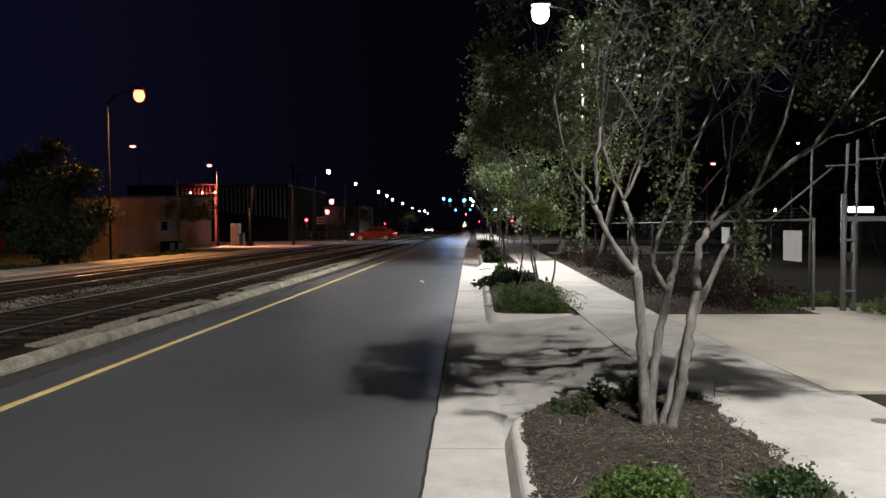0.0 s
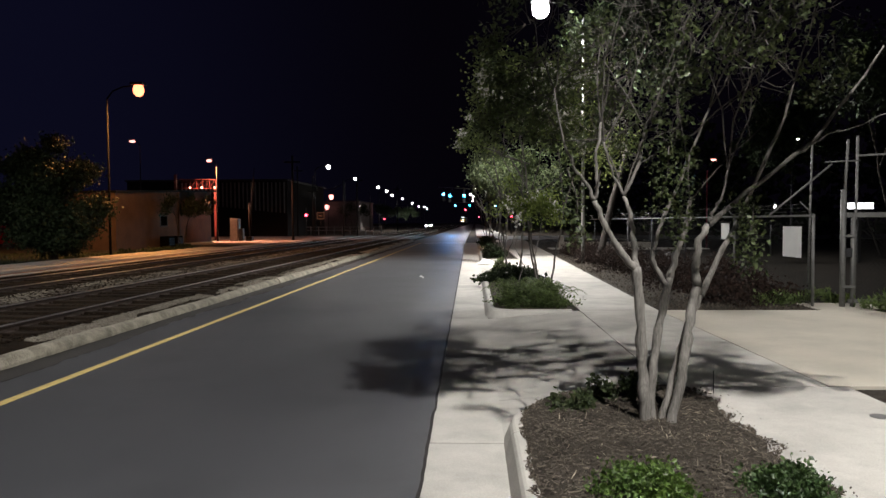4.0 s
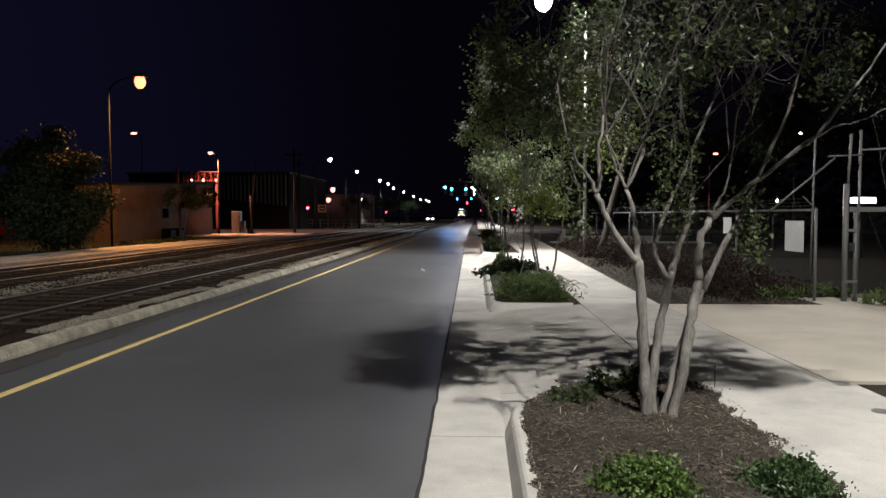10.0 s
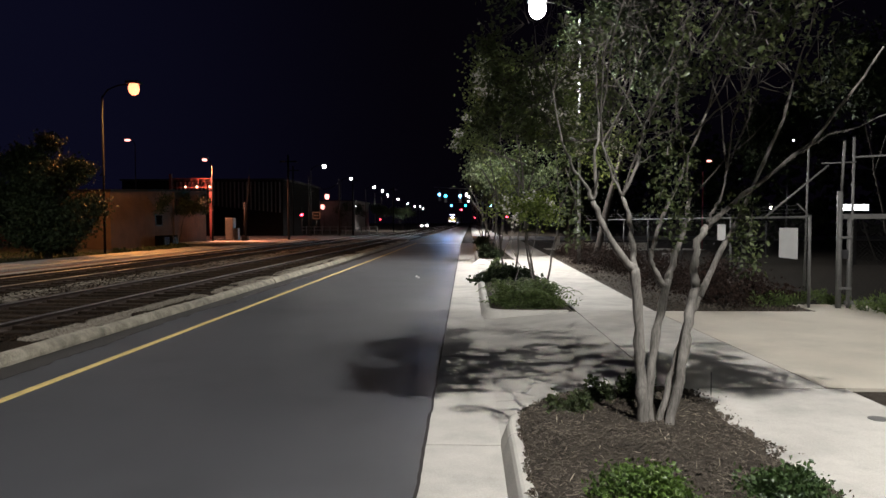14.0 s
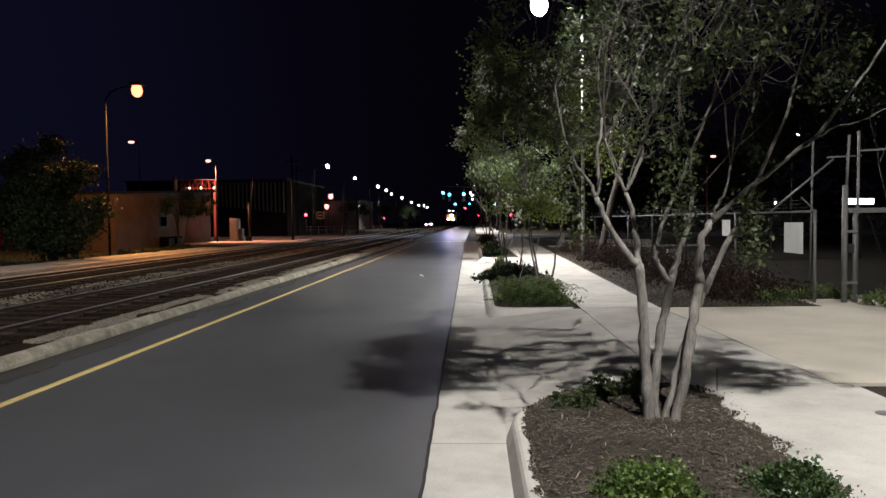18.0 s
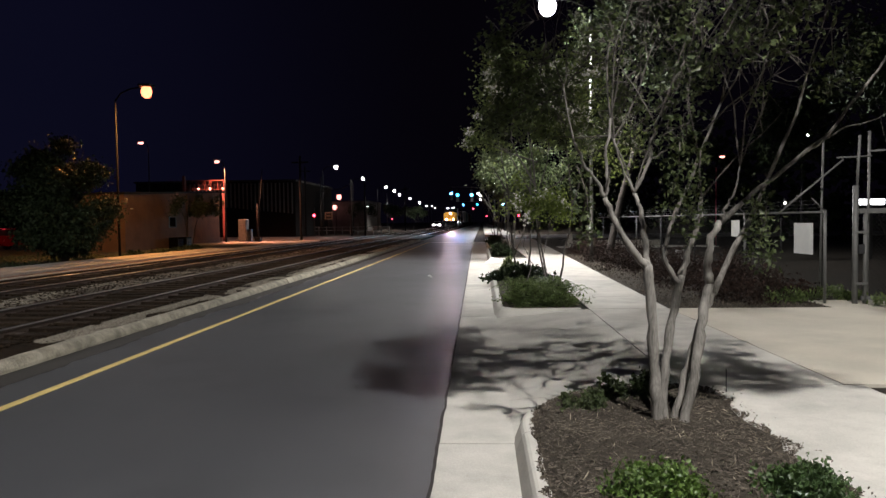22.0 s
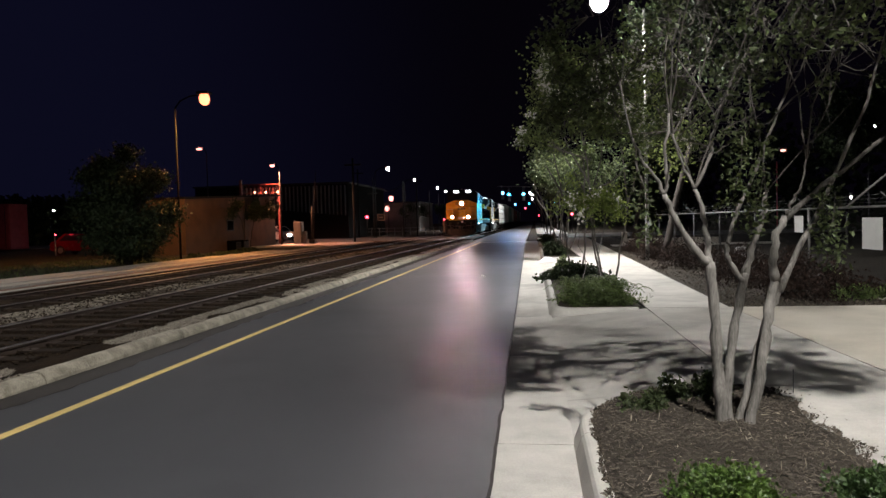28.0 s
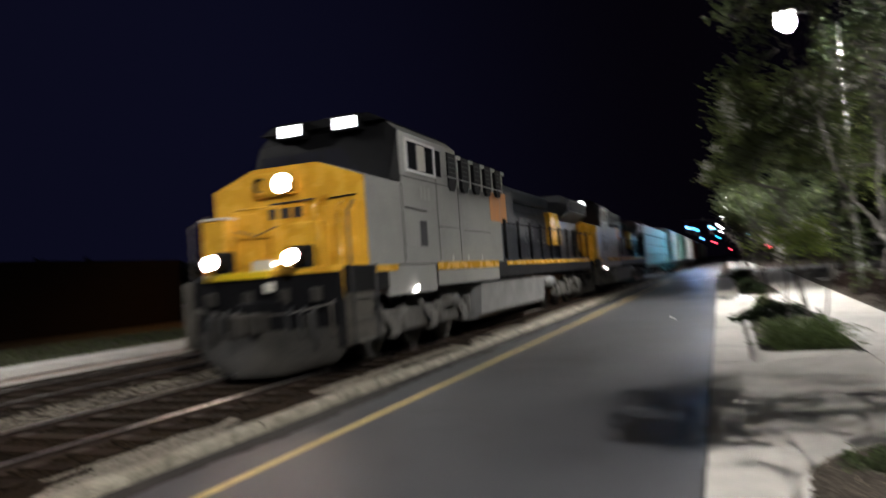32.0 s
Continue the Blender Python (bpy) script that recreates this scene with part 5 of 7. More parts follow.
for x, y in ((-17.24, 85.0), (-18.0, 109.0), (-18.0, 135.0), (-18.4, 151.0), (-19.8, 173.0), (-20.1, 201.0), (-21.4, 247.0), (-23.0, 298.0), (-20.8, 300.0), (-22.6, 345.0)):
    street_lamp(x - 1.6, y, 8.3, 1.6, G_FAR, "distant street lamp beyond the railway", dz=0.34, head=(0.52, 0.52), pole=DARK_METAL)
street_lamp(-17.4, 33.8, 8.05, 1.53, G_SODIUM, "orange sodium street lamp on a tall thin wooden pole", dz=0.42, head=(0.62, 0.55), pole=DARK_CLADDING, pole_r=0.06)
street_lamp(-20.55, 57.0, 6.6, -0.6, G_PINK, "street lamp with a pinkish glowing head by the crossing", dz=0.1, head=(0.5, 0.4), pole=DARK_CLADDING)
street_lamp(-35.2, 75.0, 10.3, -0.8, G_PINK, "distant pinkish yard lamp on a tall pole", dz=0.12, head=(0.8, 0.5), pole=DARK_METAL)
# post coloured red in place of the red light on it
street_lamp(12.63, 40.0, 4.86, 0.32, G_PINK, "pinkish yard lamp behind the fence, its post coloured red for the glow", 0.04, 0.0, (0.36, 0.22), RED_GLOW_POST)
street_lamp(12.85, 30.0, 4.83, 0.2, G_FAR, "small white yard lamp on a thin post behind the fence", 0.03, 0.0, (0.24, 0.14), DARK_METAL)
street_lamp(12.05, 30.0, 2.13, 0.15, G_FAR, "small low white yard lamp behind the fence", 0.03, 0.0, (0.12, 0.10), DARK_METAL)
street_lamp(-28.5, 140.0, 7.0, 0.6, G_PINK, "distant pinkish lamp beyond the crossing", dz=0.85, head=(1.05, 1.0), pole=DARK_METAL)
street_lamp(-31.0, 148.0, 5.2, 0.6, G_PINK, "distant pinkish lamp beyond the crossing", dz=0.85, head=(1.05, 1.0), pole=DARK_METAL)
street_lamp(-24.5, 150.0, 5.0, 0.6, G_FAR, "small distant white lamp", dz=0.1, head=(0.5, 0.4), pole=DARK_METAL)
street_lamp(-57.5, 80.0, 4.25, 0.5, G_FAR, "small distant white lamp across the yard", dz=0.05, head=(0.4, 0.3), pole=DARK_METAL)
street_lamp(-46.3, 70.0, 4.5, 0.5, G_FAR, "small distant white lamp across the yard", dz=0.05, head=(0.4, 0.3), pole=DARK_METAL)
street_lamp(-52.9, 80.0, 4.35, 0.5, G_FAR, "small distant white lamp across the yard", dz=0.05, head=(0.4, 0.3), pole=DARK_METAL)

# ---- traffic and railway signals ----


def signal_head(parent, x, y, z, lens, n=3, lit=2):
    h = part("housing", Shape().box(x - 0.2, x + 0.2, y, y + 0.25, z - 0.2 - 0.36 * lit, z + 0.2 + 0.36 * (n - 1 - lit), 0.03), BLACK, parent)
    for k in range(n):
        zz = z + 0.36 * (lit - k)
        # lens wider than true size, to suggest the signal's glare
        part("lens", Shape().tube([(x, y + 0.02, zz), (x, y - 0.05, zz)], 0.19, 14), lens if k == lit else WINDOW_GLASS, h)
    return h


ts = thing("traffic_signal", "traffic signals glowing blue-green on a long mast arm", "traffic signal")
part("pole", Shape().tube([(3.2, 104, 0), (3.2, 104, 6.4)], [0.14, 0.10], 10), DARK_METAL, ts)
part("mast_arm", Shape().tube([(3.2, 104, 6.2), (-5.2, 104, 6.6)], [0.09, 0.05], 8), DARK_METAL, ts)
signal_head(ts, -4.45, 103.7, 5.6, G_BLUE)
signal_head(ts, -3.55, 103.7, 5.35, G_CYAN)
signal_head(ts, -1.5, 103.7, 5.35, G_CYAN)
# head added on the pole as a source for the cyan spot
signal_head(ts, 2.9, 103.6, 4.0, G_BLUE)
ts2 = thing("traffic_signal", "farther traffic signals glowing blue-white and red", "traffic signal")
part("pole", Shape().tube([(3.0, 175, 0), (3.0, 175, 6.4)], [0.14, 0.10], 10), GALV, ts2)
part("mast_arm", Shape().tube([(3.0, 175, 6.2), (-5.2, 175, 6.4)], [0.09, 0.05], 8), DARK_METAL, ts2)
signal_head(ts2, -4.6, 174.7, 5.6, G_BLUE)
signal_head(ts2, -1.2, 174.7, 5.6, G_CYAN)
signal_head(ts2, -2.2, 174.7, 4.6, G_RED, 3, 0)
for x, y, z in ((4.55, 90, 2.25), (-20.2, 86, 2.5), (-21.5, 172, 2.4), (1.2, 205, 3.0)):
    c = thing("crossing_signal", "railway crossing signal with a glowing red lamp", "signal", "crossing signals")
    part("post", Shape().tube([(x, y + 0.1, 0), (x, y + 0.1, z + 0.9)], 0.06, 8), DARK_METAL, c)
    part("backing", Shape().tube([(x, y + 0.03, z), (x, y + 0.06, z)], 0.3, 16), BLACK, c)
    part("lens", Shape().tube([(x, y - 0.06, z), (x, y + 0.03, z)], 0.15, 14), G_RED, c, "glowing red lens")

# ---- buildings and things beyond the tracks ----
b = thing("building", "low brown stucco building beside the tracks, roof sloped to look level", "building")
FACE = -21.0
# wall tops rise with distance so the roofline looks level to the camera
part("wall", Shape().prism([(41.5, -0.1), (50.6, -0.1), (50.6, 3.80), (41.5, 3.396)], "x", FACE - 3.0, FACE), STUCCO, b)
part("wall", Shape().prism([(50.6, -0.1), (58.0, -0.1), (58.0, 4.13), (50.6, 3.80)], "x", FACE - 3.0, FACE - 0.45), STUCCO, b, "set-back part of the stucco wall")
part("roof", Shape().prism([(41.4, 3.396), (58.1, 4.134), (58.1, 4.26), (41.4, 3.522)], "x", FACE - 3.1, FACE + 0.08), DARK_CLADDING, b, "dark sloping roof edge")
w = part("window", Shape().box(FACE - 0.02, FACE + 0.012, 47.5, 48.5, 1.44, 2.07), MATT_BLACK, b, "small dark window")
part("frame", Shape().box(FACE, FACE + 0.04, 47.42, 47.5, 1.38, 2.13).box(FACE, FACE + 0.04, 48.5, 48.58, 1.38, 2.13).box(FACE, FACE + 0.04, 47.5, 48.5, 2.07, 2.13).box(FACE, FACE + 0.06, 47.5, 48.5, 1.38, 1.44), DARK_METAL, w)
part("downpipe", Shape().tube([(FACE + 0.06, 50.4, 0), (FACE + 0.06, 50.4, 3.75)], 0.05, 8), STUCCO, b)
part("coping", Shape().box(FACE - 0.05, FACE + 0.05, 46.4, 50.6, 3.05, 3.2), STUCCO, b, "projecting masonry band")
for y in (47.0, 48.35):
    a = thing("air_conditioner", "boxy outdoor air conditioner unit by the wall", "air conditioner", "air conditioners")
    part("casing", Shape().box(FACE + 0.15, FACE + 0.75, y, y + 1.05, 0.02, 0.72, 0.03), MATT_BLACK, a)
    part("grille", Shape().box(FACE + 0.752, FACE + 0.765, y + 0.12, y + 0.93, 0.12, 0.62), BLACK, a)
    for j in range(5):
        part("louvre", Shape().box(FACE + 0.765, FACE + 0.775, y + 0.12, y + 0.93, 0.16 + 0.1 * j, 0.18 + 0.1 * j), DARK_METAL, a)
myrtle("tree", (-19.6, 47.6, 0.05), 3.7, 2.6, 51, LEAF_DARK, "small thin-leaved tree before the stucco wall", 2, 5, 0.13, 0.5, 0, DARK_BARK, 3, "yard trees", 1.1)
for k in range(4):
    shrub("shrub", (FACE - 0.2, 52.2 + 1.5 * k, 2.2 + 0.35 * (k % 2)), (0.45, 1.0, 1.15), LEAF_DARK, 800, 150 + k, "dark creeper over the upper wall", 0.16, "wall growth", True)
for k in range(5):
    shrub("shrub", (-17.0 + 0.3 * math.sin(k), 34.5 + k * 1.9, 0.05), (0.5, 0.6, 0.28), LEAF_DARK, 350, 120 + k, "low dark growth at the foot of the stucco wall", 0.14, "wall growth", False)


def dome_tree(base, height, rx, ry, seed, leaf, label, n=60, per=130, leaf_len=0.16):
    """A short trunk, limbs out to leaf clumps, and a rounded uneven crown of those clumps."""
    rg = np.random.default_rng(seed)
    t = thing("tree", label, "tree", "yard trees", pose(*base))
    part("trunk", Shape().tube([(0, 0, -0.05), (0.06, 0.03, height * 0.2), (0.02, 0.1, height * 0.42)], [0.17, 0.13, 0.09], 10), DARK_BARK, t)
    c = rg.normal(0, 1, (n, 3))
    c /= np.linalg.norm(c, axis=1)[:, None]
    c *= rg.uniform(0.45, 1.12, (n, 1)) ** 0.6
    c = c * np.array([rx, ry, height * 0.45]) + np.array([0, 0, height * 0.53])
    limbs = Shape()
    for q in c[::2]:
        limbs.tube([(0.02, 0.1, height * 0.3), (q[0] * 0.5, q[1] * 0.5, q[2] * 0.75), tuple(q)], [0.05, 0.03, 0.01], 5, False)
    part("limbs", limbs, DARK_BARK, t)
    pts = np.repeat(c, per, 0) + rg.normal(0, 1, (n * per, 3)) * np.array([0.26, 0.26, 0.2]) * rx * 0.62
    pts = pts[pts[:, 2] > 0.1]
    part("crown", leaf_mesh("crown", pts, leaf_len, leaf_len * 0.32, leaf, rg), None, t)
    return t


dome_tree((-17.6, 29.5, 0.02), 4.8, 1.75, 1.6, 132, LEAF_DARK, "dense broad dark tree lit orange along one edge", 70, 720, 0.15)
rng = np.random.default_rng(77)
g = np.stack([rng.uniform(-24, -16.8, 9000), rng.uniform(2, 36, 9000), np.full(9000, 0.03)], 1)
tagged(new("weeds", leaf_mesh("weeds", g, 0.13, 0.02, LEAF, rng, -1.6)), "sparse weeds beyond the concrete strip", "weeds", kind="stuff")

yw = thing("yard_wall", "long dark block wall along the yard", "wall")
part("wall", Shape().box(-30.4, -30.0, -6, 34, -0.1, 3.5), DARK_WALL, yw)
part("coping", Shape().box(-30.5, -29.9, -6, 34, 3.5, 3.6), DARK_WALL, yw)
# paint brightened in place of light that does not reach the container
CONTAINER_RED = mat("brightened_magenta", (0.52, 0.10, 0.16), (0.38, 0.07, 0.11), 0.6, 2, 40, 0.2, stain=0.25)
rc = thing("shipping_container", "dull red container end in the yard", "container")
part("body", Shape().box(-50.0, -47.1, 60.0, 62.4, -0.02, 4.3, 0.03), CONTAINER_RED, rc)
for k in range(2):
    part("door", Shape().box(-49.9 + 1.40 * k, -48.58 + 1.40 * k, 59.95, 60.0, 0.2, 4.15), CONTAINER_RED, rc)
for k in range(4):
    part("lock_rod", Shape().tube([(-49.6 + 0.7 * k, 59.93, 0.3), (-49.6 + 0.7 * k, 59.93, 4.1)], 0.025, 6), DARK_METAL, rc)
# red lamp and spot added on the post to redden the parked car
mk = thing("added_red_lamp", "short pale post in the yard with an added red lamp", "lamp")
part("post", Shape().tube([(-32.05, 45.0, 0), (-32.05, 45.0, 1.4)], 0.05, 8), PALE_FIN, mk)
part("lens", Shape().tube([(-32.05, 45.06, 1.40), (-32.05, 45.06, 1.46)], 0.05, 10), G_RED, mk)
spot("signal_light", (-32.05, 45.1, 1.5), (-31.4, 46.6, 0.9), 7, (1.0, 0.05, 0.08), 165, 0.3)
for k, (x, y, h) in enumerate(((-15.2, 118.0, 5.0), (-15.6, 141.0, 5.6), (-14.8, 158.0, 5.2), (-15.4, 182.0, 5.8), (-22.5, 134.0, 6.2))):
    myrtle("tree", (x, y, 0.0), h, 3.0, 200 + k, LEAF_DARK, "street tree beyond the level crossing", 2, 5, 0.24, 0.36, 0, DARK_BARK, 3, "far street trees", 1.1)
# distant woods against the sky
wv = []
for k in range(60):
    a = rng.uniform(0, 1)
    cx, cy = -62 + 30 * (a - 0.5) * 0.4 + rng.uniform(-8, 4), 8 + 130 * a
    hh = 4.2 + 3.2 * abs(noise.noise((cy * 0.06, 1.3, 0))) + rng.uniform(0, 1.2)
    n = 420
    p = rng.normal(0, 1, (n, 3))
    p /= np.linalg.norm(p, axis=1)[:, None]
    p *= rng.uniform(0.5, 1.0, (n, 1)) ** 0.5
    wv.append(np.array([cx, cy, hh * 0.5]) + p * np.array([3.5, 3.5, hh * 0.52]))
tagged(new("far_woods", leaf_mesh("far_woods", np.concatenate(wv), 0.9, 0.32, LEAF_DARK, rng)), "dark line of distant trees against the night sky", "woods", kind="stuff")
wv = []
for k in range(40):
    cx, cy = 16 + rng.uniform(-2, 10), 24 + 3.4 * k
    hh = 6.5 + rng.uniform(0, 3)
    p = rng.normal(0, 1, (260, 3))
    p /= np.linalg.norm(p, axis=1)[:, None]
    p *= rng.uniform(0.4, 1.0, (260, 1)) ** 0.5
    wv.append(np.array([cx + (3 if cy < 70 else -5), cy, hh * 0.55]) + p * np.array([3.2, 3.2, hh * 0.5]))
tagged(new("yard_woods", leaf_mesh("yard_woods", np.concatenate(wv), 0.7, 0.26, LEAF_DARK, rng)), "dark trees at the back of the fenced yard", "woods", kind="stuff")

gn = thing("signal_gantry", "dark red steel truss signal bridge over the far yard", "signal gantry")
part("post", Shape().box(-25.3, -25.1, 60, 60.2, 0, 5.7), GANTRY_RED, gn)
part("post", Shape().box(-21.9, -21.7, 60, 60.2, 0, 4.6), GANTRY_RED, gn)
for z in (4.5, 5.25):
    part("chord", Shape().box(-25.1, -21.7, 60.02, 60.12, z, z + 0.06), GANTRY_RED, gn)
for k in range(7):
    x = -25.0 + 0.54 * k
    part("strut", Shape().tube([(x, 60.07, 4.55), (x, 60.07, 5.3)], 0.03, 6), GANTRY_RED, gn)
    part("diagonal", Shape().tube([(x, 60.1, 4.55), (x + (0.54 if k < 6 else 0), 60.1, 5.3)], 0.02, 6), GANTRY_RED, gn)
for x, m in ((-23.9, G_PINK), (-22.9, G_PINK), (-21.8, G_TAIL)):
    part("lamp", Shape().tube([(x, 59.9, 4.58), (x, 60.0, 4.58)], 0.085, 12), m, gn, "glowing lamp on the truss")

fb = thing("building", "dark industrial building with pale vertical fins", "building")
part("wall", Shape().box(-44, -23.5, 90, 112, -0.1, 6.9), DARK_CLADDING, fb)
part("roof", Shape().box(-44.2, -23.3, 89.8, 112.2, 6.9, 7.1), DARK_METAL, fb)
for k in range(26):
    x = -36.9 + 0.52 * k
    part("fin", Shape().box(x, x + 0.10, 89.7, 89.99, 4.2 - 0.055 * k, 6.7), PALE_FIN, fb)
hb = thing("building", "low dark warehouse beyond the crossing", "building")
part("wall", Shape().box(-42, -24, 150, 170, -0.1, 6.0), mat("grey_render", (0.16, 0.155, 0.15), (0.11, 0.105, 0.10), 0.9, 1.0, 40, 0.3, stain=0.3), hb)
part("roof", Shape().box(-42.2, -23.8, 149.8, 170.2, 6.0, 6.2), DARK_METAL, hb)
fe = thing("fence", "low pale rail fence beyond the crossing", "fence")
for k in range(16):
    part("post", Shape().box(-29.5 + k * 1.1, -29.4 + k * 1.1, 100, 100.1, 0, 1.1), PALE_FIN, fe)
for z in (0.5, 0.95):
    part("rail", Shape().box(-29.5, -12.9, 99.95, 100.0, z, z + 0.08), PALE_FIN, fe)

cab = thing("signal_cabinet", "grey metal signal cabinet on a concrete pad", "cabinet")
part("body", Shape().box(-19.72, -19.06, 57.5, 58.2, 0.15, 1.95, 0.03), FENCE_STEEL, cab)
part("door", Shape().box(-19.66, -19.12, 57.47, 57.5, 0.3, 1.85), FENCE_STEEL, cab)
part("side_case", Shape().box(-19.03, -18.72, 57.6, 58.1, 0.15, 1.15, 0.02), DARK_METAL, cab, "dark side case")
part("pad", Shape().box(-20.1, -18.7, 57.2, 58.5, 0.0, 0.16), CONCRETE, cab)
part("handle", Shape().box(-19.15, -19.11, 57.44, 57.47, 0.9, 1.05), DARK_METAL, cab)
bo = thing("crossing_gate_mast", "dark crossing gate mast with a raised arm", "crossing gate")
part("mast", Shape().tube([(-18.2, 57.8, 0), (-18.2, 57.8, 3.2)], 0.09, 10), BLACK, bo)
part("base", Shape().box(-18.45, -17.95, 57.55, 58.05, 0, 0.5, 0.03), BLACK, bo)
part("gate_arm", Shape().tube([(-18.1, 57.7, 1.3), (-17.7, 57.6, 6.0)], [0.06, 0.025], 6), BLACK, bo)
for x, y, h in ((-15.2, 60.0, 7.2), (-21.7, 88, 8.5), (-15.0, 92, 7.5), (-12.6, 118, 7.5)):
    p = thing("utility_pole", "dark utility pole with a cross arm", "pole", "utility poles")
    part("pole", Shape().tube([(x, y, -0.1), (x, y, h)], [0.11, 0.08], 8), DARK_CLADDING, p)
    part("cross_arm", Shape().box(x - 0.7, x + 0.7, y - 0.05, y + 0.05, h - 0.6, h - 0.48), DARK_CLADDING, p)
sp = thing("square_sign", "square white-bordered sign on a post by the crossing", "sign")
part("post", Shape().tube([(-16.2, 75.6, 0), (-16.2, 75.6, 2.7)], 0.03, 6), DARK_METAL, sp)
part("plate", Shape().box(-16.6, -15.8, 75.52, 75.55, 1.95, 2.7), BLACK, sp)
part("border", Shape().box(-16.6, -15.8, 75.5, 75.52, 1.95, 2.02).box(-16.6, -15.8, 75.5, 75.52, 2.63, 2.7).box(-16.6, -16.53, 75.5, 75.52, 2.02, 2.63).box(-15.87, -15.8, 75.5, 75.52, 2.02, 2.63), FENCE_STEEL, sp)
part("bar", Shape().box(-16.4, -16.0, 75.5, 75.52, 2.28, 2.36), FENCE_STEEL, sp)
sw = thing("span_wire_poles", "pair of slim steel poles with a sagging cable between them", "pole")
for x in (-18.9, -15.3):
    part("pole", Shape().tube([(x, 84.0, -0.05), (x, 84.0, 7.0 if x < -17 else 6.6)], [0.10, 0.07], 8), DARK_METAL, sw)
part("cable", Shape().tube([(-18.9 + 0.36 * k, 84.0, 6.2 - 0.75 * math.sin(math.pi * k / 10)) for k in range(11)], 0.045, 6), DARK_METAL, sw)
part("cross_arm", Shape().box(-19.5, -18.3, 83.94, 84.06, 5.2, 5.3), DARK_METAL, sw)
lb = thing("lit_sign", "small lit white sign over the crossing corner", "sign")
part("housing", Shape().box(-25.2, -23.6, 92, 92.2, 3.9, 4.3), DARK_METAL, lb)
part("face", Shape().box(-25.1, -23.7, 91.97, 92.0, 4.0, 4.22), G_SIGNBOX, lb)
part("post", Shape().box(-24.45, -24.35, 92.05, 92.15, 0, 3.9), DARK_METAL, lb)

# ---- road vehicles ----


def car(name, paint, label, m, lit=True, group="cars"):
    """A small car, nose towards -y, on the ground at its middle."""
    t = thing(name, label, "car", group, m)
    body = [(-2.1, 0.35), (-2.1, 0.62), (-1.95, 0.78), (-0.95, 0.92), (1.85, 0.96), (2.1, 0.85), (2.12, 0.4), (2.0, 0.3), (-2.0, 0.28)]
    part("body", Shape().prism(body, "x", -0.85, 0.85), paint, t)
    top = [(-1.05, 0.9), (-0.35, 1.42), (1.1, 1.46), (1.9, 0.95)]
    part("cabin", Shape().prism(top, "x", -0.68, 0.68), paint, t)
    part("windscreen", Shape().add([(-0.62, -0.98, 0.97), (0.62, -0.98, 0.97), (0.58, -0.40, 1.40), (-0.58, -0.40, 1.40)], [(0, 1, 2, 3)]), WINDOW_GLASS, t)
    for sx in (-1, 1):
        win = [(-0.85, 0.97), (-0.32, 1.36), (1.0, 1.39), (1.55, 0.98)]
        part("side_window", Shape().prism(win, "x", sx * 0.684, sx * 0.69), WINDOW_GLASS, t)
        for y in (-1.3, 1.3):
            w = part("wheel", Shape().tube([(sx * 0.68, y, 0.32), (sx * 0.88, y, 0.32)], 0.32, 16), RUBBER, t)
            part("rim", Shape().tube([(sx * 0.86, y, 0.32), (sx * 0.895, y, 0.32)], 0.20, 12), GALV, w)
        part("headlight", Shape().box(sx * 0.62 - 0.15, sx * 0.62 + 0.15, -2.13, -2.06, 0.58, 0.72), G_CAR if lit else GALV, t)
        part("tail_light", Shape().box(sx * 0.66 - 0.14, sx * 0.66 + 0.14, 2.08, 2.14, 0.68, 0.82), G_TAIL, t)
    part("bumper", Shape().box(-0.85, 0.85, -2.16, -2.05, 0.3, 0.5, 0.03), BLACK, t)
    return t


red_car = car("car", CAR_RED, "small red car with lit headlights crossing the tracks", pose(-9.5, 67, 0.18))
wait_car = car("car", CAR_SILVER, "silver car with lit headlights waiting at the crossing", pose(-60, 66, 0.18))
car("car", CAR_SILVER, "distant oncoming car with bright headlights", pose(-10.6, 168, 0.2))
car("car", CAR_RED, "low parked red car under an added red lamp in the yard", pose(-30.9, 46.6, 0.02, 0, 0, 90), False)

# ---- the train ----


def truck_frame(t, y, label="grimy three-axle truck"):
    tr = part("truck", Shape().box(-1.22, 1.22, y - 2.3, y + 2.3, 0.62, 0.80, 0.05), TRUCK_GREY, t, label)
    for sx in (-1, 1):
        part("side_frame", Shape().box(sx * 1.22 - 0.07, sx * 1.22 + 0.07, y - 2.45, y + 2.45, 0.42, 0.86, 0.06), TRUCK_GREY, tr)
        for k in (-1, 0, 1):
            a = y + 1.85 * k
            part("wheel", Shape().tube([(sx * 0.72, a, 0.53), (sx * 0.86, a, 0.53)], 0.53, 24), TRUCK_GREY, tr)
            part("axle_box", Shape().box(sx * 1.29 - 0.09, sx * 1.29 + 0.09, a - 0.2, a + 0.2, 0.36, 0.72, 0.05), TRUCK_GREY, tr)
            part("spring", Shape().tube([(sx * 1.31, a + 0.32, 0.5), (sx * 1.31, a + 0.32, 0.92)], 0.09, 10), TRUCK_GREY, tr)
            part("damper", Shape().tube([(sx * 1.38, a - 0.3, 0.52), (sx * 1.38, a - 0.75, 0.98)], 0.045, 8), TRUCK_GREY, tr)
        part("brake_cylinder", Shape().tube([(sx * 1.34, y + 0.75, 0.86), (sx * 1.34, y + 1.35, 0.86)], 0.13, 12), TRUCK_GREY, tr)


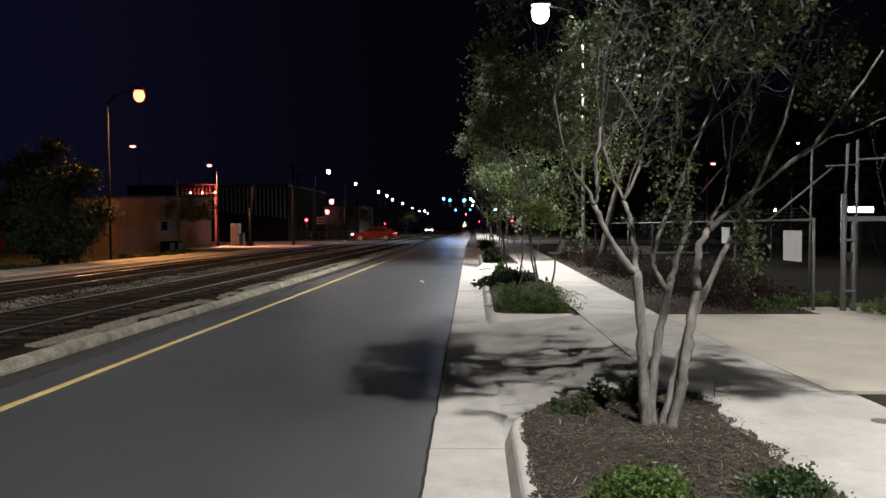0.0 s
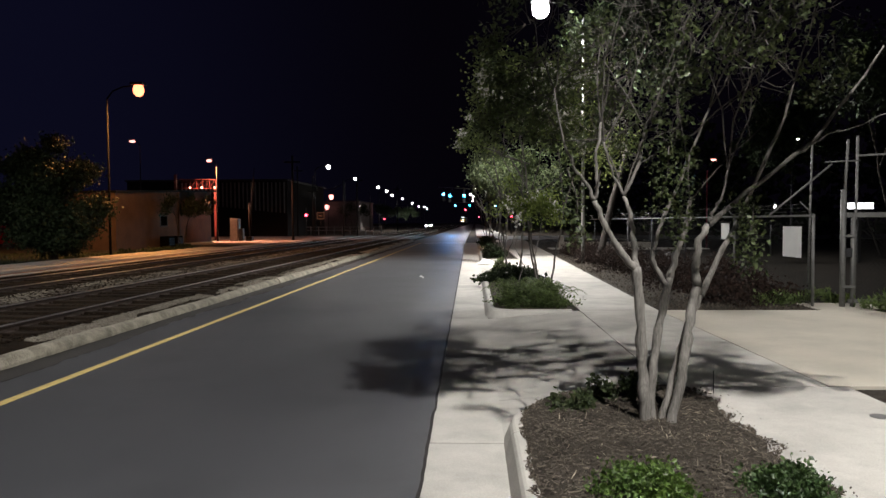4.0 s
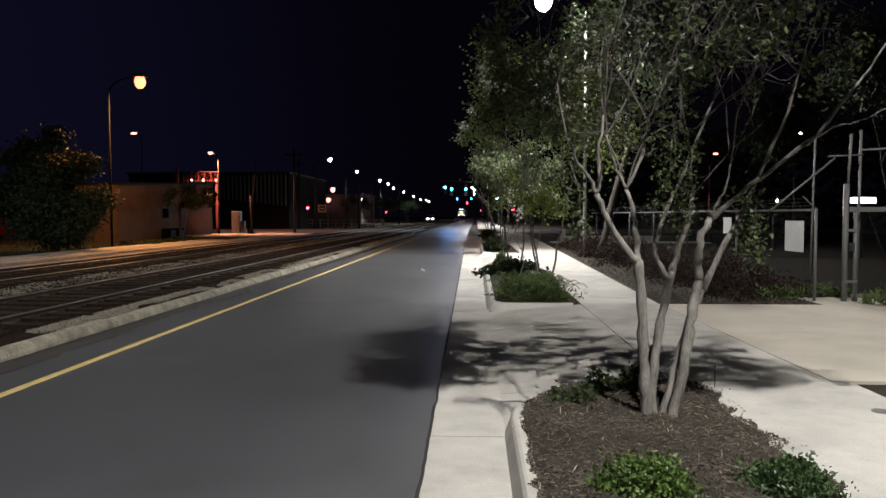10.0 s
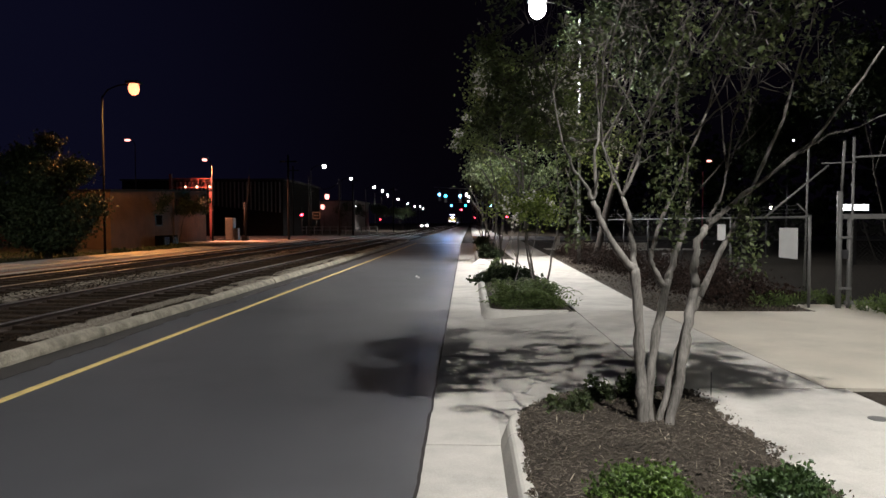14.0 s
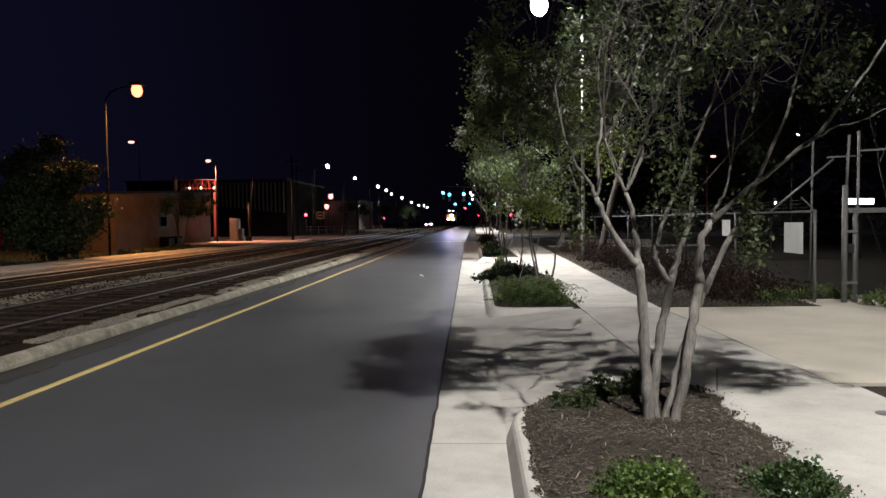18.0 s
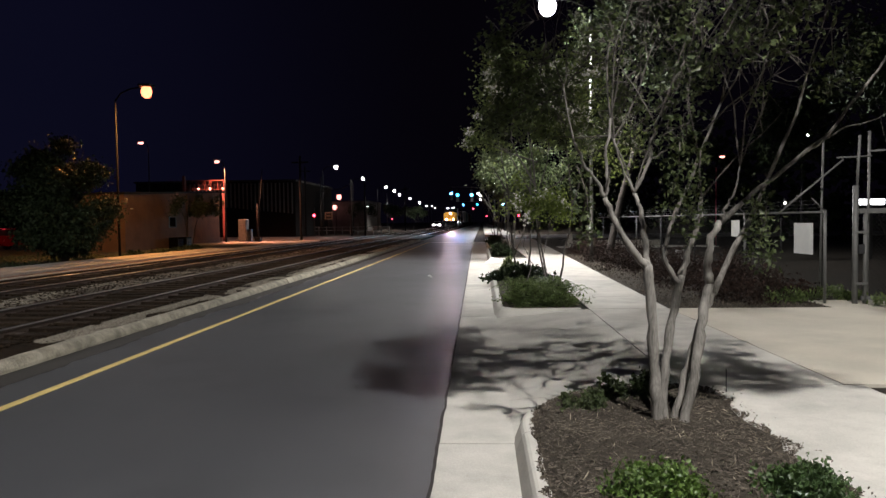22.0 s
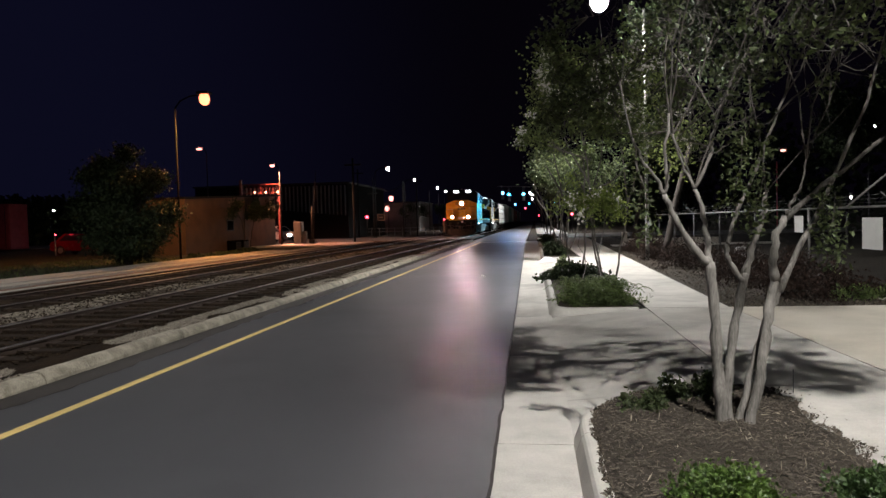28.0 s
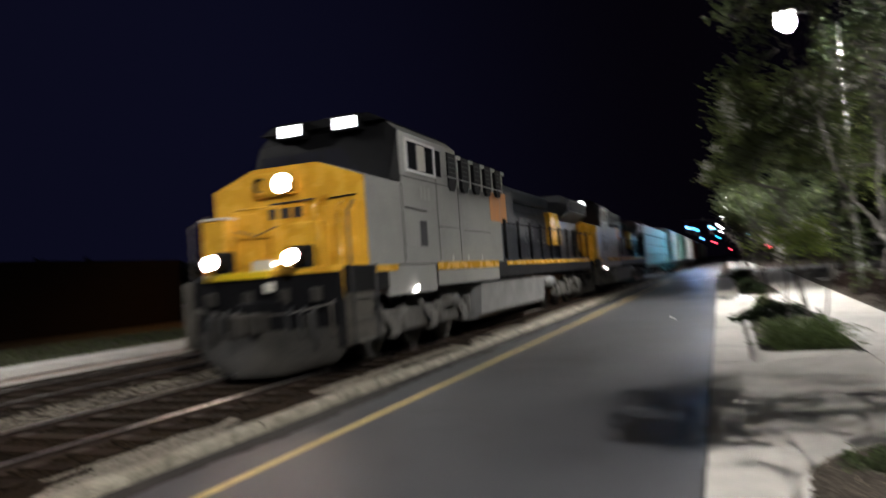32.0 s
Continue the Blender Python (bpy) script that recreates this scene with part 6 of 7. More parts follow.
def lamp_barrel(parent, x, y, z, r, deep, bulb, shell, neck=0.36, back=0.0):
    """A recessed sealed-beam lamp: a flared reflector that glows itself when lit, a neck behind it that narrows the
    beam and a small bright bulb at its back.
    """
    n = 18
    s = Shape()
    ring = [(math.cos(6.28319 * i / n), math.sin(6.28319 * i / n)) for i in range(n)]
    v = [(x + a * r, y, z + b * r) for a, b in ring] + [(x + a * r * neck, y + deep, z + b * r * neck) for a, b in ring]
    s.add(v, [(i, (i + 1) % n, n + (i + 1) % n, n + i) for i in range(n)], True)
    # lit reflectors emit light themselves in place of mirroring the bulb
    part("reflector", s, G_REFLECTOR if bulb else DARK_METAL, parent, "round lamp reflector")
    end = y + deep + back
    k = Shape()
    for rr, yy in ((r + 0.002, y - 0.004), (r + 0.015, y - 0.006), (r + 0.015, y + deep + 0.01), (r * neck + 0.004, y + deep + 0.01), (r * neck + 0.004, end + 0.012), (0.005, end + 0.012)):
        k.v += [(x + a * rr, yy, z + b * rr) for a, b in ring]
    k.f = [(m * n + i, m * n + (i + 1) % n, m * n + n + (i + 1) % n, m * n + n + i) for m in range(5) for i in range(n)]
    k.smooth = [False] * len(k.f)
    part("shell", k, shell, parent)
    part("bulb", Shape().tube([(x, end - 0.02, z), (x, end - 0.005, z)], r * neck * (0.62 if back else 0.94), n), bulb or WINDOW_GLASS, parent, "lamp bulb")


def locomotive(label, lead=True):
    """A six-axle diesel; the nose face lies at y = 0 and looks towards -y; z = 0 is the rail head."""
    t = thing("locomotive", label, "locomotive", "train")
    W = 1.52
    deck = 1.68
    part("underframe", Shape().box(-W, W, -0.65, 21.2, 1.25, deck, 0.02), BLACK, t)
    # nose: a full-width short hood, its top rising to the middle
    nz = [(-W, deck), (W, deck), (W, 3.20), (0.65, 3.52), (-0.65, 3.52), (-W, 3.20)]
    ns = Shape()
    for outline in ([(-W, deck), (-0.12, deck), (-0.12, 3.52), (-0.65, 3.52), (-W, 3.20)], [(0.20, deck), (W, deck), (W, 3.20), (0.65, 3.52), (0.20, 3.52)],
                    [(-0.12, deck), (0.20, deck), (0.20, 3.04), (-0.12, 3.04)], [(-0.12, 3.36), (0.20, 3.36), (0.20, 3.52), (-0.12, 3.52)]):
        ns.prism(outline, "y", 0.0, 0.05)
    part("nose", ns, LOCO_YELLOW, t, "yellow painted nose")
    shell = Shape()
    shell.add([(x, y, z) for y in (0.052, 1.5) for x, z in nz], [(i, 6 + i, 6 + (i + 1) % 6, (i + 1) % 6) for i in range(6)])
    part("nose_side", shell, LOCO_GREY, t)
    part("nose_door", Shape().box(-0.36, 0.36, -0.035, 0.0, deck + 0.12, 3.05, 0.015), LOCO_YELLOW, t)
    part("nose_panel", Shape().box(0.55, 1.35, -0.02, 0.0, deck + 0.15, 2.75, 0.01), LOCO_YELLOW, t)
    part("nose_panel", Shape().box(-1.35, -0.55, -0.02, 0.0, deck + 0.15, 2.75, 0.01), LOCO_YELLOW, t)
    part("emblem", Shape().box(-0.34, -0.16, -0.05, -0.036, 2.6, 2.78).box(-0.09, 0.09, -0.05, -0.036, 2.6, 2.78).box(0.16, 0.34, -0.05, -0.036, 2.6, 2.78), LOCO_BLUE, t, "dark blue emblem bars")
    hl = part("headlight_housing", Shape().box(-0.58, -0.13, -0.13, 0.0, 3.0, 3.42, 0.04).box(0.21, 0.27, -0.13, 0.0, 3.0, 3.42).box(-0.13, 0.21, -0.13, 0.0, 3.36, 3.42).box(-0.13, 0.21, -0.13, 0.0, 3.0, 3.04), LOCO_YELLOW, t)
    lamp_barrel(hl, 0.04, -0.17, 3.2, 0.175, 0.20, G_HEAD if lead else None, BLACK, 0.275, 0.45)
    lamp_barrel(hl, -0.40, -0.20, 3.2, 0.13, 0.18, None, LOCO_YELLOW)
    # cab above the nose
    part("cab", Shape().prism([(-W, deck), (W, deck), (W, 4.2), (1.28, 4.42), (-1.28, 4.42), (-W, 4.2)], "y", 1.52, 4.6), LOCO_GREY, t)
    front = Shape().add([(-W, 1.05, 3.23), (W, 1.05, 3.23), (W, 1.5, 4.2), (1.27, 1.5, 4.43), (-1.27, 1.5, 4.43), (-W, 1.5, 4.2), (-W, 1.52, 3.23), (W, 1.52, 3.23)],
                        [(0, 1, 2, 3, 4, 5), (0, 5, 6), (1, 7, 2), (0, 6, 7, 1)])
    part("cab_front", front, BLACK, t, "black windscreen surround")
    for x0, x1 in ((-1.36, -0.72), (-0.64, -0.04), (0.04, 0.64), (0.72, 1.36)):
        part("windscreen", Shape().add([(x0, 1.13, 3.40), (x1, 1.13, 3.40), (x1, 1.36, 3.98), (x0, 1.36, 3.98)], [(0, 1, 2, 3)]), WINDOW_GLASS, t)
    part("cab_roof", Shape().prism([(-1.34, 4.40), (1.34, 4.40), (1.05, 4.56), (-1.05, 4.56)], "y", 1.3, 4.7), BLACK, t)
    for x in (-0.60, 0.60):
        nb = part("number_board", Shape().box(x - 0.30, x + 0.30, 1.20, 1.45, 4.26, 4.56, 0.02), BLACK, t)
        part("board_face", Shape().box(x - 0.25, x + 0.25, 1.185, 1.198, 4.30, 4.51), G_BOARD, nb, "glowing white number board")
    for sx in (-1, 1):
        side = W * sx
        wf = part("cab_window", Shape().box(side - 0.02, side + 0.012, 1.85, 3.2, 3.5, 4.05), WINDOW_GLASS, t)
        part("frame", Shape().box(side - 0.02, side + 0.03, 1.78, 1.85, 3.44, 4.1).box(side - 0.02, side + 0.03, 3.2, 3.27, 3.44, 4.1).box(side - 0.02, side + 0.03, 1.85, 3.2, 3.44, 3.5).box(side - 0.02, side + 0.03, 1.85, 3.2, 4.05, 4.1), SIGN_WHITE, wf, "pale window frame")
        part("sash", Shape().box(side - 0.02, side + 0.02, 2.35, 2.75, 3.52, 4.03), CREAM, wf, "pale sash half open")
        part("cab_window", Shape().box(side - 0.02, side + 0.012, 3.36, 3.62, 3.5, 4.05), WINDOW_GLASS, t)
        part("cab_door", Shape().box(side - 0.02, side + 0.014, 1.62, 2.42, 2.0, 3.2, 0.005), LOCO_GREY, t)
        part("door_vent", Shape().box(side - 0.02, side + 0.022, 2.28, 2.62, 2.02, 2.52), DARK_METAL, t)
        part("number_bars", Shape().box(side, side + 0.006, 2.2, 2.3, 2.95, 3.2).box(side, side + 0.006, 2.4, 2.5, 2.95, 3.2).box(side, side + 0.006, 2.6, 2.7, 2.95, 3.2).box(side, side + 0.006, 2.8, 2.9, 2.95, 3.2), FADED_PALE, t, "faded pale number bars")
        for y0, y1, z0, z1 in ((1.515, 1.53, 1.72, 3.2), (3.30, 3.315, 1.72, 4.1), (4.60, 4.615, 1.72, 3.78), (1.53, 4.6, 3.335, 3.35), (3.32, 4.6, 2.44, 2.452)):
            part("panel_seam", Shape().box(side - 0.01, side + sx * 0.004 + 0.004, y0, y1, z0, z1), DARK_METAL, t)
        part("hood_seam", Shape().box(sx * 1.42 - 0.006, sx * 1.42 + 0.006, 5.2, 7.2, 2.42, 2.435), DARK_METAL, t)
        part("handrail", Shape().tube([(side + sx * 0.03, 1.6, 2.75), (side + sx * 0.03, 2.6, 2.72)], 0.014, 6), DARK_METAL, t)
        for k in range(5):
            y = 4.02 + 0.88 * k
            foot = 3.26 + 0.03 * k
            f0 = part("air_filter", Shape().prism([(y, foot + 0.10), (y + 0.10, foot), (y + 0.34, foot), (y + 0.50, foot + 0.22), (y + 0.50, 4.10), (y, 4.10)], "x", side - 0.05, side + 0.03), BLACK, t, "black louvred panel")
            part("louvre_frame", Shape().box(side - 0.03, side + 0.028, y + 0.56, y + 0.62, foot + 0.12, 4.10).box(side - 0.03, side + 0.028, y + 0.62, y + 0.86, 4.02, 4.10), FADED_PALE, t, "pale frame strip")
            for j in range(5):
                part("louvre", Shape().box(side - 0.03, side + 0.040, y + 0.05, y + 0.45, 3.55 + 0.11 * j, 3.565 + 0.11 * j), DARK_METAL, f0)
        part("grab_rail", Shape().tube([(side + sx * 0.05, 3.7, 3.55), (side + sx * 0.05, 8.0, 3.55)], 0.014, 6), GALV, t)
        part("sill_stripe", Shape().box(side - 0.01, side + 0.012, 0.2, 1.15, 1.56, 1.68).box(side - 0.01, side + 0.012, 3.1, 7.4, 1.54, 1.70), LOCO_YELLOW, t, "yellow sill stripe")
        part("sill_stripe", Shape().box(side - 0.01, side + 0.012, 8.2, 20.8, 1.58, 1.67), LOCO_YELLOW, t, "yellow sill stripe")
        for k in range(3):
            part("stripe_lamp", Shape().box(side, side + 0.02, 4.0 + k * 1.0, 4.05 + k * 1.0, 1.72, 1.84), SIGN_WHITE, t)
        part("skirt", Shape().box(side - 0.05, side + 0.004, 0.75, 3.0, 1.12, deck - 0.02, 0.01), LOCO_GREY, t, "grey cab skirt")
        part("skirt", Shape().box(side - 0.05, side + 0.004, 3.1, 7.4, 1.22, 1.53, 0.01), LOCO_GREY, t, "grey side skirt")
        part("step_well", Shape().box(side - 0.3, side - 0.02, -0.62, 0.15, 0.42, 1.6, 0.01), STEP_GRIME, t, "dusty corner step well")
        for z in (0.45, 0.8, 1.15):
            part("step", Shape().box(side - 0.22, side + 0.02, -0.58, 0.10, z, z + 0.03), TRUCK_GREY, t)
        part("step_rail", Shape().tube([(side + sx * 0.02, 0.2, 0.45), (side + sx * 0.02, 0.2, 1.7)], 0.02, 6), DARK_METAL, t)
        part("step_rail", Shape().tube([(side + sx * 0.02, -0.64, 0.45), (side + sx * 0.02, -0.64, 1.7), (side + sx * 0.02, -0.64, 2.55), (side - sx * 0.06, -0.3, 2.75)], 0.024, 7), DARK_METAL, t)
        part("step_lamp", Shape().tube([(side, 1.9, 1.2), (side + sx * 0.05, 1.9, 1.2)], 0.06, 10), G_STEP, t, "small glowing step lamp")
    # long hood
    part("electrical_hood", Shape().prism([(-1.42, deck), (1.42, deck), (1.42, 3.8), (1.1, 4.15), (-1.1, 4.15), (-1.42, 3.8)], "y", 4.62, 8.2), LOCO_GREY, t)
    part("blower_hood", Shape().prism([(-1.30, deck), (1.30, deck), (1.30, 3.7), (1.0, 4.0), (-1.0, 4.0), (-1.30, 3.7)], "y", 8.21, 10.0), LOCO_BLUE, t)
    part("engine_hood", Shape().prism([(-0.92, deck), (0.92, deck), (0.92, 3.3), (0.7, 3.65), (-0.7, 3.65), (-0.92, 3.3)], "y", 10.01, 17.0), LOCO_BLUE, t)
    part("radiator_hood", Shape().prism([(-1.1, deck), (1.1, deck), (1.1, 3.2), (1.52, 3.55), (1.52, 4.0), (1.2, 4.2), (-1.2, 4.2), (-1.52, 4.0), (-1.52, 3.55), (-1.1, 3.2)], "y", 17.01, 20.9), LOCO_BLUE, t)
    part("roof_hump", Shape().box(-0.85, 0.85, 10.4, 16.6, 3.62, 4.05, 0.08), LOCO_BLUE, t)
    part("exhaust_stack", Shape().box(-0.4, 0.4, 12.2, 13.0, 4.05, 4.25, 0.03), BLACK, t)
    for sx in (-1, 1):
        for k in range(8):
            y = 10.2 + 0.84 * k
            d = part("hood_door", Shape().box(sx * 0.925 - 0.015, sx * 0.925 + 0.015, y, y + 0.78, deck + 0.15, 3.1, 0.008), LOCO_BLUE, t)
            part("latch", Shape().box(sx * 0.945 - 0.01, sx * 0.945 + 0.01, y + 0.65, y + 0.7, 2.3, 2.42), GALV, d)
        part("brand_panel", Shape().box(sx * 1.42 - 0.008, sx * 1.42 + 0.008, 7.3, 8.15, 2.75, 3.6), LOGO_ORANGE, t, "faded orange emblem panel")
        part("brand_panel", Shape().box(sx * 1.30 - 0.008, sx * 1.30 + 0.008, 8.25, 9.2, 2.75, 3.6), LOGO_ORANGE, t, "faded orange emblem panel")
        part("yellow_panel", Shape().box(sx * 1.0 - 0.12, sx * 1.0 + 0.12, 15.6, 17.3, 2.25, 3.45, 0.01), LOCO_YELLOW, t, "yellow painted panel")
        part("radiator_grille", Shape().box(sx * 1.525 - 0.01, sx * 1.525 + 0.01, 17.3, 20.6, 3.58, 3.96), BLACK, t)
        part("walkway_edge", Shape().box(sx * 1.5 - 0.02, sx * 1.5 + 0.02, 8.0, 20.9, deck, deck + 0.06), LOCO_BLUE, t)
        s = Shape()
        for k in range(10):
            y = 8.3 + 1.38 * k
            part("stanchion", Shape().tube([(sx * 1.49, y, deck), (sx * 1.49, y, deck + 1.15)], 0.05, 6), BLACK, t)
        part("handrail", Shape().tube([(sx * 1.49, 8.3, deck + 1.05), (sx * 1.49, 20.8, deck + 1.05)], 0.018, 6), BLACK, t)
        part("sand_filler", Shape().box(sx * 1.1 - 0.2, sx * 1.1 + 0.2, 9.2, 9.7, deck, deck + 0.5, 0.02), LOCO_BLUE, t)
    # underneath
    tank = [(-1.45, 0.42), (-1.25, 0.30), (1.25, 0.30), (1.45, 0.42), (1.5, 1.15), (-1.5, 1.15)]
    part("fuel_tank", Shape().prism(tank, "y", 5.9, 12.4), TANK_GREY, t)
    for x in (-1.3, 1.3):
        part("air_reservoir", Shape().tube([(x, 12.6, 0.95), (x, 14.0, 0.95)], 0.2, 12), TANK_GREY, t)
    truck_frame(t, 3.1)
    truck_frame(t, 16.9)
    # pilot, plow, coupler
    part("pilot", Shape().box(-1.42, 1.42, -0.80, -0.66, 0.42, deck - 0.05, 0.02), BLACK, t, "dark grimy pilot sheet")
    plow, rows, n = Shape(), [], 14
    for z, w, reach, lift in ((0.74, 1.44, 0.30, 0.0), (0.52, 1.42, 0.42, 0.0), (0.30, 1.36, 0.54, 0.01), (0.14, 1.24, 0.62, 0.04), (0.06, 1.06, 0.64, 0.08)):
        rows += [(w * (2 * i / n - 1), -0.76 - reach * (1 - abs(2 * i / n - 1) ** 1.8), z + lift * abs(2 * i / n - 1) ** 3) for i in range(n + 1)]
    plow.add(rows, [(k * (n + 1) + i, k * (n + 1) + i + 1, (k + 1) * (n + 1) + i + 1, (k + 1) * (n + 1) + i) for k in range(4) for i in range(n)], True)
    plow.add([(x, -0.70, z) for x, y, z in rows[::n + 1]] + [(-x, -0.70, z) for x, y, z in rows[::n + 1]], [(0, 1, 6, 5), (1, 2, 7, 6), (2, 3, 8, 7), (3, 4, 9, 8)])
    part("plow", plow, GRIME, t, "dusty dark curved snow plow")
    for sx in (-1, 1):
        part("plow_bracket", Shape().box(sx * 0.9 - 0.06, sx * 0.9 + 0.06, -0.98, -0.74, 0.55, 0.98, 0.02), GRIME, t)
        part("grab_iron", Shape().tube([(sx * 1.30, -0.84, 0.62), (sx * 1.30, -0.92, 0.66), (sx * 1.30, -0.92, 1.12), (sx * 1.30, -0.84, 1.16)], 0.016, 6), STEP_GRIME, t)
    part("coupler", Shape().box(-0.16, 0.16, -1.40, -0.80, 0.70, 1.02, 0.05), GRIME, t)
    part("knuckle", Shape().box(-0.20, 0.05, -1.55, -1.38, 0.66, 1.05, 0.06), GRIME, t)
    part("draft_box", Shape().box(-0.45, 0.45, -0.92, -0.80, 0.55, 1.2, 0.03), BLACK, t)
    part("uncoupling_lever", Shape().tube([(-1.35, -0.88, 1.12), (-0.5, -0.92, 0.98), (0.5, -0.92, 0.98), (1.35, -0.88, 1.12)], 0.016, 6), TRUCK_GREY, t)
    for x, sag in ((-1.0, 0.0), (-0.75, 0.06), (-0.5, 0.02), (0.52, 0.03), (0.75, 0.0), (0.98, 0.07)):
        part("air_hose", Shape().tube([(x, -0.82, 1.08), (x, -0.98, 0.95), (x + 0.03, -1.02, 0.68), (x + 0.07, -0.97, 0.48 - sag)], 0.03, 7), RUBBER, t)
    for x in (-1.05, -0.3, 0.4, 1.0):
        part("end_bracket", Shape().box(x - 0.09, x + 0.09, -0.90, -0.79, 1.15, 1.38, 0.02), GRIME, t)
    part("cable_box", Shape().box(0.06, 0.22, -0.92, -0.80, 1.34, 1.50, 0.02), CREAM, t, "pale jumper cable box")
    part("anticlimber", Shape().box(-1.15, 0.15, -0.86, -0.66, deck - 0.10, deck + 0.02, 0.015), YELLOW_EDGE, t, "bright yellow anticlimber edge")
    part("anticlimber", Shape().box(0.16, 1.42, -0.84, -0.66, deck - 0.08, deck + 0.02, 0.015), LOCO_YELLOW, t)
    part("porch_floor", Shape().box(-1.45, 1.45, -0.66, 0.0, deck - 0.04, deck + 0.01), BLACK, t)
    part("porch_box", Shape().box(-1.28, -0.78, -0.72, -0.35, deck, 2.62, 0.03), LOCO_YELLOW, t, "yellow porch box")
    # cream cap painted in for the white reflection on the box top
    part("porch_box_edge", Shape().box(-1.28, -0.78, -0.73, -0.34, 2.62, 2.66, 0.01), CREAM, t)
    part("porch_plate", Shape().box(-0.30, 0.12, -0.70, -0.66, deck, deck + 0.20, 0.01), CREAM, t)
    part("porch_box", Shape().box(0.42, 1.02, -0.66, -0.40, deck, 2.45, 0.03), LOCO_YELLOW, t, "yellow porch box")
    for x in (-0.55, 0.30):
        part("porch_post", Shape().tube([(x, -0.74, deck), (x, -0.74, 2.75)], 0.022, 6), LOCO_YELLOW, t)
    part("porch_rail", Shape().tube([(-0.55, -0.74, 2.74), (0.30, -0.74, 2.74)], 0.02, 6), LOCO_YELLOW, t)
    part("safety_chain", Shape().tube([(-0.55, -0.74, 2.4), (-0.12, -0.76, 2.28), (0.30, -0.74, 2.42)], 0.012, 5), DARK_METAL, t)
    part("porch_rail", Shape().tube([(1.05, -0.74, deck), (1.05, -0.74, 2.30), (0.82, -0.45, 2.72), (0.80, -0.06, 2.92)], 0.024, 7), LOCO_YELLOW, t, "yellow handrail bent up to the nose")
    part("porch_rail", Shape().tube([(1.38, -0.70, 0.5), (1.42, -0.70, 2.1), (1.16, -0.25, 2.72), (1.12, -0.05, 2.78)], 0.024, 7), LOCO_YELLOW, t, "yellow handrail bent up to the nose")
    part("grab_iron", Shape().tube([(0.85, -0.03, 2.86), (1.38, -0.03, 2.88)], 0.016, 6), BLACK, t)
    part("grab_iron", Shape().tube([(-0.3, -0.06, 2.86), (0.6, -0.06, 2.88)], 0.018, 6), DARK_METAL, t)
    for x in (-0.80, 0.74):
        dl = part("ditch_light", Shape().box(x - 0.17, x + 0.17, -0.86, -0.66, 1.70, 2.06, 0.03), BLACK, t)
        lamp_barrel(dl, x, -1.12, 1.88, 0.125, 0.24, G_DITCH if lead else None, BLACK)
    part("marker_lamp", Shape().tube([(0.26, -0.80, 1.80), (0.26, -0.83, 1.80)], 0.035, 12), G_STEP if lead else WINDOW_GLASS, t)
    part("horn", Shape().tube([(0.2, 2.2, 4.56), (0.2, 1.8, 4.64)], [0.03, 0.07], 8).tube([(-0.1, 2.2, 4.56), (-0.1, 1.8, 4.64)], [0.03, 0.07], 8), GALV, t)
    part("antenna", Shape().tube([(0.6, 3.0, 4.56), (0.6, 3.0, 4.75)], 0.03, 6), GALV, t)
    return t


def freight_truck(t, y):
    tr = part("truck", Shape().box(-1.0, 1.0, y - 1.1, y + 1.1, 0.5, 0.72, 0.04), TRUCK_GREY, t)
    for sx in (-1, 1):
        part("side_frame", Shape().box(sx * 1.05 - 0.07, sx * 1.05 + 0.07, y - 1.3, y + 1.3, 0.36, 0.72, 0.06), TRUCK_GREY, tr)
        for k in (-0.88, 0.88):
            part("wheel", Shape().tube([(sx * 0.72, y + k, 0.46), (sx * 0.86, y + k, 0.46)], 0.46, 20), TRUCK_GREY, tr)


def boxcar(paint, label, length=18.0, height=4.6, ribs=14):
    t = thing("boxcar", label, "freight car", "train")
    part("body", Shape().box(-1.5, 1.5, 0, length, 1.1, height, 0.05), paint, t)
    part("roof", Shape().prism([(-1.53, height), (1.53, height), (0, height + 0.14)], "y", -0.03, length + 0.03), GALV, t)
    part("frame", Shape().box(-1.35, 1.35, 0.2, length - 0.2, 0.72, 1.1), BLACK, t)
    part("side_sill", Shape().box(-1.52, 1.52, 0.4, length - 0.4, 0.95, 1.12), BLACK, t)
    for sx in (-1, 1):
        for k in range(ribs):
            y = 0.5 + (length - 1.0) * k / (ribs - 1)
            if abs(y - length / 2) < 1.5:
                continue
            part("rib", Shape().box(sx * 1.53 - 0.04, sx * 1.53 + 0.04, y - 0.05, y + 0.05, 1.15, height - 0.08), paint, t)
        d = part("door", Shape().box(sx * 1.53 - 0.03, sx * 1.53 + 0.03, length / 2 - 1.35, length / 2 + 1.35, 1.2, height - 0.15, 0.01), paint, t)
        for k in range(6):
            z = 1.5 + k * 0.5
            part("door_rib", Shape().box(sx * 1.57 - 0.012, sx * 1.57 + 0.012, length / 2 - 1.3, length / 2 + 1.3, z, z + 0.06), paint, d)
        for k in range(7):
            part("rung", Shape().tube([(sx * 1.56, 0.1, 1.2 + 0.4 * k), (sx * 1.56, 0.5, 1.2 + 0.4 * k)], 0.014, 5), GALV, t)
        part("band", Shape().box(sx * 1.505 - 0.008, sx * 1.505 + 0.008, 1.2, length / 2 - 1.6, 3.0, 3.5), SIGN_INK, t, "unreadable dark lettering band")
    for y in (2.4, length - 2.4):
        freight_truck(t, y)
    part("coupler", Shape().box(-0.14, 0.14, -0.5, 0, 0.72, 0.98).box(-0.14, 0.14, length, length + 0.5, 0.72, 0.98), TRUCK_GREY, t)
    return t


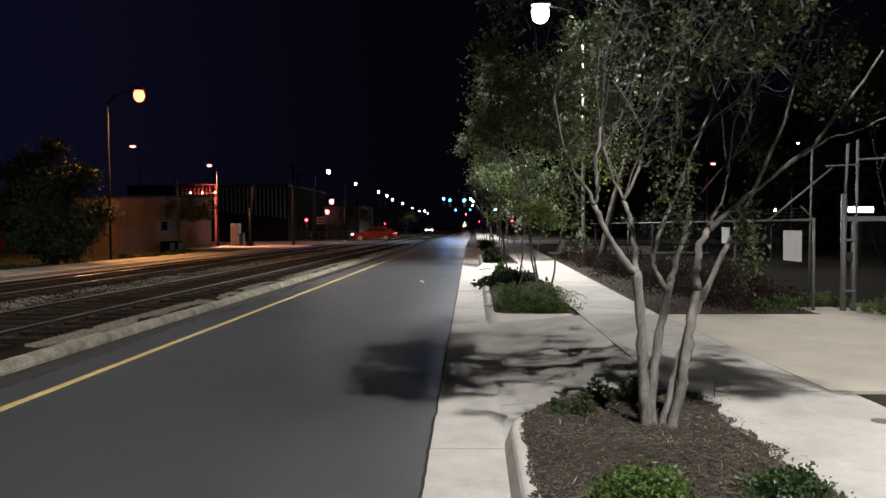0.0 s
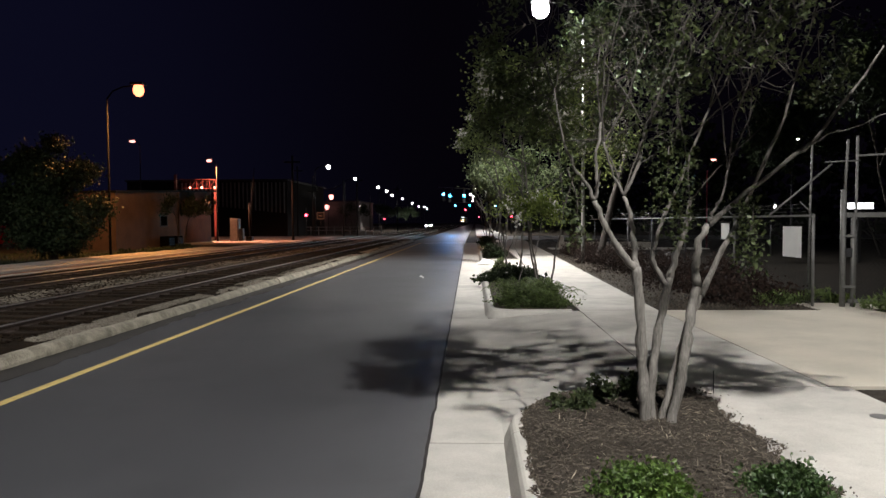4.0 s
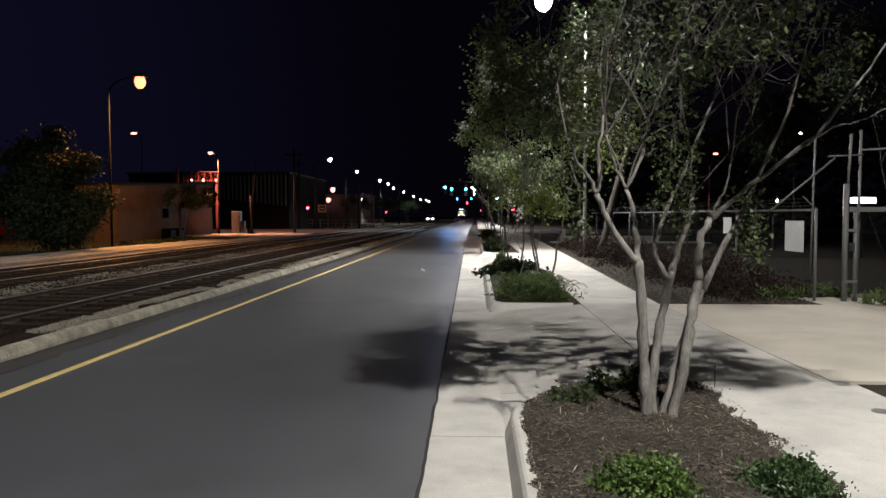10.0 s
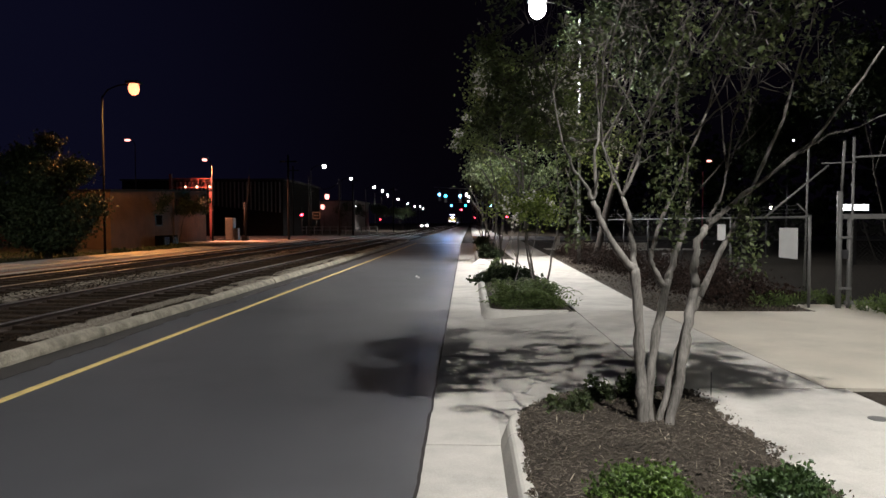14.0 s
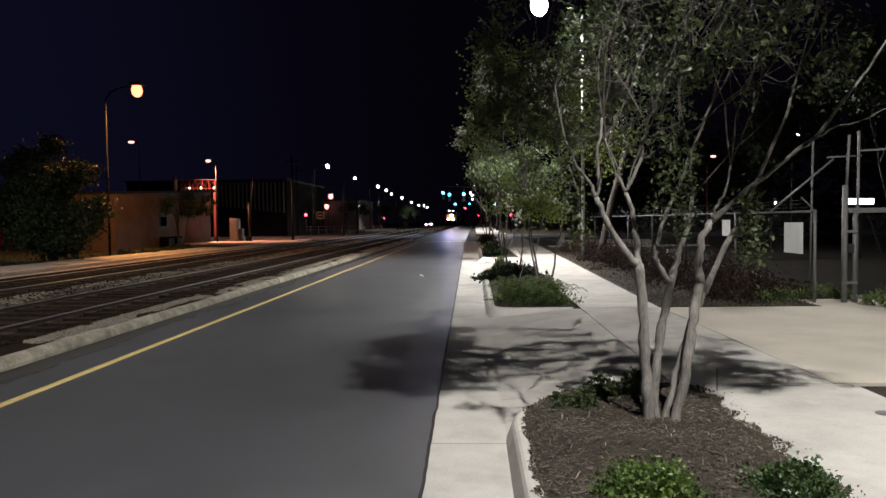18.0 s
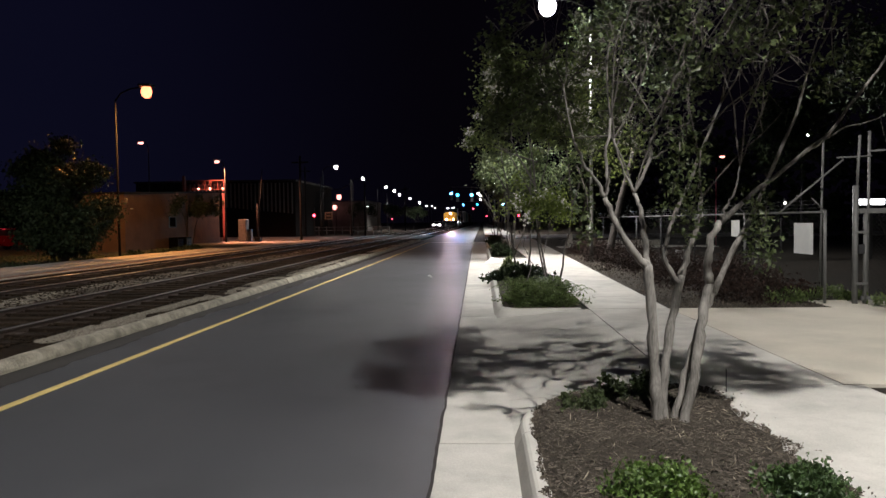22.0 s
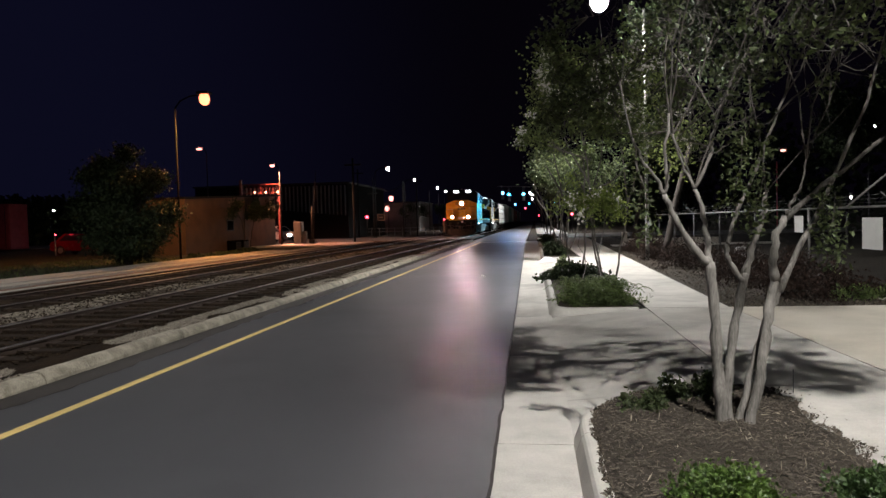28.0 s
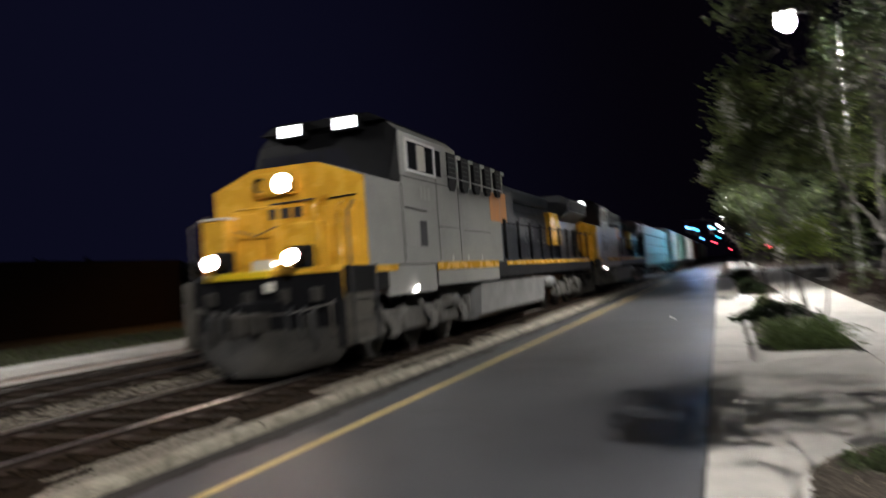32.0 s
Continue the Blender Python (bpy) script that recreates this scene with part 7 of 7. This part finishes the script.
def lumber_car(label, length=22.0):
    """A centre-beam flat car with stacked white-wrapped bundles."""
    t = thing("lumber_car", label, "freight car", "train")
    part("deck", Shape().box(-1.4, 1.4, 0, length, 0.85, 1.1), BLACK, t)
    for y0, y1 in ((0, 0.25), (length - 0.25, length)):
        part("bulkhead", Shape().box(-1.4, 1.4, y0, y1, 1.1, 4.4, 0.02), DARK_METAL, t)
    part("centre_beam", Shape().box(-0.08, 0.08, 0.25, length - 0.25, 1.1, 4.4), DARK_METAL, t)
    for sx in (-1, 1):
        for k in range(5):
            y = 0.5 + 4.25 * k
            for j in range(4):
                z = 1.12 + 0.78 * j
                part("wrapped_pack", Shape().box(min(sx * 0.12, sx * 1.42), max(sx * 0.12, sx * 1.42), y, y + 4.05, z, z + 0.72, 0.03), CAR_WHITE, t, "white-wrapped lumber pack")
    for y in (2.6, length - 2.6):
        freight_truck(t, y)
    return t


TRAIN = [(locomotive("grey and yellow diesel locomotive with blazing headlights leading the train"), 0.0),
         (locomotive("second grey and blue diesel locomotive in the train", False), 23.4),
         (lumber_car("flat car loaded with white-wrapped bundles behind the locomotives"), 45.6)]
at = 68.6
for k, (paint, text) in enumerate(((CAR_WHITE, "white ribbed boxcar in the train"), (CAR_TEAL, "teal ribbed boxcar in the train"), (CAR_WHITE, "white ribbed boxcar in the train"),
                                   (CAR_BROWN, "brown ribbed boxcar in the train"), (CAR_RED, "red ribbed boxcar in the train"), (CAR_TEAL, "teal ribbed boxcar in the train"), (CAR_BROWN, "brown ribbed boxcar in the train"), (CAR_WHITE, "white ribbed boxcar in the train"))):
    TRAIN.append((boxcar(paint, text), at))
    at += 19.2


def motions():
    """The train comes at a steady pace; a red car leaves the crossing; another car pulls up to it."""
    for ob, back in TRAIN:
        rows = []
        for k in range(9):
            t = 4.0 * k
            rows.append((t, pose(TRACK, 10.68 + 14.95 * (32.0 - t) + back, RAIL_Z)))
        walk(ob, rows)
    walk(red_car, [(t, pose(-10.3 - 9.2 * t, 73.6 - 0.4 * t, 0.19, 0, 0, -90)) for t in (0.0, 1.0, 2.0, 4.0, 6.0)] + [(7.0, pose(-69, 70.9, 0.19, 0, 0, -90)), (32.0, pose(-69, 70.9, 0.19, 0, 0, -90))])
    stop = [(0.0, -75.0), (21.0, -75.0), (24.0, -50.0), (26.0, -31.0), (27.3, -24.5), (28.0, -23.2), (32.0, -23.2)]
    walk(wait_car, [(t, pose(x, 63.5, 0.18, 0, 0, 62)) for t, x in stop])


motions()
